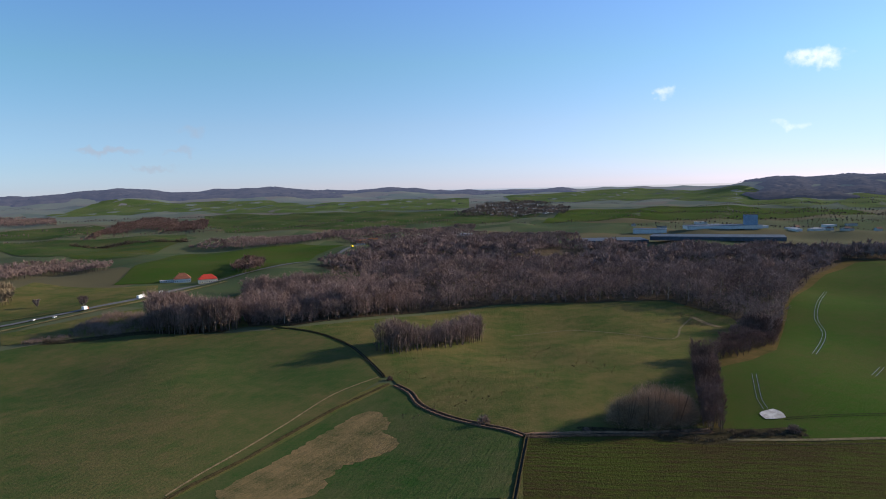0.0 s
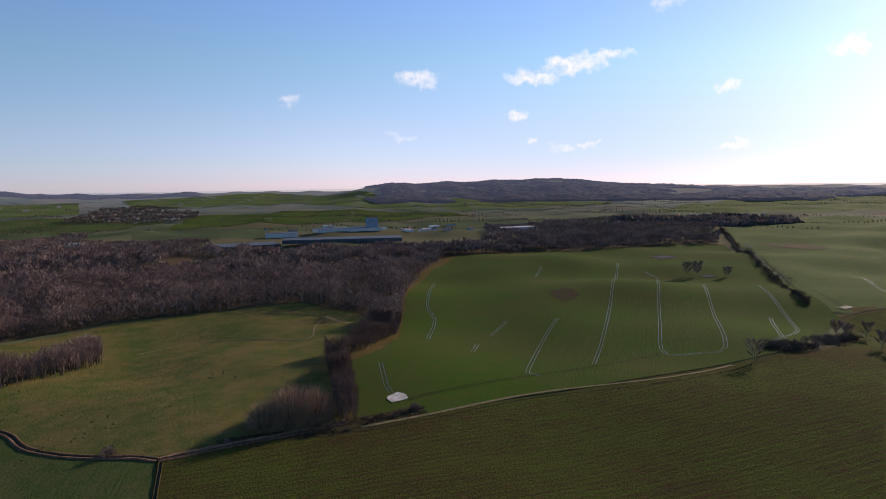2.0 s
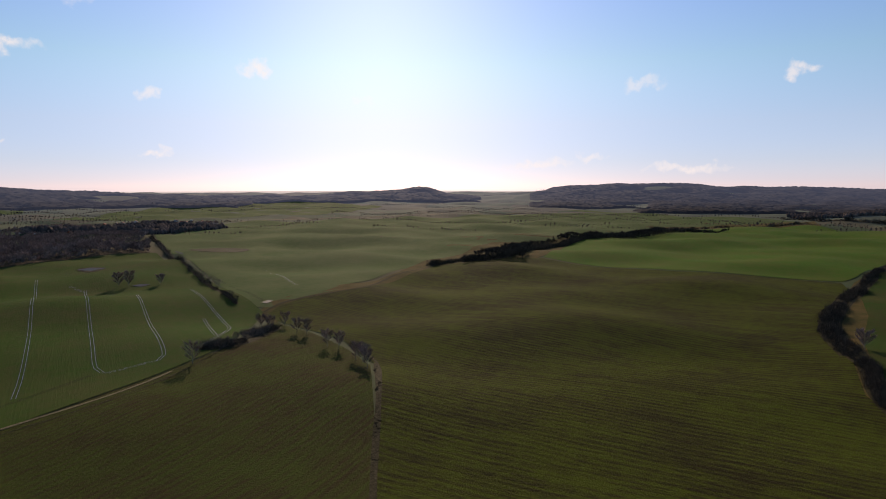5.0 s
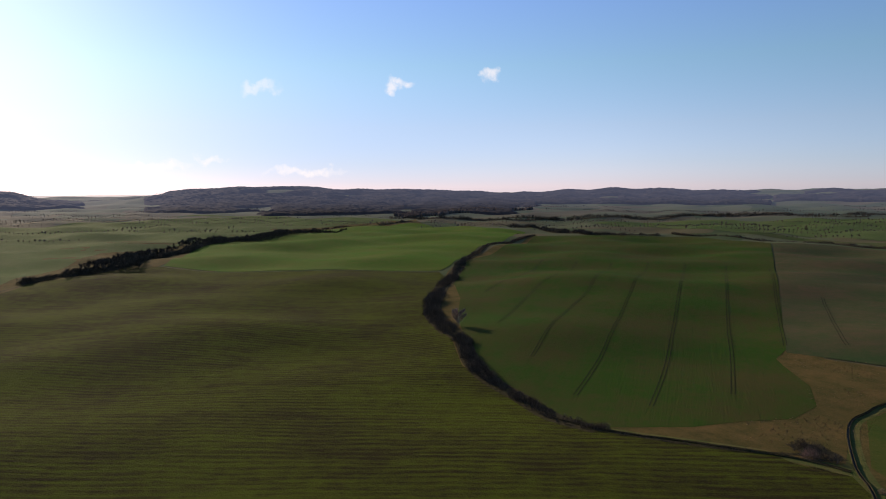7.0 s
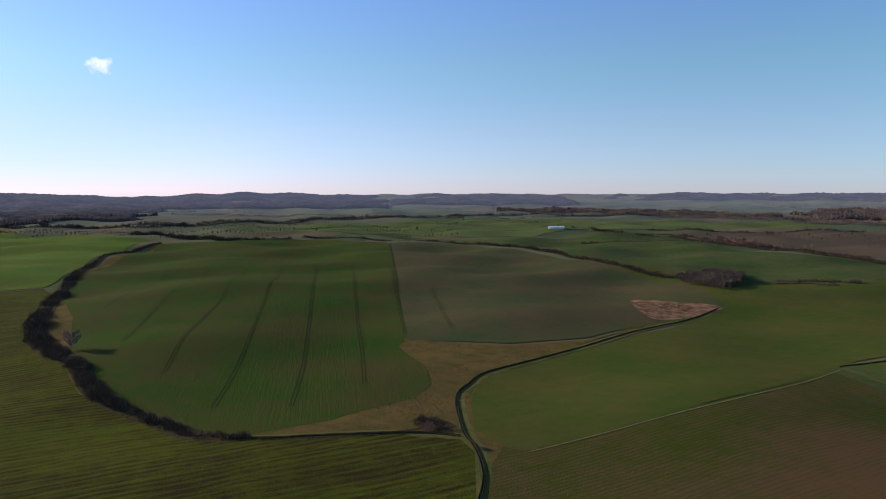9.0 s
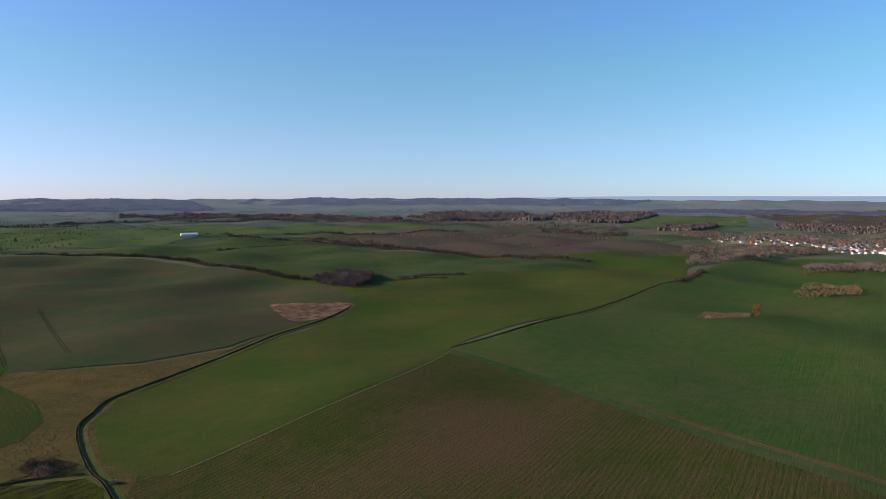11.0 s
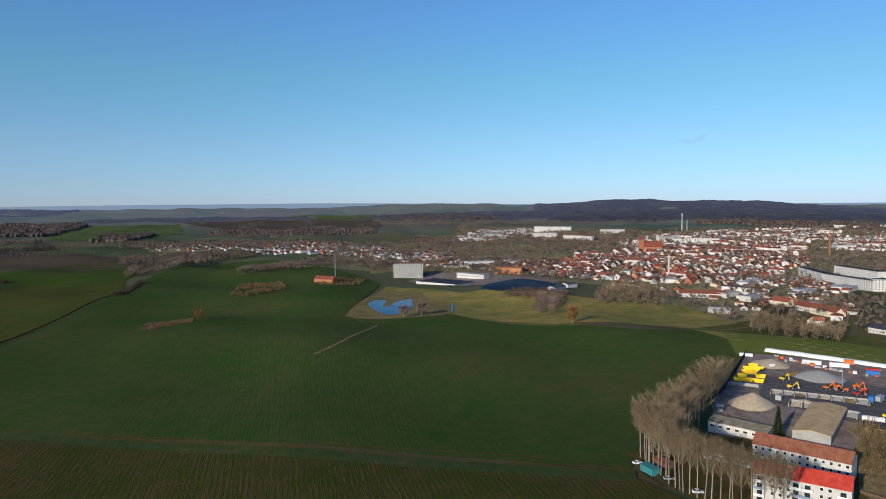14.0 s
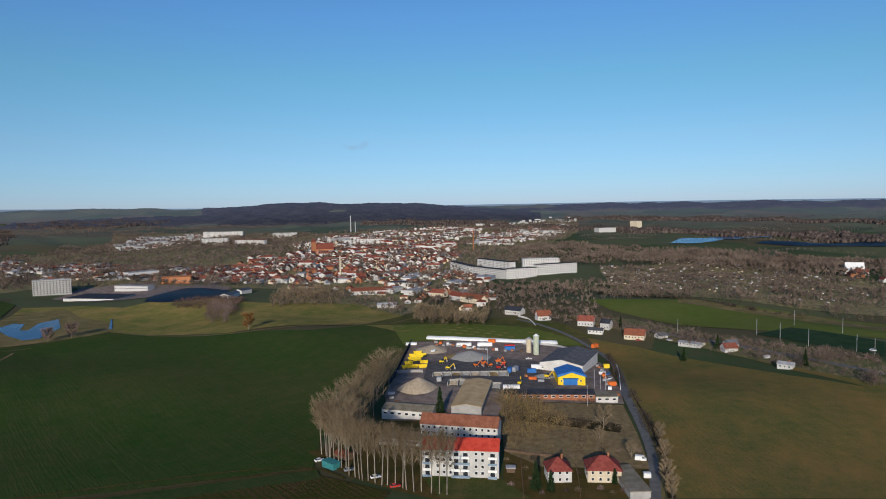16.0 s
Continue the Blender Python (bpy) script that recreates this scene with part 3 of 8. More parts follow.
def shifted(pts, d):
    line = [Vector(q) for q in pts]
    out = []
    for i, p in enumerate(line):
        t = line[min(i + 1, len(line) - 1)] - line[max(i - 1, 0)]
        t.normalize()
        out.append(p + Vector((-t[1], t[0])) * d)
    return out


def ditch(pts, width=3.0, banks=4.0, reeds=False):
    """A drainage ditch: dark water between two grassy banks that stand a little proud."""
    d = tagged(new("ditch"), "narrow dark drainage ditch with overgrown grass banks" if not reeds else "narrow water ditch lined with straw-coloured reeds", "ditch", kind="structure")
    v, f = ribbon(pts, width + 2 * banks + 8.0, 8.0, 0.85)
    part("verge", mesh_of("verge", v, f, "meadow", smooth=True), d, "rough grass beside a ditch")
    v, f = ribbon(pts, width, 6.0, 1.6)
    part("water", mesh_of("water", v, f, "ditch_water", smooth=True), d, "still dark water")
    for s in (-1, 1):
        v, f = ribbon(shifted(pts, s * (width + banks) / 2), banks, 5.0, 1.5, 0.45, 0.35)
        part("bank", mesh_of("bank", v, f, "reed" if reeds else "ditch_bank", smooth=True), d)
    return d


# fields round the hovering camera, clockwise
field("field_north", [(-343, 508), (-305, 534), (-237, 546), (-166, 543), (-133, 542), (-101, 520), (-69, 477), (-51, 430), (-39, 399), (-59, 358), (-77, 325), (-92, 291), (-105, 264), (-109, 251)] + [(-90, 150), (-330, 260)], "wheat_olive", "green winter wheat field with soft swells", rounded=False)
field("field_wedge", [(-33, 387), (-19, 369), (-14, 351), (-0, 332), (16, 319), (30, 308), (35, 303), (24, 244), (-107, 251), (-89, 288), (-58, 351)], "wheat_dark", "green winter wheat between two ditches")
field("straw_patch", [(-49, 343), (-36, 346), (-29, 332), (-31, 319), (-23, 306), (-31, 292), (-47, 280), (-56, 252), (-91, 252), (-83, 276), (-71, 300)], "flattened", "flattened straw-coloured patch in green wheat", level=1.5, ragged=4.0)
field("meadow", [(-125, 548), (-89, 560), (-44, 589), (45, 639), (117, 645), (211, 630), (253, 546), (235, 507), (180, 454), (151, 402), (135, 352), (125, 317), (95, 307), (37, 308), (17, 326), (-0, 343), (-13, 359), (-30, 392), (-51, 448), (-80, 500)], "meadow", "yellow-green rough pasture with worn tracks", rounded=False)
field("wood_margin", [(118, 300), (100, 420), (160, 520), (240, 640), (400, 830), (560, 980), (740, 960), (880, 880), (700, 880), (562, 870), (440, 750), (330, 580), (262, 470), (215, 395), (175, 370), (150, 305)], "sedge", "rough grass between a wood and a field", level=0.6)
field("field_bright", [(127, 301), (141, 340), (166, 398), (193, 414), (223, 444), (278, 540), (312, 600), (375, 692), (463, 807), (562, 911)] + [(710, 910), (869, 835), (1051, 790)] + [(1058, 782), (615, 346), (579, 314), (429, 260), (372, 267), (298, 274), (206, 292), (159, 291), (131, 302)], "winter_wheat", "bright green winter wheat with tractor lines")
field("field_south", [(35, 306), (84, 303), (118, 299), (159, 294)] + [(160, 288), (204, 290), (296, 272), (370, 265), (425, 258), (550, 291), (503, 235), (450, 177), (413, 147), (309, 108), (241, 85)] + [(60, 40)] + [(28, 243)], "catch_crop", "brownish green catch crop field")
field("field_striped", [(570, 305), (599, 308), (632, 301), (708, 261), (939, 237), (980, 191)] + [(1050, 171), (1089, 91), (963, -101), (922, -292), (862, -281), (718, -221), (563, -168), (484, -163), (412, -146), (349, -151), (288, -165), (255, -195), (231, -225)] + [(216, -226), (199, -238), (185, -231), (157, -197)] + [(60, -60)] + [(235, 82), (331, 113), (415, 142), (474, 190), (518, 247), (551, 286)], "stubble_green", "green stubble field with long drill rows")
field("field_rise", [(1103, 92), (1440, 62), (1879, -199), (2090, -568), (1815, -675), (1641, -765), (1213, -463), (967, -324), (935, -298), (975, -103)], "wheat_rise", "green winter wheat on a gentle rise")
field("field_east", [(1101, 788), (1358, 1007), (1863, 1153), (2612, 433), (2804, -216)] + [(2979, 220), (2369, -622), (1991, -194), (1487, 88), (1379, 223), (1027, 268), (768, 281), (671, 294)] + [(721, 265), (640, 305), (596, 316), (595, 335), (665, 397)], "wheat_hazy", "light green winter wheat field")
field("field_tramlines", [(1444, -696), (1397, -856), (1306, -1015), (1053, -1018), (577, -571), (383, -388), (368, -364), (305, -328), (274, -300), (262, -272), (267, -244), (268, -214), (281, -175), (307, -160), (354, -156), (399, -157), (465, -169), (551, -191), (650, -229), (863, -290), (1068, -404), (1203, -513)], "wheat_tram", "green winter wheat with tractor lines")
field("field_sown", [(1051, -1019), (977, -1137), (725, -1076), (588, -993), (449, -902), (344, -850), (235, -699), (250, -593), (265, -476), (304, -422), (377, -382), (577, -572)], "sown_brown", "brownish freshly sown field")
field("grass_corner", [(374, -381), (301, -417), (261, -469), (249, -568), (260, -440), (270, -349), (266, -331), (255, -303), (209, -246), (219, -231), (266, -212), (265, -242), (260, -271), (272, -298), (305, -329), (368, -365)], "sedge", "rough olive grass beside a ditch")
field("field_margin", [(1489, -718), (1143, -441), (927, -308), (625, -188), (541, -165), (414, -146), (348, -145), (298, -152), (259, -180), (215, -226), (201, -241), (254, -303), (267, -345), (455, -447), (1380, -684)], "sedge", "rough olive margin under a hedge", level=0.55)
field("ditch_verge", [(251, -290), (259, -307), (273, -349), (267, -370), (224, -314), (192, -262), (167, -247), (163, -228), (148, -201), (159, -190), (195, -231)], "sedge", "brownish grass verge along a ditch", level=0.55)
field("road_verge", [(-353, 525), (-305, 534), (-246, 545), (-168, 567), (-134, 546), (-184, 706), (-228, 776), (-291, 677), (-350, 598), (-378, 563)], "meadow", "rough grass between road and field", level=0.55)
field("hedge_verge", [(871, 267), (1528, 328), (1589, 68), (2152, -228), (2373, -665), (2046, -592), (1610, -170), (1306, 57), (1027, 111), (905, 196)], "sedge", "dark rough grass under a hedge", level=0.55)
field("track_verge", [(560, 315), (617, 327), (660, 315), (753, 277), (1000, 253), (1086, 204), (913, 171), (873, 220), (677, 249), (610, 291), (542, 281)], "sedge", "dark rough grass beside a track", level=0.55)
field("field_back", [(583, -1129), (336, -1101), (146, -1108), (-46, -1246), (-188, -1191), (-157, -1017), (5, -993), (177, -767), (217, -636), (259, -515), (301, -523)], "wheat_light", "light green field edge beside a thicket", level=0.55)
field("field_strip", [(250, -307), (261, -343), (257, -390), (246, -458), (232, -552), (229, -672)] + [(229, -670), (185, -800), (125, -946), (5, -1048), (-167, -1118), (-154, -1003), (-9, -687), (88, -525), (114, -392), (140, -315), (167, -250)] + [(169, -248), (183, -246), (203, -253)], "wheat_light", "light green winter wheat between tracks")
field("field_ploughed", [(154, -200), (172, -227), (179, -245), (168, -247)] + [(166, -248), (138, -311), (111, -382), (90, -489), (9, -435), (-71, -342)] + [(-27, -389), (-77, -335), (-178, -235), (-226, -186)] + [(-182, -244), (-223, -194), (-222, -146)] + [(-60, -110), (0, -40)], "ploughed", "ploughed brown soil with green regrowth")
field("field_great", [(89, -505), (-8, -663), (-150, -971)] + [(-143, -937), (-226, -1174), (-308, -1313), (-420, -1383), (-498, -1354), (-507, -1219), (-504, -1013), (-479, -865), (-374, -721), (-312, -643), (-331, -600), (-413, -587), (-422, -474), (-466, -387), (-530, -361), (-481, -292), (-377, -255), (-266, -216), (-229, -191), (-182, -240), (-78, -342), (61, -481)], "wheat_great", "dark green winter wheat field")
field("field_beyond", [(1444, -1123), (1255, -1233), (908, -1255), (838, -1780), (495, -1528)] + [(487, -1400), (171, -1298), (-46, -1225), (49, -1043), (179, -974), (292, -906), (424, -932)] + [(381, -919), (627, -1058), (1058, -1231)], "wheat_dark", "dark green field beyond a hedge")
field("field_plough_far", [(794, -1752), (671, -1795), (578, -2018), (391, -2244), (48, -2205), (-165, -1894), (-305, -1570), (-252, -1349), (-50, -1358), (99, -1370), (447, -1468)], "plough_far", "distant ploughed brown field")
field("field_mid", [(1847, -1075), (1867, -1553), (1745, -2031), (1365, -2257), (819, -2520), (360, -2549)] + [(893, -1933), (1033, -1707)] + [(958, -1324), (1383, -1229)], "wheat_hazy", "pale green field between hedges")
field("field_pale", [(70, -1270), (-92, -1487), (-227, -1566), (-271, -1392), (-171, -1115), (-46, -1225)], "winter_wheat", "bright green strip beside a wood")
field("field_olive", [(-567, -165), (-555, -119), (-524, -63), (-487, -6), (-467, 44), (-302, 30), (-267, -45), (-313, -58), (-406, -93), (-504, -129)], "olive_field", "olive brown winter field beside a road")
field("field_olive_rim", [(-596, -54), (-527, 49), (-464, 44), (-503, -6), (-556, -56)], "olive_field", "olive field margin below garden plots", level=0.8)
field("common", [(-305, -630), (-345, -683), (-411, -759), (-467, -829), (-490, -751), (-501, -691)] + [(-594, -683), (-590, -582), (-639, -454), (-605, -371), (-580, -292), (-566, -216), (-553, -180), (-524, -180), (-491, -279), (-522, -371), (-434, -457), (-412, -593)] + [(-361, -597), (-318, -611)], "pasture", "yellowish rough grassland at the edge of town", level=1.15)
field("field_nw_bright", [(-437, 880), (-475, 1032), (-510, 1332), (-383, 1283), (-299, 1396), (-192, 1328), (-231, 1219), (-238, 990), (-305, 935), (-390, 893)], "winter_wheat", "bright green field beside the road")
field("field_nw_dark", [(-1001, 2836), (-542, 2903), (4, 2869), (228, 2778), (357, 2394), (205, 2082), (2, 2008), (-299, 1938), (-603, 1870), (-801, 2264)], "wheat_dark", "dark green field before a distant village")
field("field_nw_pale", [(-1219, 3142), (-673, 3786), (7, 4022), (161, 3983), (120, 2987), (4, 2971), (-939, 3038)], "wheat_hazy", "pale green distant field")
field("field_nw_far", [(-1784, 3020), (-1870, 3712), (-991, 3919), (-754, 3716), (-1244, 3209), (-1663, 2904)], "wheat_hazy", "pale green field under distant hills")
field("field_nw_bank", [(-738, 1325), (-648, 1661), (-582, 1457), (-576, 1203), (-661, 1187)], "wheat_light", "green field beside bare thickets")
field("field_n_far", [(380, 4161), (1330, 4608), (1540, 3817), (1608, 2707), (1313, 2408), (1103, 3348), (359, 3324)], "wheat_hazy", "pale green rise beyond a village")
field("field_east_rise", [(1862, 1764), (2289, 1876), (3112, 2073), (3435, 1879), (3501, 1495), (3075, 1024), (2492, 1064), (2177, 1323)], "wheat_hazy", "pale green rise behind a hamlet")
field("field_nw_low", [(-522, 783), (-550, 895), (-421, 848), (-377, 880), (-309, 718), (-344, 667), (-425, 634)], "meadow", "yellowish meadow beside the road")
field("field_nw_left", [(-1406, 2136), (-1290, 2353), (-1116, 2225), (-942, 1859), (-1035, 1756), (-1174, 1780)], "wheat_dark", "green field between hedges")
field("field_nw_mid", [(-1130, 1712), (-969, 1735), (-708, 1857), (-621, 1627), (-548, 1193), (-643, 1181), (-899, 1360)], "wheat_dark", "green field by a wood")
field("field_far_slope", [(295, 1979), (477, 2612), (959, 2733), (1258, 2465), (1320, 2019), (1006, 1937), (691, 1968)], "winter_wheat", "green slope beyond the factory")
field("field_clearing", [(-197, 862), (-171, 895), (-113, 918), (-109, 829), (-124, 787), (-178, 789)], "winter_wheat", "small green field inside the wood")
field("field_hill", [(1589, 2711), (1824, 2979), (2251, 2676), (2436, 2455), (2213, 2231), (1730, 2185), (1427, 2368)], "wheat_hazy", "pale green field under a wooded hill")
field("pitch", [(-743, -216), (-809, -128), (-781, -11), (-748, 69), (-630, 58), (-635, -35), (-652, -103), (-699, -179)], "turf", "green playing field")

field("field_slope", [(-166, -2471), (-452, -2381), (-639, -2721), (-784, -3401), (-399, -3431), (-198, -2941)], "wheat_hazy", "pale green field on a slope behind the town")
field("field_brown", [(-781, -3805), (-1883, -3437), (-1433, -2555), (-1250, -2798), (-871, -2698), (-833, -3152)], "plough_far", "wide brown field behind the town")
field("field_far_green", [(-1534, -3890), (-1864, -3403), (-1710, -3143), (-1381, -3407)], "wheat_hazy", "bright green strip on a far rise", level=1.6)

# ditches and farm tracks
ditch([(-140, 551), (-102, 527), (-72, 487), (-52, 440), (-38, 403)], 0.7, 0.9)
ditch([(-30, 388), (-21, 375), (-14, 354), (-0, 335), (16, 321), (30, 311), (36, 304)], 1.2, 1.6, True)
ditch([(-34, 390), (-59, 355), (-76, 323), (-91, 289), (-104, 263), (-110, 248)], 0.5, 0.7)
ditch([(37, 304), (30, 270), (24, 240)], 0.8, 0.7)
ditch([(36, 304), (65, 304), (94, 303), (123, 304)], 1.0, 2.4, True)
ditch([(154, -195), (168, -216), (187, -234), (204, -246), (234, -276), (251, -298), (258, -316), (267, -345), (262, -398), (251, -468), (243, -566), (235, -683)], 0.7, 0.4)
ditch([(304, -156), (274, -174), (247, -203), (220, -231), (202, -241)], 0.6, 0.6)
ditch([(93, -505), (46, -572), (-9, -682), (-72, -815), (-152, -987)], 0.25, 0.3)
ROUTES = [
    ([(579, 313), (608, 312), (635, 303), (712, 262), (819, 264), (946, 239)], 2.6, "ditch_bank"),
    ([(457, 170), (415, 142), (331, 113), (231, 82)], 1.8, "ditch_bank"),
    ([(126, 293), (162, 290), (234, 289), (303, 266), (365, 262)], 2.4, "track_earth"), ([(124, 288), (159, 285), (229, 283), (295, 259), (355, 255), (411, 258), (469, 267)], 1.0, "ditch_bank"),
    ([(166, -248), (139, -314), (112, -387), (91, -495)], 0.8, "track_earth"), ([(92, -501), (9, -440), (-72, -345)] + [(-28, -392), (-77, -338), (-179, -237), (-228, -188)], 1.3, "sedge"),
    ([(-52, -374), (-108, -311), (-185, -248), (-226, -197), (-224, -170)], 1.5, "sedge"), ([(-337, 513), (-296, 536)], 1.2, "track_earth"),
    ([(-41, 403), (-65, 374), (-83, 330), (-96, 296), (-105, 273), (-111, 253)], 1.0, "straw"), ([(-203, -472), (-237, -495), (-316, -579)], 2.4, "straw"),
    ([(-416, -599), (-430, -454), (-525, -373), (-547, -349)], 2.4, "straw"), ([(-313, -643), (-310, -598), (-336, -587)], 1.5, "track_earth"),
    ([(53, 533), (99, 545), (138, 518), (168, 490), (191, 535), (214, 572)], 1.6, "track_earth"), ([(214, 572), (217, 544), (222, 532)], 5.0, "straw"),
]
strip("field_edge", shifted([(92, -501), (50, -470), (9, -440), (-30, -391), (-77, -338), (-130, -285), (-179, -237), (-228, -188)], -6.5), 11.0, "wheat_dark", "darker green strip along a field edge", "field edge", level=1.35)
strip("road_east", [(2009, 1232), (2185, 1043), (2398, 798), (2717, 451), (2755, 157)], 9.0, "straw", "pale far road between young trees", "road", level=2.2)
for pts, wd in (([(166, -248), (139, -314), (112, -387), (91, -495)], 6.0), ([(93, -505), (46, -572), (-9, -682), (-72, -815), (-152, -987)], 9.0)):
    strip("field_edge", pts, wd, "wheat_light", "green strip between two fields", "field edge", level=0.85)
for pts, wd, mat in ROUTES:
    strip("farm_track", pts, wd, mat, "narrow worn farm track along a field edge", "track", level=1.8)


def tractor_line(pts, wet=False, gauge=1.1):
    d = tagged(new("tractor_line"), "pair of wheel ruts" + (" filled with bright water" if wet else " pressed into a wheat field"), "wheel rut", kind="structure")
    for s in (-gauge, gauge):
        v, f = ribbon(shifted(pts, s), 0.28 if wet else 0.46, 8.0, 1.5)
        part("rut", mesh_of("rut", v, f, "wet_rut" if wet else "tramline"), d)


RUTS = [
    ([(400, 697), (317, 566), (288, 502), (244, 436)], 1), ([(179, 382), (163, 341), (160, 328)], 1), ([(338, 465), (299, 432)], 1), ([(376, 442), (315, 389), (254, 327), (257, 317)], 1),
    ([(701, 693), (409, 416), (305, 322)], 1), ([(671, 595), (444, 390), (370, 323), (361, 306)], 1), ([(361, 306), (383, 295), (401, 294), (482, 362), (627, 490)], 1),
    ([(682, 461), (541, 333), (487, 297), (427, 280)], 1), ([(549, 358), (461, 291)], 1), ([(683, 627), (666, 594)], 1), ([(583, 719), (532, 668)], 1),
    ([(274, 413), (254, 390)], 1), ([(818, 530), (714, 429), (619, 335)], 0), ([(913, 490), (755, 376), (710, 341)], 1), ([(162, 315), (242, 321), (299, 316), (356, 313)], 0),
]
RUTS_EAST = [
    ([(962, -480), (807, -369), (677, -267)], 0), ([(921, -516), (731, -380), (661, -319), (504, -210)], 0), ([(886, -556), (651, -383), (532, -286), (412, -197)], 0), ([(869, -609), (600, -399), (414, -255), (334, -187)], 0),
    ([(838, -651), (514, -391), (367, -272), (303, -216)], 0), ([(810, -701), (485, -424), (379, -336), (304, -271)], 0), ([(772, -746), (497, -492), (390, -394)], 0), ([(539, -591), (401, -458), (367, -428)], 0),
]
for pts, wet in RUTS + RUTS_EAST:
    tractor_line(pts, bool(wet))
field("mud_pan", [(156, 325), (163, 326), (164, 317), (158, 315), (153, 319)], "silt", "pale dried puddle in a wheat field", "puddle", 2.2, True, 3.5)
for pts in ([(696, 551), (707, 547), (707, 532), (693, 534)], [(801, 723), (823, 719), (824, 693), (795, 694)], [(612, 334), (622, 331), (619, 324), (608, 325)], [(1091, 768), (1071, 738), (1055, 725), (1073, 752)]):
    field("puddle", pts, "ditch_water", "shallow water standing in a field", "puddle", 2.2, True)
for pts in ([(444, 534), (469, 540), (466, 517), (445, 497), (426, 495)], [(801, 723), (829, 724), (824, 693), (783, 684)], [(1111, 752), (1159, 718), (1126, 634), (1079, 643)]):
    field("sedge_patch", pts, "ditch_bank", "dark boggy patch in a wheat field", "patch", 1.9, True, 5.0)


# ---- trees, hedges and woods ----
class Soup:
    """Vertices and triangles gathered in bulk."""

    def __init__(self):
        self.v, self.f, self.i, self.n = [], [], [], 0

    def add(self, v, f, mat=0):
        self.v.append(v)
        self.f.append(f + self.n)
        self.i.append(np.full(len(f), mat, dtype=np.int32))
        self.n += len(v)

    def slice(self, a, b):
        """The pieces from a to b, as a gathering of their own."""
        out, start = Soup(), sum(len(v) for v in self.v[:a])
        for v, f in zip(self.v[a:b], self.f[a:b]):
            out.add(v, f - start + 0)
            start += len(v)
        return out

    def mesh(self, name, mats):
        v, f, idx = np.concatenate(self.v), np.concatenate(self.f), np.concatenate(self.i)
        me = bpy.data.meshes.new(name)
        me.vertices.add(len(v))
        me.vertices.foreach_set("co", v.astype(np.float32).ravel())
        me.loops.add(3 * len(f))
        me.loops.foreach_set("vertex_index", f.astype(np.int32).ravel())
        me.polygons.add(len(f))
        me.polygons.foreach_set("loop_start", np.arange(0, 3 * len(f), 3, dtype=np.int32))
        me.polygons.foreach_set("material_index", idx)
        for m in mats:
            me.materials.append(M[m])
        me.update(calc_edges=True)
        return me


def unit(v):
    return v / np.maximum(1e-9, np.linalg.norm(v, axis=-1, keepdims=True))


def limb(a, b, r0, r1, sides=3):
    """A tapered round branch from a to b."""
    d = unit(b - a)
    u = unit(np.cross(d, (0.3, 0.9, 0.2)))
    w_ = np.cross(d, u)
    k = np.arange(sides) * 2 * math.pi / sides
    ring = np.cos(k)[:, None] * u + np.sin(k)[:, None] * w_
    v = np.concatenate([a + ring * r0, b + ring * r1])
    f = []
    for i in range(sides):
        j = (i + 1) % sides
        f += [(i, j, sides + j), (i, sides + j, sides + i)]
    return v, np.array(f)


def sprays(rng, start, way, length, width):
    """Thin tapering twigs, a long narrow triangle each."""
    side = unit(np.cross(way, unit(rng.normal(size=way.shape))))
    v = np.stack([start - side * width[:, None] / 2, start + side * width[:, None] / 2, start + way * length[:, None]], 1).reshape(-1, 3)
    return v, np.arange(len(v)).reshape(-1, 3)


def bare_tree(seed, tall, spread, limbs, twigs, twig_width, clear=0.3, upright=0.5, fine=0.2, stout=1.0):
    """A leafless tree: tapered trunk, limbs that fork off it, and a haze of twigs on them. Returns wood and twig geometry."""
    rng = np.random.default_rng(seed)
    wood, haze = Soup(), Soup()
    lean = np.array([rng.uniform(-0.05, 0.05), rng.uniform(-0.05, 0.05), 1.0]) * tall
    thick = tall * 0.018 * stout
    mid = lean * 0.5 + np.array([rng.uniform(-1, 1), rng.uniform(-1, 1), 0]) * 0.02 * tall
    wood.add(*limb(np.zeros(3), mid, thick, thick * 0.6, 5))
    wood.add(*limb(mid, lean * 0.92, thick * 0.6, thick * 0.12, 4))
    starts, ways, reach = [], [], []
    for i in range(limbs):
        h = clear + (0.88 - clear) * (i + rng.uniform(0, 1)) / limbs
        a = lean * h
        ang = i * 2.4 + rng.uniform(-0.5, 0.5)
        taper = math.sin(math.pi * min(1, max(0.12, (h - clear) / (1.02 - clear) * 0.8 + 0.22)))
        out = spread * tall * (0.35 + 0.65 * taper) * rng.uniform(0.75, 1.1)
        b = a + np.array([math.cos(ang) * out, math.sin(ang) * out, out * (0.5 + upright * rng.uniform(0.6, 1.5))])
        b[2] = min(b[2], tall * rng.uniform(0.93, 1.0))
        wood.add(*limb(a, b, thick * 0.42 * (1.1 - h), thick * 0.06, 3))
        starts.append(a), ways.append(b - a), reach.append(out)
    starts, ways = np.array(starts), np.array(ways)
    k = rng.integers(0, limbs, twigs)
    s = starts[k] + ways[k] * rng.uniform(0.25, 1.0, twigs)[:, None]
    d = unit(unit(ways[k]) + rng.normal(size=(twigs, 3)) * 0.75 + np.array([0, 0, 0.35 * upright]))
    ln = tall * fine * rng.uniform(0.5, 1.15, twigs)
    haze.add(*sprays(rng, s, d, ln, np.full(twigs, twig_width) * rng.uniform(0.6, 1.4, twigs)))
    return wood, haze


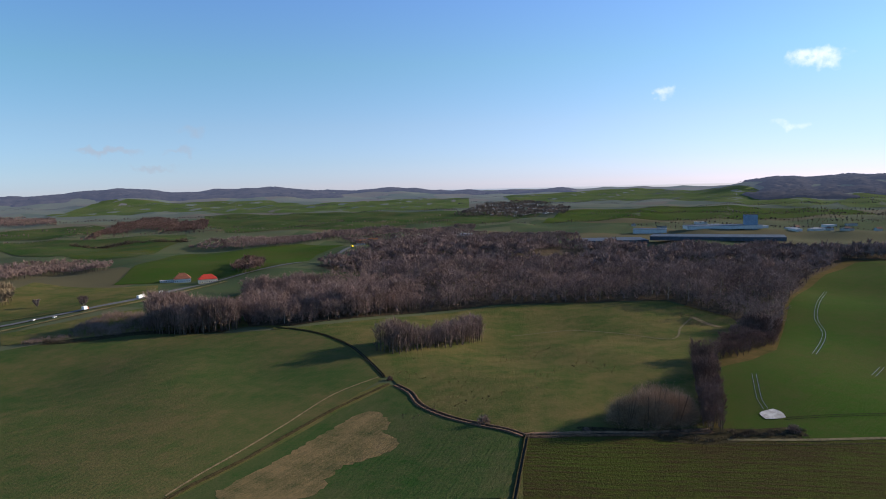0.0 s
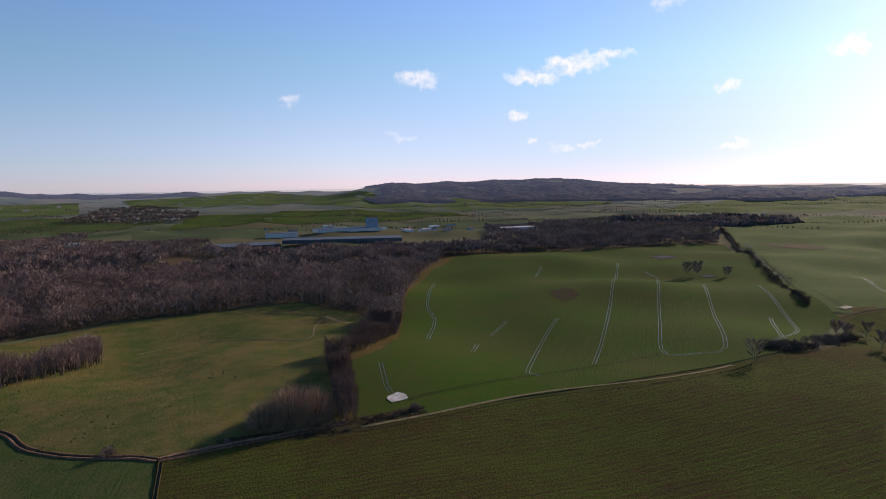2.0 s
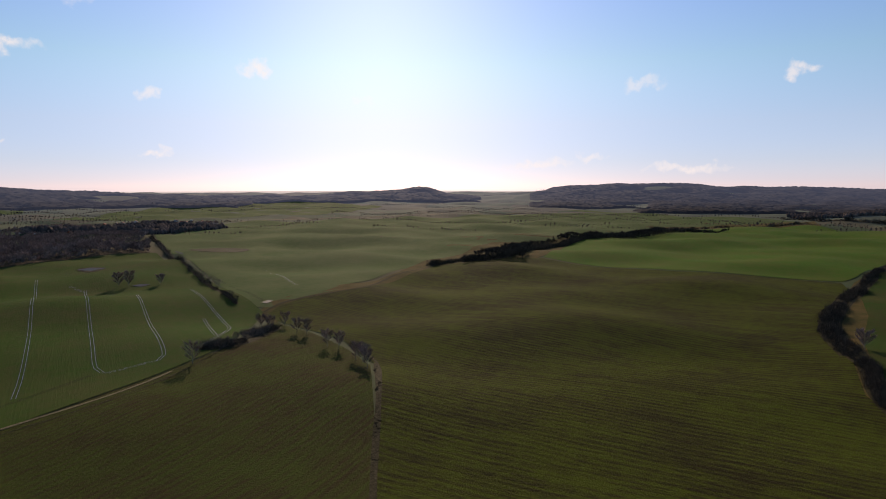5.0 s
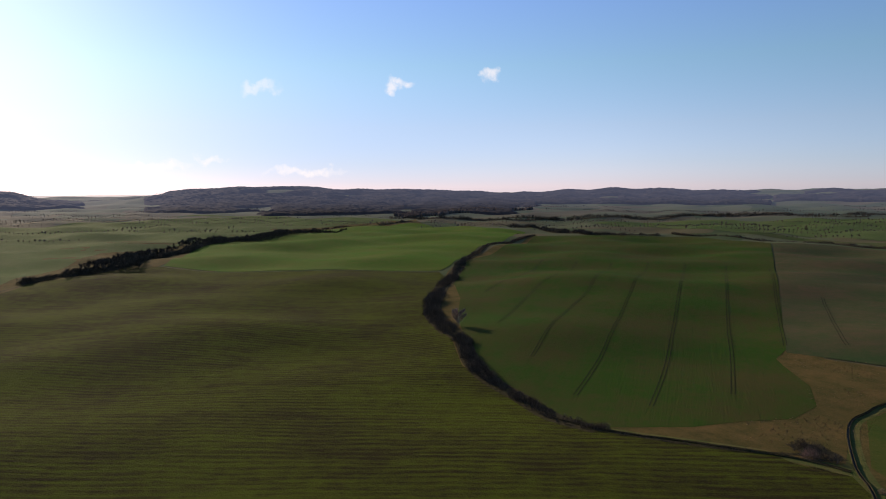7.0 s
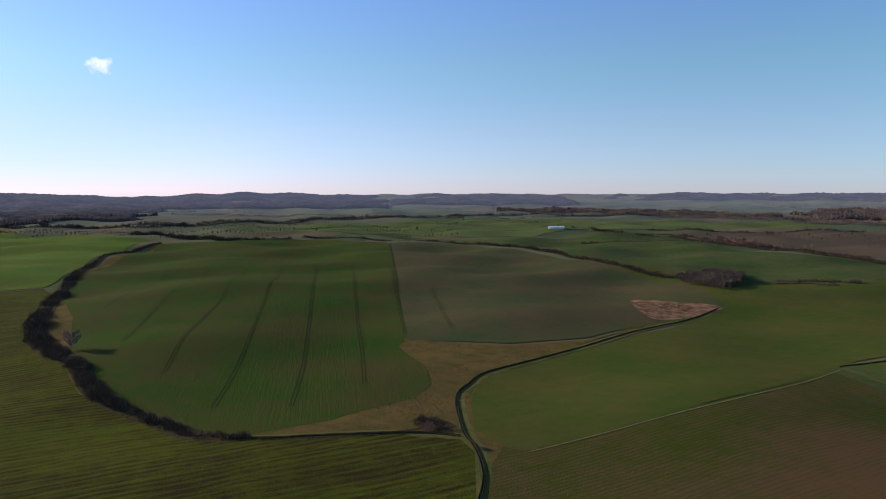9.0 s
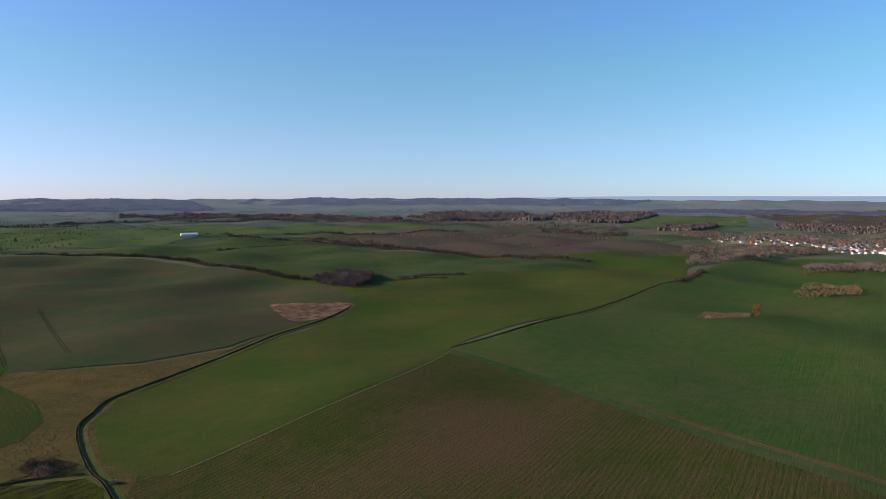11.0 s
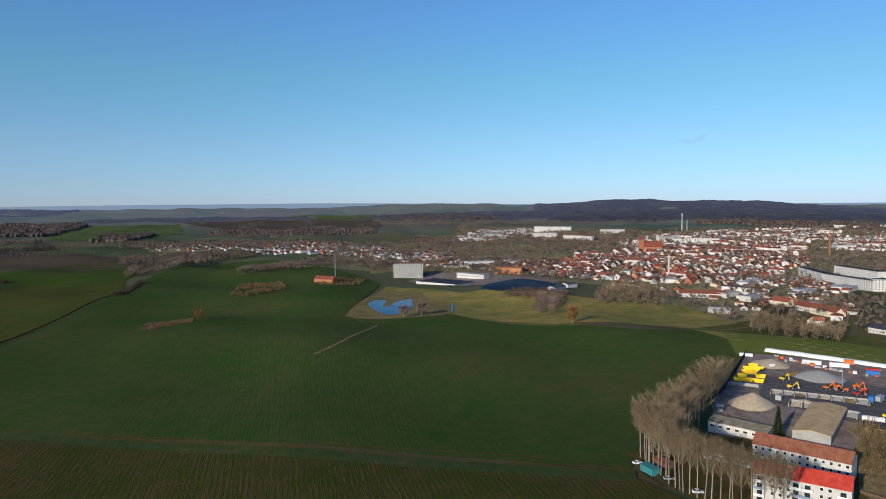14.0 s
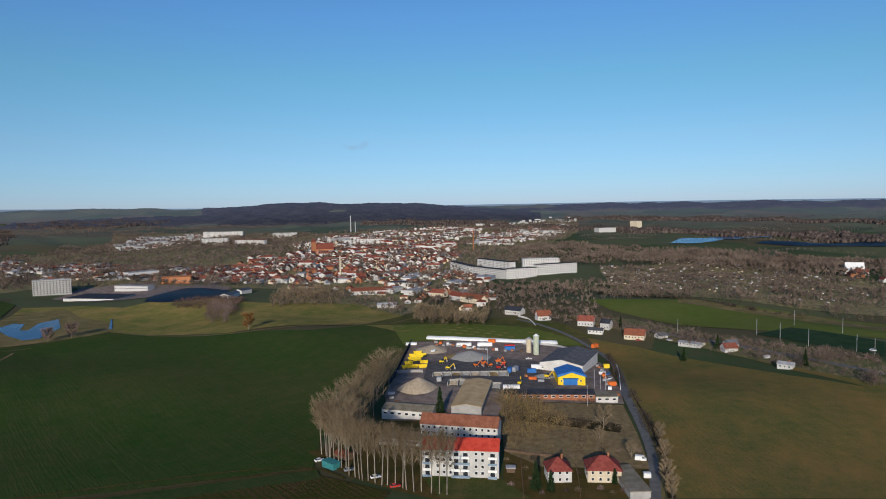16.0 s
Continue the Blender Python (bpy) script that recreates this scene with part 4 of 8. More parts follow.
def bush_geometry(seed, tall, wide, twigs, twig_width):
    """A leafless shrub: many stems that spread from the ground, with twigs."""
    rng = np.random.default_rng(seed)
    wood, haze = Soup(), Soup()
    stems = 7
    ends = []
    for i in range(stems):
        a = rng.uniform(0, 6.28)
        o = wide / 2 * rng.uniform(0.2, 0.8)
        e = np.array([math.cos(a) * o, math.sin(a) * o, tall * rng.uniform(0.5, 0.85)])
        wood.add(*limb(np.array([math.cos(a), math.sin(a), 0]) * 0.15 * wide, e, tall * 0.02, tall * 0.006, 3))
        ends.append(e)
    u = unit(rng.normal(size=(twigs, 3)) + np.array([0, 0, 0.35]))
    u[:, 2] = np.abs(u[:, 2])
    rad = rng.uniform(0.35, 0.85, twigs)[:, None]
    s = u * rad * np.array([wide / 2, wide / 2, tall * 0.85])
    d = unit(u + rng.normal(size=(twigs, 3)) * 0.6 + np.array([0, 0, 0.3]))
    haze.add(*sprays(rng, s, d, tall * rng.uniform(0.18, 0.36, twigs), np.full(twigs, twig_width)))
    return wood, haze


def scatter(poly, gap, seed, holes=()):
    """Places inside an outline, about a gap apart, jittered."""
    rng = np.random.default_rng(seed)
    p = np.array([tuple(q)[:2] for q in poly], dtype=float)
    gx, gy = np.meshgrid(np.arange(p[:, 0].min(), p[:, 0].max(), gap), np.arange(p[:, 1].min(), p[:, 1].max(), gap))
    px, py = gx.ravel() + rng.uniform(-0.45, 0.45, gx.size) * gap, gy.ravel() + rng.uniform(-0.45, 0.45, gx.size) * gap
    ok = inside(px, py, p)
    for h in holes:
        ok &= ~inside(px, py, np.array(h, dtype=float))
    return np.stack([px[ok], py[ok]], 1)


def stand(name, places, templates, size, seed, mats, label, category="wood", drop=0.3):
    """Many trees as one uncountable object. templates: geometries of unit trees; size: lowest and highest scale, which drifts from group to group."""
    rng = np.random.default_rng(seed)
    s = Soup()
    for x, y in places:
        wood, haze = templates[rng.integers(len(templates))]
        a, k = rng.uniform(0, 6.28), size[0] + (size[1] - size[0]) * min(1.3, max(-0.35, 0.45 + 1.5 * noise.noise((x / 26, y / 26, 0.7)) + rng.uniform(-0.3, 0.3)))
        wide = k * rng.uniform(0.85, 1.2)
        r = np.array([[math.cos(a) * wide, -math.sin(a) * wide, 0], [math.sin(a) * wide, math.cos(a) * wide, 0], [0, 0, k]])
        o = np.array([x, y, height(x, y) - drop])
        for g, m in ((wood, 0), (haze, 1)):
            if g.n:
                s.add(g.all_v @ r.T + o, g.all_f, m)
    return tagged(new(name, s.mesh(name, mats)), label, category, kind="stuff")


def packed(pair):
    for g in pair:
        g.all_v = np.concatenate(g.v) if g.n else np.zeros((0, 3))
        g.all_f = np.concatenate(g.f) if g.n else np.zeros((0, 3), dtype=int)
    return pair


def thin(seed, tall, spread, limbs, twigs, width, **more):
    """A lighter tree for woods: fewer limbs, wider twigs."""
    return packed(bare_tree(seed, tall, spread, limbs, twigs, width, **more))


NEAR_TREES = [thin(i, 1.0, 0.26, 8, 190, 0.0125, clear=0.08, fine=0.26) for i in range(6)]
MID_TREES = [thin(20 + i, 1.0, 0.3, 5, 90, 0.021, clear=0.05, fine=0.3) for i in range(6)]
SLIM_TREES = [thin(40 + i, 1.0, 0.14, 7, 130, 0.0105, clear=0.1, upright=1.2, fine=0.22) for i in range(5)]
SHRUBS = [packed(bush_geometry(60 + i, 1.0, 1.25, 190, 0.019)) for i in range(5)]
LIGHT_SHRUBS = [packed(bush_geometry(80 + i, 1.0, 1.35, 38, 0.075)) for i in range(5)]


def clump_templates():
    """Rough rounded crowns for trees beyond two kilometres, which merge into a canopy."""
    out = []
    for k in range(6):
        rng = np.random.default_rng(100 + k)
        v, f = [], []
        for j in range(5):
            a = j * 1.257 + rng.uniform(-0.3, 0.3)
            rr = rng.uniform(0.35, 0.6)
            v.append((math.cos(a) * rr, math.sin(a) * rr, rng.uniform(0.25, 0.55)))
        v.append((rng.uniform(-0.12, 0.12), rng.uniform(-0.12, 0.12), 1.0))
        low = [(p[0] * 0.75, p[1] * 0.75, 0.0) for p in v[:5]]
        n = 5
        pts = np.array(v + low)
        for j in range(n):
            q = (j + 1) % n
            f += [(j, q, 5), (6 + j, q, j), (6 + j, 6 + q, q)]
        g = Soup()
        g.add(pts, np.array(f))
        out.append(packed((Soup(), g)))
    return out


CLUMPS = clump_templates()


def far_tree(seed):
    """A tree seen from beyond a kilometre: a stem and a rounded haze of broad twigs."""
    rng = np.random.default_rng(seed)
    wood, haze = Soup(), Soup()
    wood.add(np.array([[-0.02, 0, 0], [0.02, 0, 0], [0, 0, 0.7]]), np.array([[0, 1, 2]]))
    n = 30
    u = unit(rng.normal(size=(n, 3)))
    s = u * np.array([0.24, 0.24, 0.3]) * rng.uniform(0.2, 0.9, (n, 1)) + np.array([0, 0, 0.58])
    d = unit(u + rng.normal(size=(n, 3)) * 0.5 + np.array([0, 0, 0.5]))
    haze.add(*sprays(rng, s - d * 0.12, d, rng.uniform(0.26, 0.42, n), np.full(n, 0.075)))
    return packed((wood, haze))


FAR_TREES = [far_tree(120 + i) for i in range(6)]


def along(pts, gap, wide, seed):
    """Places beside a line, within a width."""
    rng = np.random.default_rng(seed)
    out = []
    for p in smooth_line(pts, gap):
        out.append((p[0] + rng.uniform(-wide, wide) / 2, p[1] + rng.uniform(-wide, wide) / 2))
    return np.array(out)


# the great wood and the copses
WOOD_EDGE = [(-168, 567), (-127, 556), (-73, 585), (-14, 623), (46, 646), (118, 650), (213, 635), (244, 569)] + [(239, 475), (308, 599), (428, 778), (560, 934), (718, 921), (877, 843), (1057, 794), (1138, 855), (1048, 1068), (681, 1036), (533, 1084), (268, 1231)] + [(254, 1174), (180, 1362), (76, 1366), (-90, 1269), (-189, 997), (-106, 895), (-100, 811), (-177, 783), (-241, 797)]
CLEARING = [(141, 1075), (202, 1160), (254, 1089), (223, 993), (150, 1010)]
field("wood_floor", WOOD_EDGE, "litter", "leaf-strewn floor of a bare winter wood", "wood floor", 1.2)
spots = scatter(WOOD_EDGE, 7.6, 5, [CLEARING])
far = np.hypot(spots[:, 0], spots[:, 1])
rng0 = np.random.default_rng(9)
pale = rng0.uniform(0, 1, len(spots)) < 0.08
stand("wood", spots[(far < 620) & ~pale], NEAR_TREES, (11, 19), 11, ["wood_bark", "brown_twig"], "dense bare winter woodland with reddish brown twigs")
stand("wood", spots[(far >= 620) & (far < 900) & ~pale], MID_TREES, (11, 20), 12, ["wood_bark", "brown_twig"], "dense bare winter woodland with grey brown twigs")
stand("wood", spots[(far >= 900) & ~pale], FAR_TREES, (10, 20), 14, ["wood_bark", "brown_twig"], "dense bare winter woodland with grey brown twigs")
stand("birch_stand", spots[pale & (far < 900)], SLIM_TREES, (11, 17), 13, ["birch_bark", "pale_twig"], "pale birches and aspens among the woodland")
COPSES = [
    ([(-249, 548), (-217, 543), (-173, 559), (-187, 612), (-206, 626), (-251, 604), (-260, 582)], SLIM_TREES, (17, 26), 4.0, "brown_twig", "copse of slim bare birches by the road"),
    ([(-176, 579), (-127, 556), (-73, 585), (-36, 629), (-50, 684), (-121, 763), (-192, 791), (-226, 769)], NEAR_TREES, (15, 24), 6.5, "brown_twig", "bare copse at the edge of the wood"),
    ([(-49, 463), (-34, 453), (1, 481), (30, 515), (29, 539), (-3, 514), (-41, 490)], SLIM_TREES, (14, 20), 3.2, "brown_twig", "dense row of bare young trees in a meadow"),
    ([(158, 425), (134, 351), (120, 305), (129, 303), (145, 348), (172, 420)], SLIM_TREES, (8, 13), 2.2, "red_twig", "narrow belt of bare reddish willows"),
    ([(170, 416), (194, 426), (230, 461), (277, 541), (255, 549), (216, 501), (181, 446)], NEAR_TREES, (6, 10), 3.6, "red_twig", "bare reddish shrubs at the wood's corner"),
    ([(-311, 981), (-273, 935), (-260, 978), (-297, 1082), (-322, 1044)], NEAR_TREES, (12, 17), 7, "red_twig", "small round copse in a green field"),
    ([(-540, 1410), (-336, 1310), (-244, 1495), (-111, 1580), (83, 1741), (87, 1824), (-123, 1757), (-277, 1704), (-482, 1491)], MID_TREES, (11, 16), 9, "brown_twig", "long bare wood across the valley"),
    ([(-922, 1815), (-934, 2046), (-681, 1915), (-819, 2364), (-1160, 2643), (-1095, 2235), (-859, 1584)], MID_TREES, (11, 17), 9, "red_twig", "bare wood between fields"),
    ([(-602, 905), (-593, 1008), (-504, 1002), (-547, 1108), (-658, 1139), (-714, 1077)], MID_TREES, (10, 15), 8, "brown_twig", "bare belt of trees beside a meadow"),
    ([(-1595, 2425), (-1358, 2367), (-1532, 2675), (-1772, 2844), (-1801, 2744)], MID_TREES, (10, 15), 10, "brown_twig", "bare wood on the slope"),
    ([(-470, 704), (-460, 706), (-507, 786), (-552, 829)], NEAR_TREES, (12, 17), 6, "pale_twig", "group of bare trees by the meadow"),
    ([(-231, 1494), (-82, 1541), (75, 1562), (277, 1387), (279, 1289), (76, 1366), (-90, 1269)], MID_TREES, (9, 14), 8, "brown_twig", "bare woodland behind the road"),
]
COPSES_ROAD = [
    ([(-310, 535), (-277, 534), (-247, 552), (-274, 613), (-310, 631), (-321, 591)], SHRUBS, (4, 8), 6.0, "brown_twig", "bare bushes between road and field"),
    ([(-333, 522), (-306, 528), (-293, 538), (-321, 547), (-342, 536)], SHRUBS, (3, 5), 5.0, "brown_twig", "bare bushes on a field edge"),
    ([(412, 275), (422, 256), (458, 256), (506, 264), (500, 280), (441, 277)], SHRUBS, (4, 7), 4.5, "dim_twig", "dark bare bushes where tracks meet"),
]
COPSES_EAST = [
    ([(367, -897), (341, -962), (305, -989), (266, -850), (261, -773), (321, -812)], NEAR_TREES, (8, 12), 4.2, "far_twig", "thicket of bare reddish shrubs"),
    ([(1033, 1516), (1315, 1367), (1532, 1184), (1342, 1012), (1260, 973), (989, 1029), (839, 1232)], MID_TREES, (9, 14), 8, "brown_twig", "bare woodland behind a wheat field"),
    ([(1417, 1602), (1674, 1476), (1789, 1339), (1994, 1245), (1847, 1144), (1596, 1194), (1315, 1367)], MID_TREES, (9, 14), 13, "brown_twig", "trees among distant houses"),
    ([(1897, -2533), (1391, -2658), (786, -2591), (313, -2374), (-139, -2254), (-151, -2440), (352, -2677), (1129, -2891), (2059, -2750)], MID_TREES, (10, 15), 12, "dim_twig", "long bare wood across the plain"),
    ([(-179, -1165), (-246, -1214), (-385, -1395), (-475, -1426), (-515, -1628), (-320, -1459), (-212, -1308)], MID_TREES, (8, 13), 8, "dim_twig", "bare hedgerow wood at the field's end"),
    ([(-340, -1094), (-423, -1102), (-535, -1107), (-580, -1199), (-464, -1291), (-357, -1161)], MID_TREES, (6, 10), 7, "dim_twig", "bare belt of shrubs in a dark field"),
    ([(-253, -847), (-260, -819), (-324, -846), (-373, -984), (-322, -1012)], LIGHT_SHRUBS, (4, 7), 5, "gold_twig", "thicket of russet willows in a field"),
    ([(-376, -855), (-434, -848), (-470, -900), (-441, -933), (-402, -923)], LIGHT_SHRUBS, (4, 6), 5, "gold_twig", "shrubs round a red-roofed building"),
    ([(-117, -686), (-126, -669), (-171, -707), (-179, -737), (-133, -727)], LIGHT_SHRUBS, (2.5, 4), 3, "gold_twig", "low shrubs on a reedy strip"),
    ([(-491, -550), (-473, -498), (-557, -568), (-552, -608)], NEAR_TREES, (8, 12), 7, "brown_twig", "bare trees on the town's common"),
    ([(-576, -535), (-609, -464), (-708, -529), (-705, -633)], MID_TREES, (7, 12), 8, "pale_twig", "bare trees and shrubs behind houses"),
    ([(-525, -641), (-546, -557), (-601, -603), (-562, -666)], LIGHT_SHRUBS, (4, 7), 6, "red_twig", "bare brown shrubs beside a pond"),
]
COPSES_WEST = [
    ([(-541, -326), (-560, -258), (-622, -283), (-630, -372)], NEAR_TREES, (10, 15), 8, "pale_twig", "group of pollarded bare trees by the meadow"),
    ([(-1160, -487), (-1204, -308), (-1520, -363), (-1742, -567), (-1528, -641)], MID_TREES, (9, 14), 11, "dim_twig", "bare park trees behind apartment blocks"),
    ([(-786, -446), (-799, -260), (-838, -146), (-895, -142), (-934, -271), (-862, -362)], MID_TREES, (9, 13), 11, "dim_twig", "bare street trees before apartment blocks"),
    ([(-1207, -288), (-1169, -98), (-1056, 96), (-1300, 117), (-1432, -22), (-1529, -243), (-1574, -402)], MID_TREES, (11, 17), 12, "dim_twig", "dense bare wood by the lake"),
    ([(-732, -199), (-821, -130), (-794, -11), (-748, 69), (-802, 74), (-821, -69), (-877, -209)], MID_TREES, (8, 12), 12, "dim_twig", "bare trees along allotment gardens"),
    ([(-592, -141), (-566, -89), (-540, -45), (-503, -6), (-470, 44), (-524, 49), (-550, -7), (-589, -70), (-630, -140)], MID_TREES, (4, 9), 6.5, "dim_twig", "bare garden trees behind a house row"),
    ([(-353, -156), (-355, -129), (-336, -110), (-293, -99), (-287, -121), (-322, -141)], SHRUBS, (5, 9.5), 6.5, "tawny_twig", "tawny bare willows on an overgrown plot"),
    ([(-341, -151), (-359, -92), (-335, -80), (-308, -68), (-291, -95), (-283, -122)], SHRUBS, (1.5, 4), 7.5, "tawny_twig", "low tawny scrub on an overgrown plot"),
    ([(-338, -115), (-346, -85), (-308, -67), (-291, -95)], SHRUBS, (3, 7), 9, "pale_twig", "scattered bare saplings on an overgrown plot"),
    ([(-358, -151), (-366, -103), (-377, -106), (-360, -152)], LIGHT_SHRUBS, (3, 4), 3, "red_twig", "bare reddish scrub behind a long shed"),
    ([(-885, -1434), (-1248, -1653), (-1295, -1312), (-1292, -1082), (-1625, -1361), (-1698, -1718), (-1438, -1903), (-1098, -1776)], MID_TREES, (9, 14), 14, "dim_twig", "bare trees between town quarters"),
    ([(-1384, -2572), (-1672, -2478), (-2040, -2294), (-2294, -2046), (-2343, -2089), (-2120, -2566), (-1677, -3113)], MID_TREES, (9, 13), 16, "dim_twig", "bare trees behind the town"),
    ([(-283, -1882), (-449, -1816), (-718, -1673), (-830, -1933), (-528, -2130), (-334, -2214)], MID_TREES, (9, 13), 12, "dim_twig", "bare trees behind a row of houses"),
    ([(-221, -1478), (-310, -1460), (-422, -1492), (-564, -1568), (-580, -1647), (-386, -1564), (-241, -1610)], MID_TREES, (8, 12), 8, "dim_twig", "bare wooded bank across dark fields"),
]
# woods, belts and thickets of the middle distance
COPSES_FAR = [
    ([(-1289, -408), (-1225, -194), (-1198, -18), (-1153, 104), (-1322, 119), (-1415, -22), (-1342, -213), (-1409, -433)], FAR_TREES, (10, 17), 10, "dim_twig", "tall bare wood behind the allotments"),
    ([(-2503, -1174), (-2310, -552), (-2142, -182), (-1880, 168), (-2248, 201), (-2348, -199), (-2599, -621), (-2607, -1170)], CLUMPS, (8, 14), 13.7, "far_twig", "loose bare trees round a distant lake"),
    ([(-3173, -1032), (-3081, -262), (-2855, 254), (-3090, 274), (-3338, -284), (-3376, -1098)], CLUMPS, (9, 14), 15.8, "far_twig", "belts of bare trees on the far plain"),
    ([(-2591, -1828), (-2618, -1479), (-2586, -1084), (-2892, -1212), (-2961, -1672), (-2787, -1966)], CLUMPS, (8, 14), 15.8, "far_twig", "bare gardens and trees above the town"),
    ([(-1744, -3104), (-1893, -2804), (-2261, -2736), (-2357, -2850), (-2148, -3180), (-1908, -3392)], CLUMPS, (10, 16), 11.5, "far_twig", "bare wood behind the town"),
    ([(1371, 1384), (1470, 1205), (1574, 975), (1700, 1020), (1680, 1290), (1500, 1450)], CLUMPS, (10, 17), 9, "far_twig", "tall bare trees round a hamlet"),
    ([(956, 200), (1017, 172), (1043, 151), (1051, 120), (1268, 126), (1456, 91), (1498, 5), (1667, -137), (1849, -329), (1789, -147), (1657, 5), (1492, 93), (1400, 130), (1224, 186), (1107, 211)], FAR_TREES, (8, 14), 7.5, "thorn_twig", "dark thorn thicket along a valley between fields"),
    ([(2000, -2670), (1688, -2775), (1418, -2800), (928, -2782), (750, -2866), (790, -2960), (1545, -2980), (2042, -2727)], CLUMPS, (11, 17), 9.4, "far_twig", "belt of tall bare trees across the plain"),
    ([(674, -2575), (574, -2753), (305, -2973), (175, -2887), (207, -3311), (635, -3082)], CLUMPS, (10, 16), 10.1, "far_twig", "reddish bare wood on the plain"),
    ([(540, -1551), (422, -1459), (466, -1587), (575, -1652)], FAR_TREES, (9, 14), 9, "red_twig", "reddish thicket beside a ploughed field"),
    ([(92, -2976), (-43, -2765), (-175, -2765), (-403, -3466), (-300, -3700), (-100, -3700), (110, -3484)], CLUMPS, (10, 16), 11.5, "far_twig", "bare wood on a slope"),
    ([(769, -3015), (344, -3070), (133, -2895), (98, -3188), (300, -3527), (692, -3574)], CLUMPS, (10, 16), 12.2, "far_twig", "bare wood on the far plain"),
    ([(-270, -2312), (-359, -2254), (-491, -2526), (-519, -2706), (-331, -2631)], CLUMPS, (8, 13), 9, "far_twig", "bare thicket below a green slope"),
    ([(-642, -2426), (-748, -2313), (-976, -2181), (-1241, -2260), (-1400, -2551), (-1240, -2776), (-863, -2673), (-790, -2907)], CLUMPS, (5, 10), 13.7, "far_twig", "scattered scrub and hedges behind the town"),
    ([(2640, -640), (2860, -1050), (2900, -1350), (2780, -1330), (2600, -900), (2500, -690)], CLUMPS, (10, 15), 10.8, "far_twig", "dark edge of a far wood"),
]
for k, (poly, kinds, size, gap, twig, label) in enumerate(COPSES + COPSES_ROAD + COPSES_EAST + COPSES_WEST + COPSES_FAR):
    if min(math.hypot(*q) for q in poly) > 800:
        kinds, gap = kinds if kinds is CLUMPS else FAR_TREES, gap * 0.95
    stand("copse", scatter(poly, gap, 200 + k), kinds, size, 300 + k, ["wood_bark", twig], label, "copse")

# hedges along ditches and field edges
HEDGES = [
    ([(1459, -701), (1379, -600), (1183, -457), (968, -342)], 2.0, 7, (3.5, 6), "hedge"), ([(968, -342), (860, -291), (699, -220), (602, -184), (542, -173), (498, -168)], 1.0, 13, (4, 8), "hedge"),
    ([(498, -168), (469, -167), (419, -155), (381, -151), (341, -156), (304, -158), (278, -169)], 1.0, 8, (3, 6.5), "hedge"), ([(278, -169), (251, -194), (232, -218), (223, -237)], 2.6, 3, (1.5, 3), "hedge"),
    ([(959, 242), (1009, 205), (1084, 153), (1287, 116), (1485, 42), (1864, -155)], 1.2, 15, (5, 9), "hedge"), ([(1182, 164), (1209, 130), (1483, 64), (1920, -203), (2154, -585)], 2.2, 12, (4, 7), "hedge"),
    ([(1365, -1027), (1196, -1082), (1012, -1158), (874, -1147), (731, -1105), (614, -1037), (460, -923), (365, -892)], 2.2, 8, (4, 7), "hedge"), ([(1904, -846), (1696, -841), (1448, -857), (1352, -974)], 2.5, 10, (4, 7), "hedge"),
    ([(2353, -667), (2293, -806), (2216, -1004), (2096, -1286), (2054, -1767), (1737, -2091)], 6, 20, (6, 11), "hedge"), ([(972, -1767), (697, -1712), (366, -1470), (190, -1363)], 4, 9, (4, 7), "hedge"),
    ([(767, -1345), (535, -1538), (254, -1386), (-26, -1249)], 3.5, 9, (4, 7), "hedge"), ([(246, -927), (215, -949), (181, -936)], 2.5, 6, (3, 5), "hedge"), ([(253, -951), (212, -971), (161, -971)], 2.5, 6, (3, 5), "hedge"),
]
HEDGES_WEST = [
    ([(422, 279), (426, 259), (465, 260), (515, 269)], 1.5, 12, (3, 6), "hedge"), ([(1321, 988), (875, 602), (605, 357)], 4.0, 4, (3.5, 6.5), "hedge"),
    ([(-320, 525), (-288, 529), (-251, 548), (-216, 554), (-183, 554)], 2.0, 7, (2, 4), "hedge"), ([(-842, 1528), (-773, 1519), (-726, 1585), (-604, 1580)], 3.0, 12, (5, 9), "hedge"),
    ([(101, 302), (125, 302), (142, 299), (163, 300)], 1.8, 6, (2, 4), "hedge"), ([(64, 308), (85, 305), (116, 293), (139, 297), (160, 295)], 2.0, 5, (2, 4), "hedge"),
    ([(-138, -934), (-169, -1016), (-188, -1068)], 3, 6, (4, 7), "hedge"), ([(-519, -135), (-406, -93), (-342, -67), (-289, -50), (-267, -44)], 7, 3, (4, 7), "hedge"),
    ([(-852, -232), (-821, -130), (-766, -42), (-767, -1)], 4, 6, (3, 5), "hedge"), ([(325, -866), (290, -831), (297, -920)], 2.0, 8, (5, 8), "hedge"),
    ([(421, 146), (347, 119), (289, 101), (234, 83)], 2.2, 3, (1.2, 2.5), "hedge"), ([(229, -239), (228, -248), (213, -244)], 1.6, 9, (4, 6.5), "hedge"),
    ([(-327, -138), (-329, -120), (-335, -80)], 4, 8, (4, 7), "hedge"),
]
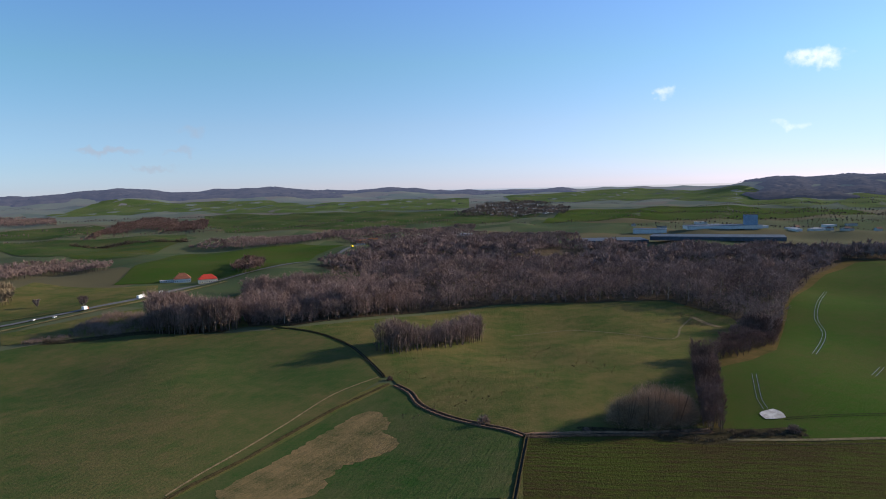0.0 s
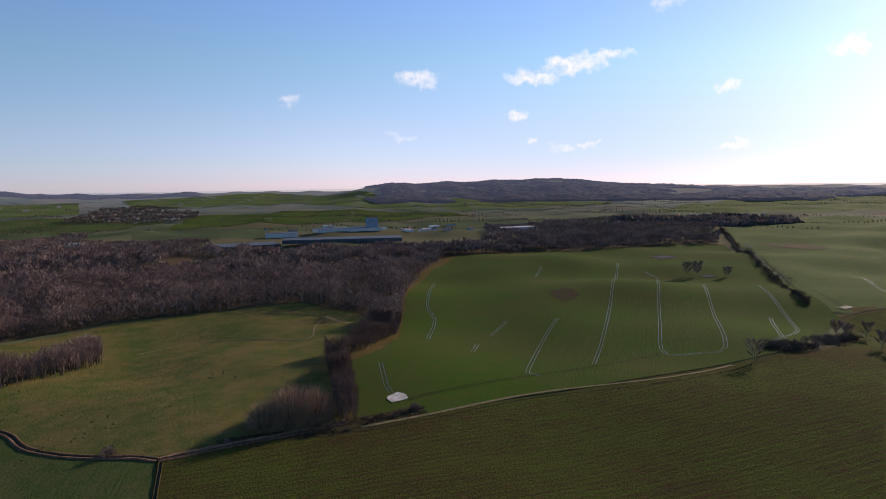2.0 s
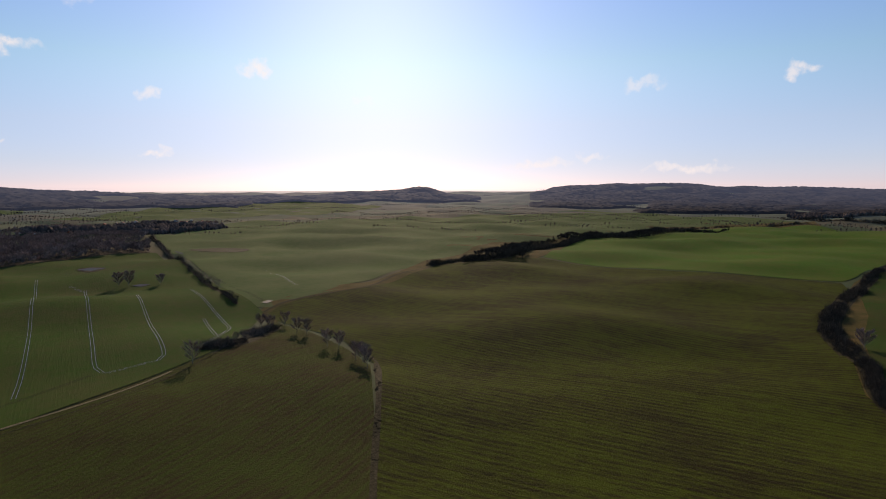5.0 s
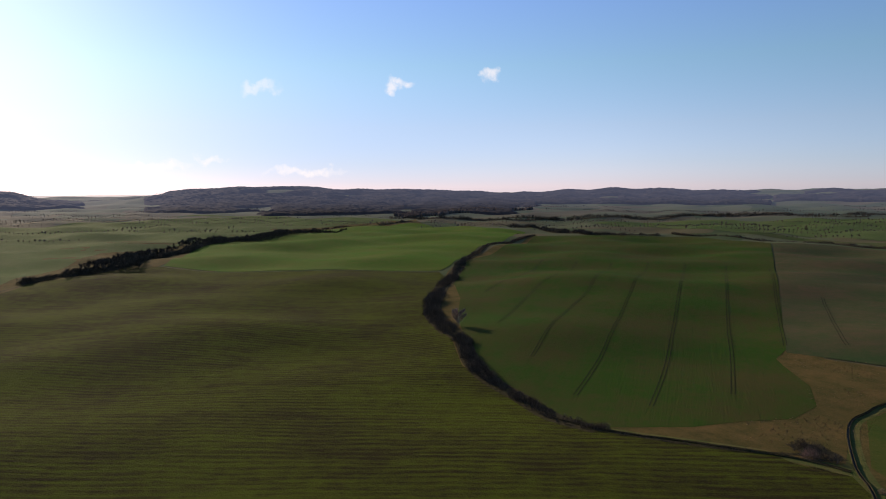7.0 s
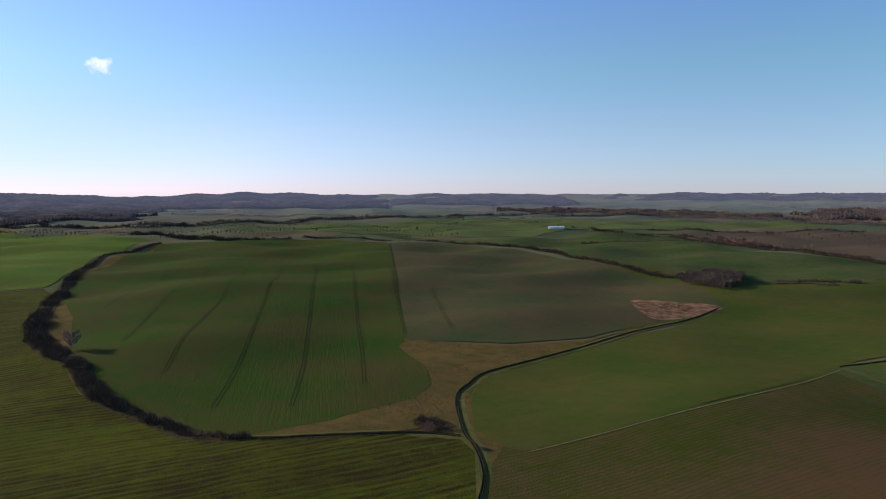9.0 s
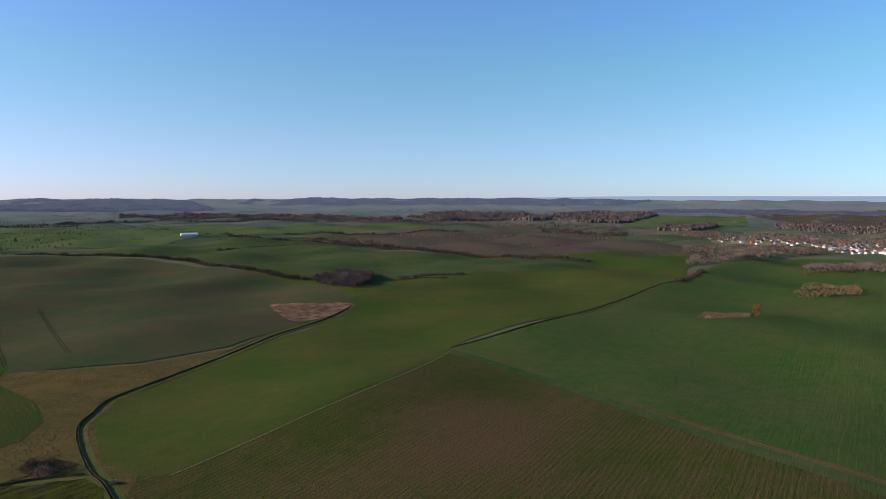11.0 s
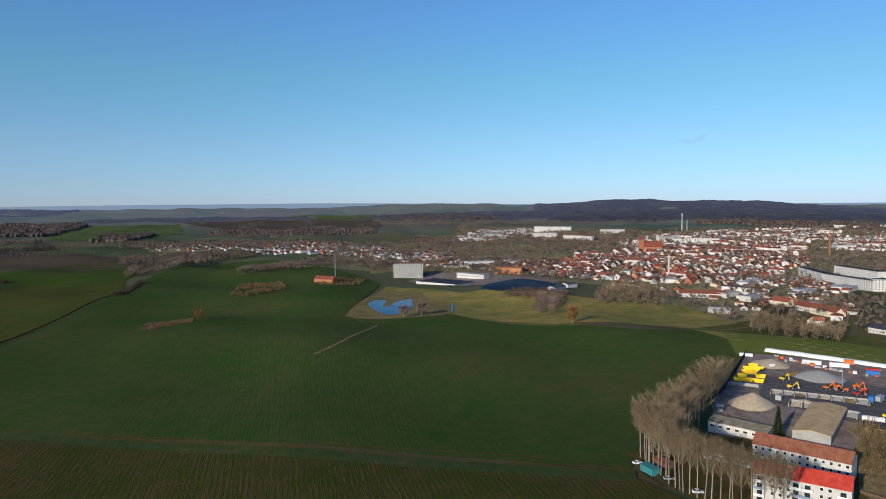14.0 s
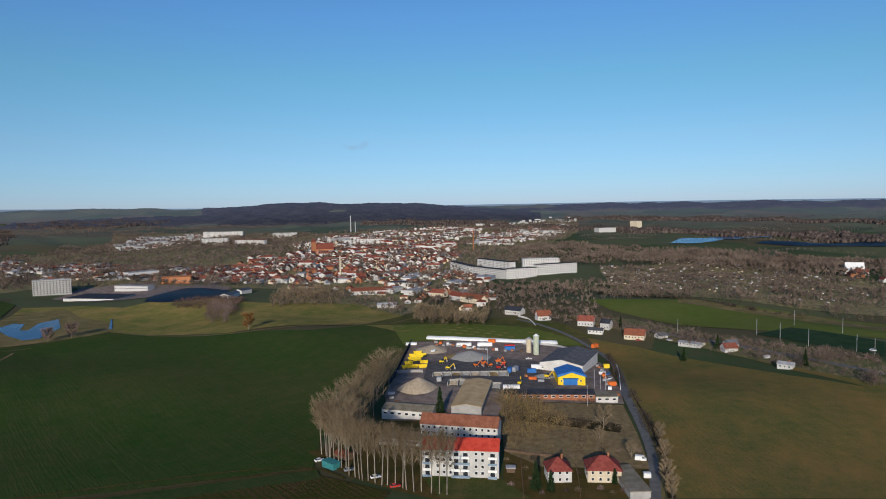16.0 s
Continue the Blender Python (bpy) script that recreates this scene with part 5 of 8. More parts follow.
HEDGES_FAR = [
    ([(2076, -1355), (2004, -1489), (2107, -1850), (1978, -2038), (1876, -2239), (1695, -2375), (1547, -2540), (1179, -2711)], 5.0, 14, (7, 12), "hedge"),
    ([(2574, -623), (2393, -669), (2333, -723), (2281, -852), (2150, -980), (2172, -1096), (2166, -1201), (2174, -1419)], 5.0, 14, (6, 12), "hedge"),
    ([(1857, -820), (1697, -847), (1575, -855), (1435, -836), (1380, -900)], 2.2, 16, (6, 10), "hedge"), ([(776, -1631), (611, -1609), (422, -1459), (242, -1363), (75, -1239)], 3.0, 9, (4, 7), "hedge"),
    ([(867, -1918), (673, -1864), (510, -2088), (373, -2272)], 3.5, 9, (4, 7), "hedge"), ([(1141, -1932), (961, -1779), (886, -1778)], 3.0, 8, (4, 6), "hedge"), ([(102, -2188), (-15, -2044), (-145, -2043)], 7.0, 5, (10, 15), "tree_row"),
]
for k, (pts, gap, wide, size, nm) in enumerate(HEDGES + HEDGES_WEST + HEDGES_FAR):
    near = math.hypot(*pts[len(pts) // 2]) < 700
    strip("hedge_bank", pts, wide + (4.5 if wide > 4 else 0.0), "ditch_bank", "dark bank under a hedge", "bank", level=1.35)
    size = size if near else (size[0] * 1.3, size[1] * 1.35)
    stand(nm, along(pts, gap if near else gap * 1.1, wide, 400 + k), SHRUBS if near else LIGHT_SHRUBS, size, 500 + k, ["wood_bark", "thorn_twig"], "bare dark hedge of thorn and hazel shrubs", "hedge")

TOWN_AREA = np.array([(-290, -1551), (-926, -280), (-3275, -998), (-530, -2813)], dtype=float)
# woods on the far hills and the far plain
FAR_WOODS = [(-33, -8, 4150, 4750, 15), (24, 61, 3350, 4250, 13), (58, 80, 3700, 4350, 14), (84, 97, 3150, 4400, 14), (92, 116, 2800, 4400, 13), (112, 134, 3600, 4500, 14), (134, 150, 3900, 4500, 18),
             (222, 250, 3300, 4300, 13), (207, 224, 3500, 3900, 14), (186, 205, 3700, 3950, 15), (150, 186, 4300, 4700, 17), (250, 276, 4200, 4650, 18), (-12, 12, 4450, 4800, 16), (276, 330, 4200, 4700, 22)]


def canopy(a0, a1, r0, r1, cell, seed):
    """A far wood: one rough sheet of treetops that drops to the ground at its ragged edges and clearings."""
    rng_ = np.random.default_rng(seed)
    na, nr = max(3, int(radians(a1 - a0) * (r0 + r1) / 2 / cell)), max(3, int((r1 - r0) / cell))
    v, f, tall = [], [], np.zeros((nr + 1, na + 1))
    for i in range(nr + 1):
        for j in range(na + 1):
            a = radians(a0 + (a1 - a0) * (j + rng_.uniform(-0.4, 0.4)) / na)
            r = r0 + (r1 - r0) * (i + rng_.uniform(-0.4, 0.4)) / nr
            x, y = r * math.sin(a), r * math.cos(a)
            k = noise.noise((x / 300, y / 300, 3.3)) + 0.35 * noise.noise((x / 110, y / 110, 7.3))
            rim = min(j, na - j) * cell / 160.0
            inside_wood = k > 0.30 - 0.85 * min(1.0, rim) and 0 < i < nr and 0 < j < na
            t = (1.0 + 9.5 * min(1.0, (k - 0.30 + 0.85 * min(1.0, rim)) / 0.2)) * rng_.uniform(0.6, 1.25) if inside_wood else -2.5
            tall[i, j] = t
            v.append((x, y, height(x, y) + t))
    for i in range(nr):
        for j in range(na):
            if tall[i:i + 2, j:j + 2].max() > 0:
                p = i * (na + 1) + j
                q = p + na + 1
                f += [(p, p + 1, q + 1), (p, q + 1, q)] if rng_.uniform() < 0.5 else [(p, p + 1, q), (p + 1, q + 1, q)]
    if f:
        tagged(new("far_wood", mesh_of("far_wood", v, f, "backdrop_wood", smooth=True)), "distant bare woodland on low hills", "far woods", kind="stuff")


for k, (a0, a1, r0, r1, gap) in enumerate(FAR_WOODS):
    canopy(a0, a1, r0, r1, 12.0 if gap < 15 else 15.0, 600 + k)
rng0 = np.random.default_rng(78)
pts = []
for _ in range(420):
    a, r = rng0.uniform(0, 360), 1700 + 2900 * rng0.uniform(0, 1)
    x, y = r * math.sin(radians(a)), r * math.cos(radians(a))
    run = radians(a + 90 + rng0.uniform(-30, 30))
    n = int(rng0.uniform(150, 900) / 11)
    for j in range(n):
        x += 11 * math.sin(run) + rng0.uniform(-3, 3)
        y += 11 * math.cos(run) + rng0.uniform(-3, 3)
        if 1500 < math.hypot(x, y) < 4600 and not inside(np.array([x]), np.array([y]), TOWN_AREA)[0]:
            pts.append((x, y))
stand("far_hedges", [q for q in pts if math.hypot(*q) < 2700], FAR_TREES, (6, 12), 700, ["wood_bark", "dim_twig"], "distant bare hedges and tree lines between fields", "far woods")
stand("far_hedges", [q for q in pts if math.hypot(*q) >= 2700], FAR_TREES, (7, 13), 701, ["hazed_hedge", "hazed_hedge"], "faint hedges and tree lines near the horizon", "far woods")


# ---- buildings ----
def cuboid(x0, x1, y0, y1, z0, z1):
    v = [(x, y, z) for z in (z0, z1) for y in (y0, y1) for x in (x0, x1)]
    return v, [(0, 2, 3, 1), (4, 5, 7, 6), (0, 1, 5, 4), (2, 6, 7, 3), (0, 4, 6, 2), (1, 3, 7, 5)]


def joined(*pieces):
    verts, faces = [], []
    for v, f in pieces:
        n = len(verts)
        verts += v
        faces += [tuple(i + n for i in q) for q in f]
    return verts, faces


def gable_walls(lx, ly, eave, ridge):
    """Walls of a house with its ridge along x, gables included, open below."""
    a, b = lx / 2, ly / 2
    v = [(-a, -b, -1), (a, -b, -1), (a, b, -1), (-a, b, -1), (-a, -b, eave), (a, -b, eave), (a, b, eave), (-a, b, eave), (-a, 0, ridge), (a, 0, ridge)]
    return v, [(0, 1, 5, 4), (2, 3, 7, 6), (1, 2, 6, 9, 5), (3, 0, 4, 8, 7)]


def gable_roof(lx, ly, eave, ridge, over=0.5, thick=0.22):
    """Two roof slopes with thickness and eaves that reach past the walls."""
    a, b = lx / 2 + over, ly / 2
    k = (ridge - eave) / b
    lo, w2 = eave - over * k, b + over
    v, f = [], []
    for x in (-a, a):
        v += [(x, -w2, lo), (x, 0, ridge), (x, w2, lo), (x, -w2, lo + thick), (x, 0, ridge + thick * 1.2), (x, w2, lo + thick)]
    f = [(3, 9, 10, 4), (4, 10, 11, 5), (0, 1, 7, 6), (1, 2, 8, 7), (0, 6, 9, 3), (2, 5, 11, 8), (0, 3, 4, 1), (1, 4, 5, 2), (6, 7, 10, 9), (7, 8, 11, 10)]
    return v, f


def hip_roof(lx, ly, eave, ridge, over=0.5, thick=0.2):
    a, b = lx / 2 + over, ly / 2 + over
    c = max(0.3, a - b)
    v = [(-a, -b, eave), (a, -b, eave), (a, b, eave), (-a, b, eave), (-a, -b, eave + thick), (a, -b, eave + thick), (a, b, eave + thick), (-a, b, eave + thick), (-c, 0, ridge + thick), (c, 0, ridge + thick)]
    return v, [(3, 2, 1, 0), (0, 1, 5, 4), (1, 2, 6, 5), (2, 3, 7, 6), (3, 0, 4, 7), (4, 5, 9, 8), (5, 6, 9), (6, 7, 8, 9), (7, 4, 8)]


def placed(ob, x, y, turn=0.0, up=0.0):
    """Stands a thing on the ground. turn: azimuth, clockwise, of its long side's normal (its front)."""
    ob.matrix_world = pose(x, y, height(x, y) + up, 0, 0, 180 - turn)
    return ob


WINDOWS = {}


def window_mesh(wd, ht, frame_mat="white_paint"):
    """A window that looks along -y: a frame and its dark pane."""
    key = (wd, ht, frame_mat)
    if key not in WINDOWS:
        t, a, b = 0.1, wd / 2, wd / 2 - 0.1
        v = []
        for y in (-0.06, 0.05):
            v += [(-a, y, 0), (a, y, 0), (a, y, ht), (-a, y, ht), (-b, y, t), (b, y, t), (b, y, ht - t), (-b, y, ht - t)]
        f = []
        for i in range(4):
            j = (i + 1) % 4
            f += [(i, j, 4 + j, 4 + i), (8 + i, 12 + i, 12 + j, 8 + j), (i, 8 + i, 8 + j, j), (4 + i, 4 + j, 12 + j, 12 + i)]
        WINDOWS[key] = (mesh_of("window", v, f, frame_mat), mesh_of("pane", *cuboid(-b, b, -0.01, 0.04, t, ht - t), "window_glass"))
    return WINDOWS[key]


def add_window(parent, x, y, z, wd=1.2, ht=1.35, side=-1, along_x=True):
    frame_data, pane_data = window_mesh(wd, ht)
    ob = part("window", frame_data, parent)
    part("pane", pane_data, ob)
    if along_x:
        ob.matrix_parent_inverse = Matrix.Identity(4)
        ob.matrix_basis = pose(x, y, z, 0, 0, 0 if side < 0 else 180)
    else:
        ob.matrix_basis = pose(x, y, z, 0, 0, -90 if side < 0 else 90)
    return ob


def house(lx, ly, eave, ridge, wall, roof, label, hip=False, windows=0, chimney=False, category="house", name="house", annex=False):
    """A house with its ridge along x: walls, roof, chimney, and windows on the storeys that are asked for."""
    h = tagged(new(name), label, category)
    if hip:
        v, f = cuboid(-lx / 2, lx / 2, -ly / 2, ly / 2, -1, eave)
        part("wall", mesh_of("wall", v, f, wall), h)
        v, f = hip_roof(lx, ly, eave, ridge)
    else:
        part("wall", mesh_of("wall", *gable_walls(lx, ly, eave, ridge), wall), h)
        v, f = gable_roof(lx, ly, eave, ridge)
    part("roof", mesh_of("roof", v, f, roof), h)
    if chimney:
        x, y = lx * 0.18, ly * 0.1
        v, f = joined(cuboid(x - 0.35, x + 0.35, y - 0.3, y + 0.3, ridge - 1.6, ridge + 0.9), cuboid(x - 0.42, x + 0.42, y - 0.37, y + 0.37, ridge + 0.9, ridge + 1.05))
        part("chimney", mesh_of("chimney", v, f, "brick_wall"), h)
    if annex:
        v, f = joined(cuboid(lx / 2 + 0.01, lx / 2 + 4.5, -ly * 0.35, ly * 0.3, -1, 2.7), cuboid(lx / 2 + 0.01, lx / 2 + 4.7, -ly * 0.38, ly * 0.33, 2.7, 2.9))
        part("annex", mesh_of("annex", v, f, wall), h)
    n = max(2, int(lx / 2.8))
    for s in range(windows):
        z = 0.95 + s * 2.75
        for i in range(n):
            x = (i + 0.5) / n * (lx - 1) - (lx - 1) / 2
            for side in (-1, 1):
                add_window(h, x, side * (ly / 2 + 0.03), z, side=side)
        for side in (-1, 1):
            for y in (-ly * 0.22, ly * 0.22):
                add_window(h, side * (lx / 2 + 0.03), y, z, 1.1, side=side, along_x=False)
    return h


def block(lx, ly, storeys, wall, roof, label, gap=3.9, bands=None, each=False, name="apartment_block", balconies=(), flat=True, pitch=2.6, roof_over=0.25):
    """An apartment block with its long front along x: walls, roof, rows of windows, balconies. each: windows as parts of their own."""
    top = storeys * 2.8 + 0.9
    h = tagged(new(name), label, "apartment block")
    if flat:
        v, f = joined(cuboid(-lx / 2, lx / 2, -ly / 2, ly / 2, -1, top))
        part("wall", mesh_of("wall", v, f, wall), h)
        v, f = joined(cuboid(-lx / 2 - roof_over, lx / 2 + roof_over, -ly / 2 - roof_over, ly / 2 + roof_over, top, top + 0.5), cuboid(-lx * 0.3, -lx * 0.3 + 3, -1.5, 1.5, top + 0.5, top + 2.0), cuboid(lx * 0.25, lx * 0.25 + 3, -1.5, 1.5, top + 0.5, top + 2.0))
        part("roof", mesh_of("roof", v, f, roof), h)
    else:
        part("wall", mesh_of("wall", *gable_walls(lx, ly, top, top + pitch), wall), h)
        part("roof", mesh_of("roof", *gable_roof(lx, ly, top, top + pitch, 0.35), roof), h)
    n = max(2, int(lx / gap))
    panes, frames = [], []
    for s in range(storeys):
        z = 1.5 + s * 2.8
        for i in range(n):
            x = (i + 0.5) / n * lx - lx / 2
            if any(abs(x - b) < 2.0 for b in balconies) and each:
                continue
            for side in (-1, 1):
                if each:
                    add_window(h, x, side * (ly / 2 + 0.03), z, 1.3, 1.4, side)
                else:
                    y = side * (ly / 2 + 0.04)
                    panes.append(cuboid(x - 0.8, x + 0.8, min(y, y - side * 0.2), max(y, y - side * 0.2), z, z + 1.35))
                    frames.append(cuboid(x - 0.95, x + 0.95, min(y - side * 0.02, y - side * 0.2), max(y - side * 0.02, y - side * 0.2), z - 0.12, z - 0.004))
    if panes:
        tagged(part("glazing", mesh_of("glazing", *joined(*panes), "window_glass"), h), kind="stuff")
        tagged(part("sill_band", mesh_of("sill_band", *joined(*frames), "white_paint"), h), kind="stuff")
    for b in balconies:
        for s in range(storeys):
            z = 0.35 + s * 2.8
            y = -ly / 2
            v, f = joined(cuboid(b - 1.9, b + 1.9, y - 1.5, y + 0.01, z, z + 0.16), cuboid(b - 1.9, b - 1.82, y - 1.5, y, z + 0.16, z + 1.1), cuboid(b + 1.82, b + 1.9, y - 1.5, y, z + 0.16, z + 1.1))
            bal = part("balcony", mesh_of("balcony", v, f, "white_paint"), h, "small balcony with a coloured front")
            v, f = cuboid(b - 1.9, b + 1.9, y - 1.56, y - 1.5, z + 0.1, z + 1.1)
            part("parapet", mesh_of("parapet", v, f, ["blue_grey_panel", "white_paint", "blue_grey_panel", "white_paint"][s % 4]), bal)
            add_window(h, b, y - 0.03, z + 0.2, 2.2, 2.1)
    return h


def hall(lx, ly, eave, ridge, wall, roof, label, category="industrial hall", name="hall", doors=(), strip_windows=False, door_mat="blue_grey_panel"):
    """A works hall with its ridge along x: walls, roof, roller doors and a band of windows."""
    h = tagged(new(name), label, category)
    if ridge - eave < 0.4:
        v, f = cuboid(-lx / 2, lx / 2, -ly / 2, ly / 2, -1, eave)
        part("wall", mesh_of("wall", v, f, wall), h)
        v, f = joined(cuboid(-lx / 2 - 0.3, lx / 2 + 0.3, -ly / 2 - 0.3, ly / 2 + 0.3, eave, eave + 0.4))
        part("roof", mesh_of("roof", v, f, roof), h)
    else:
        part("wall", mesh_of("wall", *gable_walls(lx, ly, eave, ridge), wall), h)
        part("roof", mesh_of("roof", *gable_roof(lx, ly, eave, ridge, 0.3), roof), h)
    for x, wd, ht in doors:
        v, f = joined(cuboid(x - wd / 2, x + wd / 2, -ly / 2 - 0.08, -ly / 2 + 0.05, 0, ht), *[cuboid(x - wd / 2, x + wd / 2, -ly / 2 - 0.12, -ly / 2 - 0.08, k * 0.8 + 0.3, k * 0.8 + 0.38) for k in range(int(ht / 0.8))])
        part("roller_door", mesh_of("roller_door", v, f, door_mat), h)
    if strip_windows:
        n = max(2, int(lx / 4))
        for i in range(n):
            add_window(h, (i + 0.5) / n * lx - lx / 2, -ly / 2 - 0.03, max(0.9, eave * 0.45), 2.2, 1.3)
    return h


KINDS = [
    house(11, 9, 4.2, 8.2, "white_render", "red_tile", "white rendered house with a red tiled roof"),
    house(10, 9, 5.6, 9.4, "white_render", "orange_tile", "white two-storey house with an orange tiled roof"),
    house(12, 9, 4.0, 8.0, "cream_render", "red_tile", "cream rendered house with a red tiled roof"),
    house(10, 8.5, 4.4, 8.6, "white_render", "brown_tile", "white house with a dark brown tiled roof"),
    house(11, 9, 4.2, 8.0, "brick_wall", "red_tile", "red brick house with a red tiled roof"),
    house(16, 10, 6.2, 10.5, "cream_render", "red_tile", "cream town house with a steep red roof"),
    house(18, 10, 6.4, 10.8, "white_render", "red_tile", "white terraced town house with a red roof"),
    house(14, 10, 6.4, 10.4, "grey_render", "brown_tile", "grey town house with a brown roof"),
    house(10, 9, 4.0, 7.6, "white_render", "grey_roof", "white house with a dark grey roof"),
    house(12, 10, 5.8, 8.8, "cream_render", "orange_tile", "cream villa with an orange hipped roof", hip=True),
    house(11, 10, 5.6, 8.4, "white_render", "red_tile", "white villa with a red hipped roof", hip=True),
    house(20, 11, 6.6, 10.6, "brick_wall", "red_tile", "long red brick town building"),
    hall(30, 14, 5.0, 5.2, "white_render", "pale_roof", "low white workshop with a pale flat roof", "workshop", "workshop"),
    hall(24, 12, 4.5, 4.7, "grey_render", "dark_felt", "low grey building with a dark flat roof", "workshop", "workshop"),
    house(6, 4.5, 2.3, 3.3, "fence_wood", "grey_roof", "small dark garden hut on an allotment", category="garden hut", name="garden_hut"),
    house(5, 4, 2.3, 3.1, "white_render", "pale_roof", "small white garden hut on an allotment", category="garden hut", name="garden_hut"),
    house(5, 4, 2.3, 3.2, "cream_render", "brown_tile", "small cream garden hut on an allotment", category="garden hut", name="garden_hut"),
    house(26, 11, 9.0, 11.5, "white_render", "red_tile", "three-storey white apartment house with a red roof", category="apartment house"),
    house(34, 12, 9.4, 9.8, "white_render", "pale_roof", "long white apartment house with a flat roof", category="apartment house"),
]
used = set()


def put_kind(k, x, y, turn, group):
    ob = KINDS[k]
    m = pose(x, y, height(x, y) + 0.1, 0, 0, turn) @ Matrix.Diagonal((0.92, 0.92, 0.76, 1) if k < 12 else (0.8, 0.8, 0.75, 1) if k in (14, 15, 16) else (1, 1, 1, 1))
    if k in used:
        ob = copy_thing(ob, m)
    else:
        ob.matrix_basis = m
        used.add(k)
    tagged(ob, group=group)


QUARTERS = [
    ([(-805, -956), (-1000, -994), (-1246, -1030), (-1604, -1046), (-1754, -910), (-1163, -597), (-1038, -578), (-783, -528), (-789, -652), (-772, -755), (-728, -844)], 15.5, 20, [0, 2, 5, 6, 7, 11, 4, 6, 0, 8, 12, 17, 4, 2], "houses of the old town", 0.16),
    ([(-1246, -1030), (-1604, -1046), (-1781, -923), (-2182, -996), (-2484, -1243), (-2177, -1419), (-1780, -1422), (-1383, -1201)], 19, 35, [5, 6, 6, 17, 0, 1, 8, 7, 12, 18, 3], "houses of the upper town", 0.25),
    ([(-363, -1936), (-496, -1800), (-644, -1670), (-786, -1446), (-677, -964), (-682, -845), (-764, -947), (-811, -1155), (-843, -1550), (-738, -1914), (-390, -2079)], 19, 10, [0, 1, 2, 3, 8, 4, 12, 13], "houses at the edge of town", 0.22),
    ([(-1272, -1778), (-1617, -2072), (-1780, -1989), (-1632, -1824), (-1326, -1586), (-1158, -1591)], 16, 60, [0, 8, 3, 18, 1], "houses of the estate", 0.1),
    ([(-768, -518), (-1004, -559), (-964, -438), (-725, -323), (-658, -304), (-731, -385), (-728, -457)], 17, 15, [0, 1, 2, 9, 10, 8, 4, 12], "houses by the meadow", 0.2),
    ([(-1488, -758), (-2150, -981), (-2449, -920), (-2478, -788), (-2058, -712), (-1555, -670)], 21, 45, [0, 1, 10, 12, 17, 18], "houses of the west quarter", 0.4),
    ([(-2564, -1215), (-3113, -1219), (-3375, -1029), (-3008, -916), (-2738, -1071), (-2507, -1144)], 55, 20, [12, 13, 18, 12], "works on the far side of town", 0.35),
    ([(-1124, -306), (-1268, -201), (-1225, -52), (-1020, 76), (-855, 78), (-826, -12), (-882, -140), (-943, -241)], 16, 30, [14, 15, 15, 16, 14], "allotment garden huts", 0.25),
    ([(-589, -140), (-582, -110), (-543, -45), (-515, 0), (-533, 0), (-565, -47), (-601, -114)], 15, 40, [15, 16, 14, 8, 0, 14], "sheds and houses along the lane", 0.3),
]
QUARTERS_SOUTH = [
    ([(-751, -1403), (-800, -1244), (-913, -1110), (-860, -873), (-914, -818), (-769, -712), (-714, -869), (-636, -991), (-672, -1156), (-655, -1225)], 21, 25, [0, 1, 2, 3, 8, 4, 12, 13, 9], "houses behind the factory", 0.3),
    ([(-374, -1928), (-506, -1787), (-636, -1652), (-749, -1516), (-826, -1218), (-862, -1106), (-729, -1199), (-610, -1365), (-525, -1638), (-369, -1841)], 23, 15, [0, 1, 8, 3, 12, 4, 13, 10], "houses along the main road", 0.35),
]
QUARTERS_EAST = [
    ([(93, 2801), (212, 3235), (424, 3412), (483, 2641), (391, 2356), (278, 2404), (141, 2480)], 30, 30, [3, 7, 3, 8, 13, 7, 8], "houses of the distant village", 0.3),
    ([(1345, 1398), (1700, 1474), (1944, 1431), (2014, 1249), (1867, 1158), (1596, 1194), (1370, 1290)], 34, 20, [3, 8, 0, 7, 4], "houses of the hamlet", 0.35),
    ([(-736, -796), (-797, -738), (-757, -575), (-712, -420), (-676, -311), (-633, -279), (-666, -378), (-717, -509), (-710, -638)], 24, 15, [0, 1, 9, 10, 12, 4, 2], "houses behind the pond", 0.3),
    ([(383, 1643), (617, 1758), (865, 1666), (973, 1485), (846, 1292), (757, 1456), (592, 1687)], 60, 5, [12, 13, 7], "buildings of the works", 0.4),
    ([(-1178, 50), (-1121, 101), (-1056, 96), (-1074, 53)], 22, 20, [4, 11, 0, 6], "houses by the lake", 0.2),
    ([(-2536, -1164), (-2973, -1131), (-2830, -895), (-2489, -809), (-2387, -1001)], 60, 20, [12, 18, 13], "white halls beyond the town", 0.3),
]
TOWN = [(-345, -1840), (-620, -1609), (-648, -924), (-707, -691), (-737, -609), (-749, -505), (-763, -432), (-733, -339), (-834, -379), (-912, -447), (-2319, -705), (-3086, -940), (-2562, -1282), (-1956, -1563), (-1713, -2392), (-1172, -1668), (-918, -1687), (-397, -2112)]
field("town_ground", TOWN, "garden_earth", "gardens, yards and streets between houses", "ground", 1.1)
stand("town_trees", scatter(TOWN, 14.5, 950), FAR_TREES, (7, 15), 951, ["wood_bark", "dim_twig"], "bare garden and street trees between houses", "trees")
ALLOTMENTS = [(-1087, -296), (-1268, -201), (-1242, -53), (-1040, 94), (-791, 73), (-801, -11), (-837, -132), (-906, -231)]
field("allotments", ALLOTMENTS, "garden_earth", "brown winter allotment gardens", "gardens", 1.1)
stand("garden_shrubs", scatter(ALLOTMENTS, 6.4, 952), FAR_TREES, (4, 9), 953, ["wood_bark", "dim_twig"], "bare fruit trees and shrubs on allotments", "shrubs")
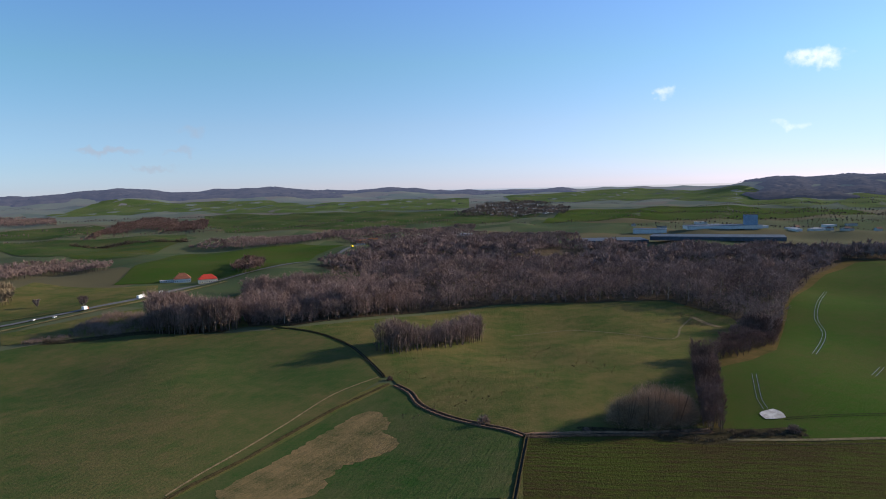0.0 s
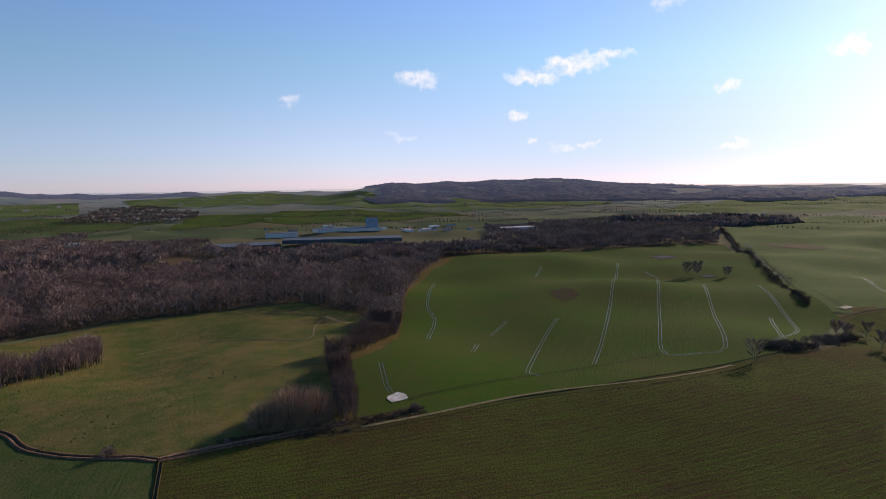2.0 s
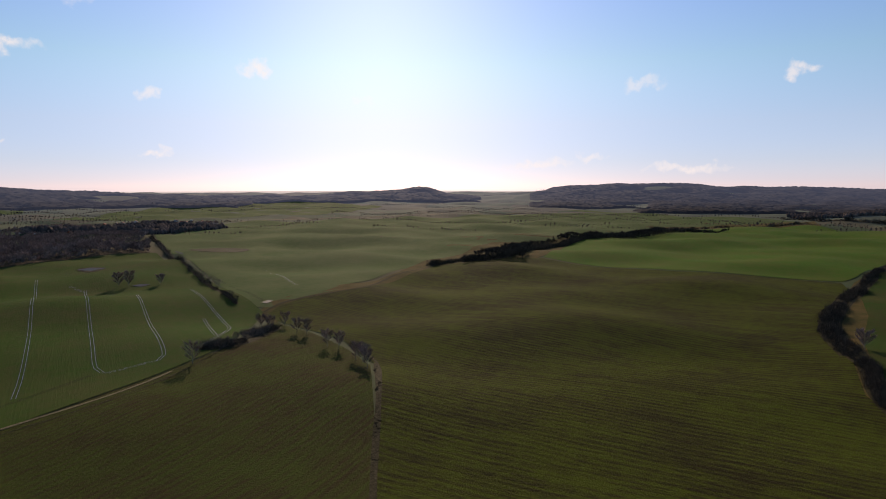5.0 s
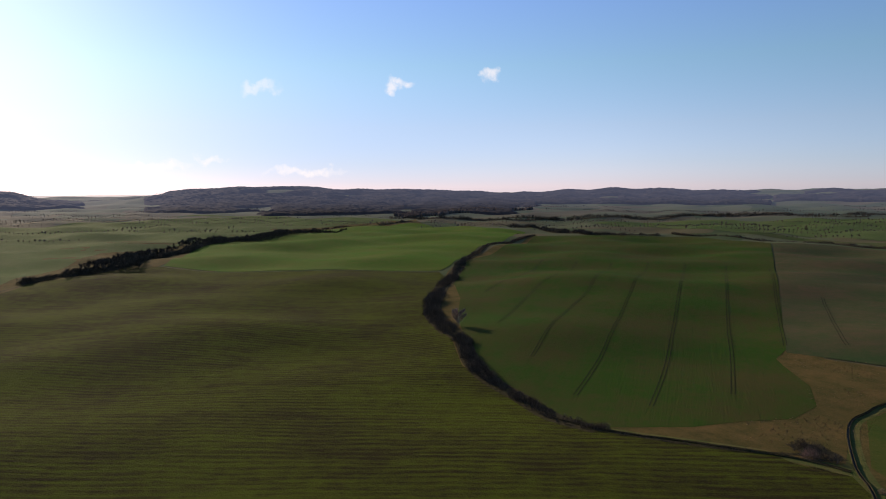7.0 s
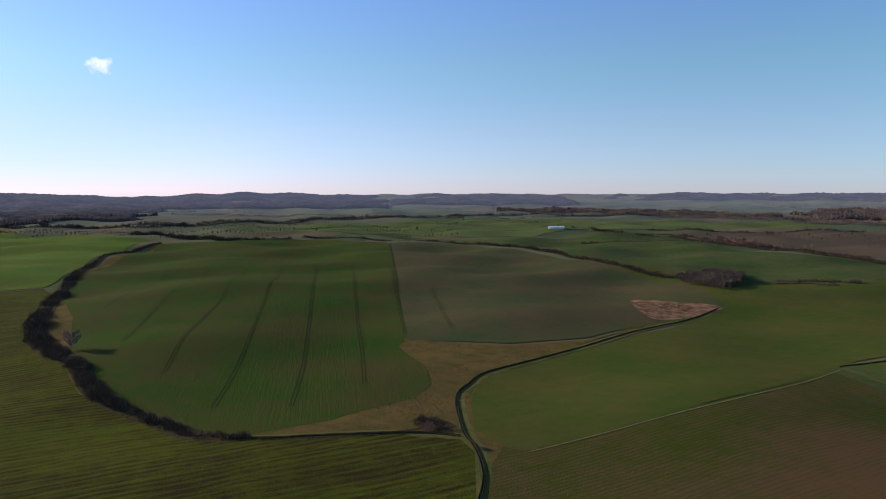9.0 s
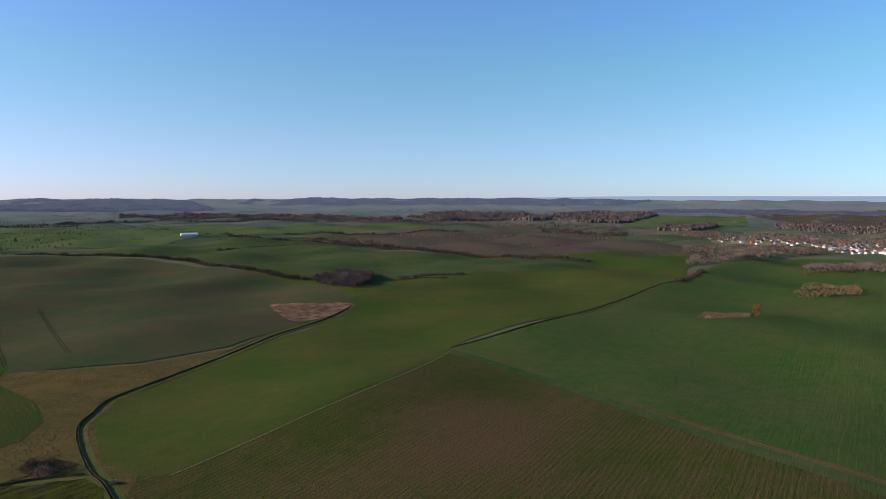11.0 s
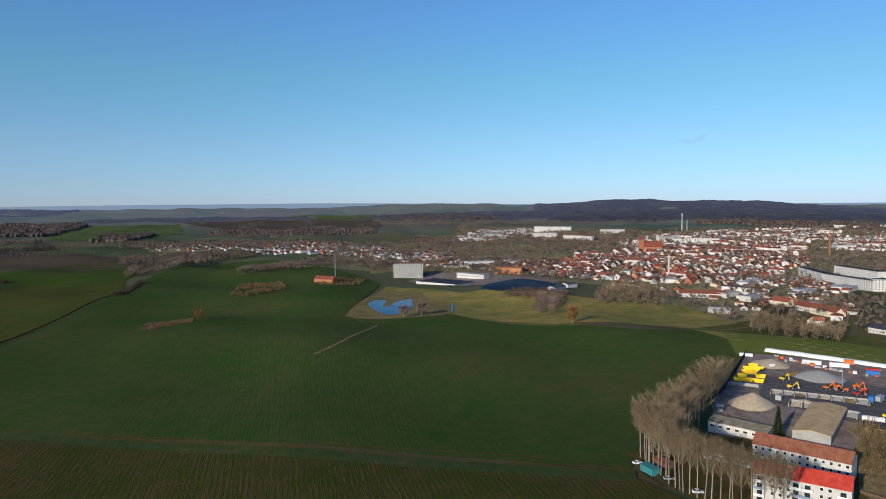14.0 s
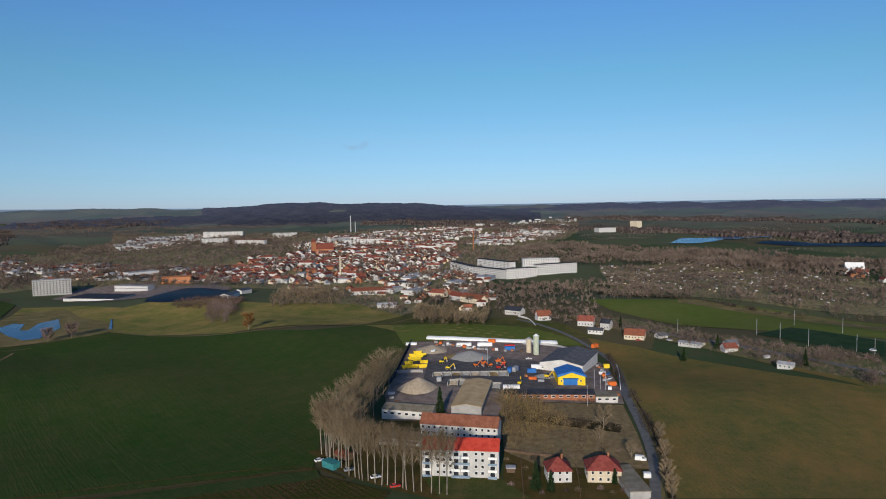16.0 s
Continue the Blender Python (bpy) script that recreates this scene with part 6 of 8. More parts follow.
LANE_PLOTS = [(-613, -173), (-596, -132), (-558, -67), (-511, -7), (-476, 45), (-542, 51), (-574, -8), (-606, -73), (-662, -147), (-637, -208)]
stand("garden_shrubs", scatter(LANE_PLOTS, 6.5, 954), LIGHT_SHRUBS, (1.5, 5), 955, ["wood_bark", "brown_twig"], "bare shrubs and hedges in gardens along a lane", "shrubs")
stand("garden_trees", scatter(LANE_PLOTS, 9.0, 956), SHRUBS, (3.5, 8), 957, ["wood_bark", "dim_twig"], "bare fruit trees in gardens along a lane", "trees")
stand("garden_trees", scatter([(-767, -488), (-793, -333), (-755, -212), (-630, -166), (-594, -199), (-633, -279), (-675, -383)], 9.5, 958), FAR_TREES, (5, 11), 959, ["wood_bark", "dim_twig"], "bare trees round houses at a road bend", "trees")
field("factory_yard", [(-536, -884), (-608, -930), (-699, -867), (-745, -806), (-688, -708), (-568, -705), (-535, -763)], "concrete_yard", "grey paved yard round a factory hall", "yard", 1.2)
TOWN_EDGE = [(-531, -1309), (-638, -1346), (-808, -1193), (-950, -1000), (-812, -903), (-683, -877), (-591, -973), (-494, -1109)]
TOWN_RIM = [(-531, -995), (-572, -984), (-653, -857), (-712, -713), (-816, -755), (-813, -826), (-685, -965), (-629, -1178)]
MEADOW_RIM = [(-576, -535), (-631, -464), (-599, -382), (-666, -378), (-734, -467), (-749, -569), (-706, -633)]
for rim, gap, tall in ((TOWN_EDGE, 11, (6, 13)), (TOWN_RIM, 11, (6, 12)), (MEADOW_RIM, 10, (5, 11))):
    field("town_rim", rim, "garden_earth", "rough gardens and yards at the edge of town", "ground", 1.05)
    stand("garden_trees", scatter(rim, gap, 962 + gap), FAR_TREES, tall, 963, ["wood_bark", "dim_twig"], "bare trees and shrubs at the edge of town", "trees")
field("lane_gardens", LANE_PLOTS, "lane_plot", "brown gardens along a lane", "gardens", 1.15)
stand("village_trees", scatter([(37, 2535), (115, 2882), (215, 3280), (437, 3516), (541, 2830), (423, 2317), (272, 2355), (133, 2343)], 14, 960), FAR_TREES, (10, 17), 961, ["wood_bark", "dim_twig"], "bare trees among distant village roofs", "trees")
plots = []
for k, (poly, gap, angle, kinds, group, gaps) in enumerate(QUARTERS + QUARTERS_EAST + QUARTERS_SOUTH):
    rng = random.Random(900 + k)
    for x, y in scatter(poly, gap, 900 + k):
        if rng.random() < gaps:
            continue
        bend = angle + 40 * noise.noise((x / 300, y / 300, k))
        plots.append((math.hypot(x, y), rng.choice(kinds), x, y, bend + rng.choice((0, 90, 0, 180)) + rng.uniform(-6, 6), group))
plots.sort()
SINGLE = 330
for _, k, x, y, turn, group in plots[:SINGLE]:
    put_kind(k, x, y, turn, group)
# the far roofs of the town, too small to tell apart singly
verts, faces, index, names = [], [], [], []
for _, k, x, y, turn, group in plots[SINGLE:]:
    m = pose(x, y, height(x, y) + 0.1, 0, 0, turn) @ Matrix.Diagonal((0.92, 0.92, 0.74, 1) if k < 12 else (0.8, 0.8, 0.75, 1) if k in (14, 15, 16) else (1, 1, 0.9, 1))
    for ob in KINDS[k].children:
        me = ob.data
        name = me.materials[0].name
        if name not in names:
            names.append(name)
        n = len(verts)
        verts += [tuple(m @ v.co) for v in me.vertices]
        faces += [tuple(i + n for i in p.vertices) for p in me.polygons]
        index += [names.index(name)] * len(me.polygons)
tagged(new("far_town", mesh_of("far_town", verts, faces, names, index)), "distant roofs and white facades of a small town", "town houses", kind="stuff")
for k, ob in enumerate(KINDS):
    if k not in used:
        for child in list(ob.children_recursive):
            bpy.data.objects.remove(child)
        bpy.data.objects.remove(ob)


# ---- single trees ----
def tree(x, y, tall, spread, twig, label, group="", bark="bark", seed=1, limbs=14, twigs=420, width=0.13, clear=0.3, upright=0.6, fine=0.17, name="tree", stout=1.0):
    t = tagged(new(name), label, "tree", group)
    wood, haze = bare_tree(seed, tall, spread, limbs, twigs, width, clear, upright, fine, stout)
    stem = wood.slice(0, 2)
    trunk = part("trunk", stem.mesh("trunk", [bark]), t)
    for k in range(2, len(wood.v)):
        part("limb", wood.slice(k, k + 1).mesh("limb", [bark]), trunk)
    part("crown", haze.mesh("crown", [twig]), t)
    t.matrix_basis = pose(x, y, height(x, y) - 0.2)
    return t


def shrub(x, y, tall, wide, twig, label, seed=1, twigs=420, width=0.16, group=""):
    t = tagged(new("shrub"), label, "shrub", group)
    wood, haze = bush_geometry(seed, tall, wide, twigs, width)
    part("stem", wood.mesh("stem", ["wood_bark"]), t)
    part("crown", haze.mesh("crown", [twig]), t)
    t.matrix_basis = pose(x, y, height(x, y) - 0.15)
    return t


# poplar row beside the flats and the tall trees behind it
rng = random.Random(31)
poplars = [tree(0, 0, 26, 0.16, "pale_twig", "tall bare poplar with a pale trunk", "poplar row", seed=800 + i, limbs=26, twigs=1150, width=0.075, clear=0.40, upright=1.3, fine=0.13, name="poplar", stout=0.6) for i in range(4)]
line = [(-246, -200), (-231, -174), (-227, -160), (-227, -144), (-228, -135), (-230, -124)]
row = smooth_line(line, 2.9)
for i, p in enumerate(row):
    q = p + Vector((rng.uniform(-0.8, 0.8), rng.uniform(-0.8, 0.8)))
    m = pose(q[0], q[1], height(q[0], q[1]) - 0.2, 0, 0, rng.uniform(0, 360))
    if i < 4:
        poplars[i].matrix_basis = m
    else:
        copy_thing(poplars[i % 4], m)
tall = [tree(0, 0, 26, 0.36, "pale_twig", "tall spreading bare tree with grey twigs", "tall trees by the yard wall", seed=820 + i, limbs=34, twigs=2300, width=0.085, clear=0.16, upright=0.7, fine=0.13, stout=0.7) for i in range(3)]
for i, p in enumerate([(-255, -201), (-269, -207), (-260, -196), (-282, -211), (-293, -214), (-284, -204), (-304, -216), (-316, -220), (-306, -211), (-329, -224), (-339, -226), (-350, -229), (-247, -182), (-244, -188)]):
    m = pose(p[0], p[1], height(*p) - 0.2, 0, 0, rng.uniform(0, 360))
    if i < 3:
        tall[i].matrix_basis = m
    else:
        copy_thing(tall[i % 3], m)

# avenue and field trees
avenue = [tree(0, 0, 13, 0.36, "brown_twig", "round-headed bare avenue tree by a field track", "avenue trees", seed=840 + i, limbs=16, twigs=1500, width=0.15, clear=0.22) for i in range(3)]
for i, p in enumerate([(489, 236), (486, 226), (452, 194), (449, 184), (522, 263), (423, 161), (418, 154), (404, 146), (496, 263), (504, 275)]):
    m = pose(p[0], p[1], height(*p) - 0.2, 0, 0, rng.uniform(0, 360))
    if i < 3:
        avenue[i].matrix_basis = m
    else:
        copy_thing(avenue[i % 3], m)
small = tree(0, 0, 9, 0.34, "brown_twig", "small bare roadside tree of a distant avenue", "distant avenue trees", seed=850, limbs=6, twigs=60, width=0.4, clear=0.25)
first = True
for p in smooth_line([(1982, 1216), (2137, 998), (2265, 753), (2497, 573), (2723, 349), (2688, 172)], 20.0) + smooth_line([(2450, 986), (2631, 757), (2804, 339), (2941, 194)], 26.0) + smooth_line([(1151, 846), (828, 560), (707, 439)], 17.0):
    m = pose(p[0], p[1], height(p[0], p[1]) - 0.2, 0, 0, rng.uniform(0, 360))
    if first:
        small.matrix_basis, first = m, False
    else:
        copy_thing(small, m)
for i, (x, y, tl, sp, tw, lb) in enumerate([
    (382.1, 259.0, 15, 0.42, "brown_twig", "dense round bare tree at a field corner"),
    (695.9, 568.7, 17, 0.4, "brown_twig", "bare tree beside a field pond"), (700.5, 558.5, 18, 0.38, "brown_twig", "bare tree beside a field pond"),
    (714.0, 524.1, 12, 0.45, "brown_twig", "low bare tree beside a field pond"), (516.2, -180.3, 14, 0.48, "brown_twig", "big round bare tree over a hedge"),
    (-179.8, -718.5, 12, 0.34, "orange_twig", "russet willow at the end of a reedy strip"), (-447.2, -443.1, 15, 0.4, "orange_twig", "russet willow on the common"),
    (-357.7, -599.1, 13, 0.42, "brown_twig", "bare tree beside the blue pond"), (-378.1, -596.1, 14, 0.42, "brown_twig", "bare tree beside the blue pond"),
    (-364.9, 672.2, 12, 0.4, "brown_twig", "lone bare tree in a meadow"), (-432.7, 705.7, 9, 0.4, "brown_twig", "small bare tree in a meadow"),
    (-307.5, -83.9, 9, 0.38, "pale_twig", "bare fruit tree in a garden"), (-299.8, -66.8, 8, 0.34, "pale_twig", "bare tree by the lane"),
    (-330.1, -87.7, 12, 0.4, "pale_twig", "spreading bare tree on an overgrown plot"), (-280.8, -48.3, 10, 0.3, "pale_twig", "bare young tree beside the lane"),
    (-304.4, -53.4, 10, 0.3, "pale_twig", "bare young tree beside the lane"), (-328.3, -59.8, 9, 0.3, "pale_twig", "bare young tree beside the lane"),
    (-267.2, -43.8, 10, 0.3, "pale_twig", "bare young tree beside the lane"), (1528.6, -1188.9, 11, 0.3, "brown_twig", "lone bare tree between fields"), (1369.0, -1434.3, 11, 0.3, "brown_twig", "lone bare tree between fields"),
]):
    tree(x, y, tl, sp, tw, lb, seed=870 + i, limbs=18, twigs=1300, width=0.14 if math.hypot(x, y) < 500 else 0.46, clear=0.1)
for i, (x, y, tl, wd, tw, lb) in enumerate([
    (86.8, 316.9, 17, 22, "willow_twig", "broad bare willow shrub by the ditch"), (96.7, 314.6, 22, 27, "willow_twig", "broad bare willow shrub by the ditch"),
    (108.6, 315.6, 21, 25, "willow_twig", "broad bare willow shrub by the ditch"), (102.8, 327.2, 20, 24, "willow_twig", "broad bare willow shrub by the ditch"),
    (117.3, 322.3, 14, 15, "willow_twig", "broad bare willow shrub by the ditch"), (18.0, 322.5, 6, 8, "brown_twig", "dark bare bush on a ditch bank"),
    (65.6, 307.5, 3, 4, "brown_twig", "small bare bush on a ditch bank"), (159.3, 299.6, 5, 7, "brown_twig", "bare bush at a field corner"), (218.5, -237.1, 6, 9, "red_twig", "bare bush on a ditch bank"),
    (-127.0, -678.4, 5, 8, "brown_twig", "bare bush on a reedy strip"), (-34.1, 398.4, 3, 4, "red_twig", "small bare bush where ditches meet"), (184.4, -236.3, 2.5, 4, "pale_twig", "pale bush at a culvert"),
]):
    shrub(x, y, tl, wd, tw, lb, 920 + i, 4200 if wd > 10 else 900, 0.11)


def spruce(x, y, tall, label, seed=1):
    """A conifer: a straight trunk under drooping tiers of needled boughs."""
    t = tagged(new("spruce"), label, "tree")
    rng_ = np.random.default_rng(seed)
    wood, haze = Soup(), Soup()
    wood.add(*limb(np.zeros(3), np.array([0, 0, tall * 0.97]), tall * 0.02, tall * 0.003, 6))
    n = 620
    h = rng_.uniform(0.08, 1.0, n) ** 0.9
    a = rng_.uniform(0, 6.28, n)
    reach = (1.02 - h) * tall * 0.24 * rng_.uniform(0.5, 1.0, n)
    s = np.stack([np.cos(a) * reach * 0.35, np.sin(a) * reach * 0.35, h * tall], 1)
    d = unit(np.stack([np.cos(a), np.sin(a), rng_.uniform(-0.55, -0.1, n)], 1))
    haze.add(*sprays(rng_, s, d, reach * 0.9 + 0.5, np.full(n, tall * 0.035)))
    part("trunk", wood.mesh("trunk", ["wood_bark"]), t)
    part("crown", haze.mesh("crown", ["needle"]), t)
    t.matrix_basis = pose(x, y, height(x, y) - 0.1)
    return t


for i, (x, y, tl, lb) in enumerate([
    (-314.9, -173.3, 16, "dark green spruce between storage sheds"), (-250.4, -94.2, 13, "spruce in a house garden"), (-252.1, -88.4, 9, "spruce in a house garden"), (-292.7, 669.0, 9, "dark fir by the road"),
    (-270.3, -67.1, 7, "dark conifer beside a house"), (-294.3, -132.9, 7, "small spruce beside the flats"), (-522.3, -78.2, 11, "dark conifer behind the lane"), (-558.5, -58.5, 12, "dark conifer in a garden"),
    (-612.5, -147.1, 11, "dark conifer beside a white house"), (-511.7, 1.9, 13, "dark conifer in a garden"),
]):
    spruce(x, y, tl, lb, 960 + i)


# ---- buildings of their own ----
def fronted(ob, ax, ay, bx, by, depth, turn=0.0):
    """Sets a building so that its front foot runs from a to b, with its depth behind."""
    a, b = Vector((ax, ay)), Vector((bx, by))
    d = (b - a).normalized()
    c = (a + b) / 2 + Vector((-d[1], d[0])) * depth / 2
    ob.matrix_basis = pose(c[0], c[1], height(c[0], c[1]), 0, 0, math.degrees(math.atan2(d[1], d[0])) + turn)
    return ob


def span(ax, ay, bx, by):
    return math.hypot(bx - ax, by - ay)


FLATS = (-242.9, -143.1, -254.7, -112.3)
L = span(*FLATS)
fronted(block(L, 11, 4, "white_render", "new_red_tile", "four-storey white block of flats with a bright red roof", 2.7, each=True, balconies=(-L / 2 + 2.4, -L * 0.05, L * 0.07, L / 2 - 2.6), flat=False, pitch=3.4), *FLATS, 11)
OLD_FLATS = (-277.5, -164.1, -287.1, -127.0)
L = span(*OLD_FLATS)
fronted(block(L, 11, 3, "white_render", "brown_red_tile", "three-storey white block with a weathered brown-red roof", 2.9, each=True, flat=False, pitch=3.6), *OLD_FLATS, 11)


def low_shed(front, depth, eave, wall, roof, label, windows=True, ridge=None, doors=(), name="shed", category="shed"):
    h = hall(span(*front), depth, eave, eave + 0.2 if ridge is None else ridge, wall, roof, label, category, name, doors, windows)
    return fronted(h, *front, depth)


low_shed((-301.3, -202.4, -307.0, -174.2), 14, 4.6, "white_render", "old_sheet", "low white storage building with a weathered sheet roof", ridge=6.2)
low_shed((-267.3, -181.5, -272.9, -161.4), 11, 3.6, "white_render", "old_sheet", "low white garage row with a mossy roof", ridge=4.8)
BARN = (-314.5, -166.2, -319.6, -150.7)
fronted(hall(54, span(*BARN), 4.2, 5.5, "grey_render", "thatch_sheet", "long open storage barn with a sand-coloured roof", "barn", "barn"), *BARN, 54, 90)
low_shed((-350.9, -150.6, -371.9, -103.7), 11, 3.3, "brick_wall", "dark_felt", "long single-storey brick shed with a dark roof", ridge=4.6)
low_shed((-370.1, -102.6, -375.4, -91.4), 10, 3.6, "white_render", "old_sheet", "small white shed beside a long brick one")
GREY = (-438.1, -161.3, -439.7, -131.1)
fronted(hall(46, span(*GREY), 7.0, 10.0, "white_render", "grey_roof", "large works hall with a grey sheet roof", "works hall", "works_hall"), *GREY, 46, 90)
YELLOW = (-397.1, -134.0, -404.4, -118.8)


def yellow_hall(front):
    """A gabled yellow works hall: the gable looks along -y, with a blue verge, a blue canopy and a blue door."""
    wd = span(*front)
    h = tagged(new("works_hall"), "bright yellow gabled works hall with blue trim and door", "works hall")
    v, f = gable_walls(20, wd, 6.4, 9.0)
    turn = lambda vs: [(p[1], -p[0], p[2]) for p in vs]
    part("wall", mesh_of("wall", turn(v), f, "yellow_paint"), h)
    v, f = gable_roof(20, wd, 6.4, 9.0, 0.5, 0.3)
    part("roof", mesh_of("roof", turn(v), f, "blue_paint"), h)
    k = 2.6 / (wd / 2)
    v = []
    for y in (-10.62, -10.08):
        v += [(-wd / 2 - 0.5, y, 6.0), (0, y, 8.9), (wd / 2 + 0.5, y, 6.0), (wd / 2 + 0.5, y, 7.4), (0, y, 10.1), (-wd / 2 - 0.5, y, 7.4)]
    part("verge", mesh_of("verge", v, [(0, 1, 4, 5), (1, 2, 3, 4), (6, 11, 10, 7), (7, 10, 9, 8), (0, 6, 7, 1), (1, 7, 8, 2), (5, 4, 10, 11), (4, 3, 9, 10), (0, 5, 11, 6), (2, 8, 9, 3)], "blue_paint"), h, "broad blue verge board")
    v, f = joined(cuboid(-5.2, 3.6, -10.12, -9.9, 0, 4.6), *[cuboid(-5.2, 3.6, -10.16, -10.12, z, z + 0.1) for z in (0.9, 1.8, 2.7, 3.6)])
    part("roller_door", mesh_of("roller_door", v, f, "blue_paint"), h, "blue roller door")
    v, f = cuboid(-5.6, 4.0, -12.0, -9.95, 5.0, 5.4)
    part("canopy", mesh_of("canopy", v, f, "blue_paint"), h)
    add_window(h, 5.6, -10.03, 3.0, 1.2, 1.2)
    add_window(h, -6.4, -10.03, 3.0, 1.2, 1.2)
    return fronted(h, *front, 20)


yellow_hall(YELLOW)
HOUSE_A = (-259.6, -92.2, -264.4, -83.5)
fronted(house(span(*HOUSE_A), 10, 5.0, 9.2, "white_render", "house_red_tile", "white house with a dark red hipped roof and glazed porch", True, 2, True), *HOUSE_A, 10)
HOUSE_B = (-267.1, -77.6, -272.5, -64.9)
fronted(house(span(*HOUSE_B), 11, 5.2, 9.6, "cream_render", "house_red_tile", "cream two-storey house with a red hipped roof", True, 2, True), *HOUSE_B, 11)
low_shed((-259.4, -58.4, -263.7, -51.3), 26, 2.9, "grey_render", "old_sheet", "long flat-roofed garage row beside a lane", False)
low_shed((-271.5, -64.6, -272.7, -61.9), 7, 2.8, "white_render", "dark_felt", "small annex with a dark flat roof", False)
low_shed((-242.6, -190.4, -241.3, -182.4), 6, 2.6, "fence_wood", "orange_tile", "ramshackle garden shed with a red roof", False, 3.6)
low_shed((-232.5, -189.0, -230.7, -181.3), 4, 2.4, "teal_paint", "teal_paint", "turquoise site container under poplars", False)
low_shed((-261.5, -111.6, -263.1, -108.3), 3, 2.2, "fence_wood", "pale_roof", "small wooden garden shed", False)
# white houses beside the lane
for fr, dp, ev, rg, wl, rf, lb in [
    ((-609.4, -225.7, -618.1, -215.1), 9, 4.4, 9.0, "white_render", "orange_tile", "white gabled house at a road bend"), ((-633.2, -270.7, -629.6, -252.5), 10, 4.2, 7.5, "white_render", "dark_felt", "white house with a black roof"),
    ((-605.3, -185.3, -606.9, -170.8), 10, 4.6, 8.6, "white_render", "red_tile", "white house with a dark red roof"), ((-581.6, -168.7, -583.0, -155.9), 9, 3.0, 4.6, "white_render", "grey_roof", "low white house with a grey roof"),
    ((-601.1, -162.9, -600.2, -154.4), 9, 5.6, 8.6, "white_render", "dark_felt", "tall white house with a dark roof"), ((-575.5, -135.3, -576.8, -118.5), 10, 3.6, 8.0, "cream_render", "orange_tile", "cream house with a bright orange roof"),
    ((-565.5, -89.2, -560.9, -71.3), 8, 2.6, 3.4, "white_render", "pale_roof", "long low white garden shed"), ((-507.1, -15.1, -504.8, -5.8), 7, 3.0, 4.2, "white_render", "pale_roof", "small white house in a garden"),
    ((-737.4, -416.8, -734.2, -396.3), 10, 5.0, 9.0, "cream_render", "red_tile", "cream house with a red roof by the meadow"), ((-717.6, -379.6, -708.0, -357.1), 10, 5.0, 9.0, "white_render", "red_tile", "white house with a red roof by the meadow"),
    ((-700.5, -355.6, -682.8, -321.6), 11, 5.4, 9.4, "cream_render", "orange_tile", "cream house with an orange roof by the meadow"), ((-636.5, -430.0, -648.1, -411.4), 12, 3.6, 5.6, "white_render", "pale_roof", "low white house with a pale roof"),
]:
    b = house(span(*fr), dp, ev, rg, wl, rf, lb, windows=1, chimney=True)
    fronted(b, *fr, dp)
# the long white blocks, slabs and halls of the town
for fr, dp, st, rf, lb in [
    ((-1042.6, -548.3, -978.9, -480.7), 12, 5, "dark_felt", "long white prefabricated apartment block with a flat dark roof"), ((-979.4, -479.9, -940.1, -398.6), 12, 5, "dark_felt", "long white prefabricated apartment block with a flat dark roof"),
    ((-940.5, -396.9, -970.3, -360.8), 12, 5, "dark_felt", "long white prefabricated apartment block with a flat dark roof"), ((-970.3, -359.8, -1024.3, -314.2), 12, 5, "dark_felt", "long white prefabricated apartment block with a flat dark roof"),
    ((-1071.6, -509.3, -1021.4, -426.9), 12, 5, "dark_felt", "white prefabricated apartment block behind another"), ((-1039.0, -410.0, -1071.9, -358.7), 12, 5, "pale_roof", "white prefabricated apartment block behind another"),
    ((-539.6, -932.7, -578.1, -905.7), 12, 7, "pale_roof", "tall pale grey apartment slab at the edge of town"), ((-1422.0, -1587.0, -1468.0, -1523.8), 13, 6, "pale_roof", "distant white apartment block on a hill"),
    ((-1440.1, -1467.8, -1451.4, -1364.4), 13, 5, "red_tile", "distant white apartment block with a red roof"), ((-1645.5, -1824.3, -1714.2, -1708.4), 13, 6, "pale_roof", "distant white apartment block on a hill"),
    ((-1780.4, -1633.2, -1832.9, -1569.0), 13, 6, "pale_roof", "distant white apartment block above roofs"), ((-1506.7, -1170.5, -1578.2, -1154.7), 13, 5, "pale_roof", "distant white apartment block above roofs"), ((-1561.7, -1123.0, -1600.6, -1052.7), 13, 5, "red_tile", "distant white apartment block above roofs"),
]:
    fronted(block(span(*fr), dp, st, "grey_render" if "grey" in lb else "white_render", rf, lb), *fr, dp)
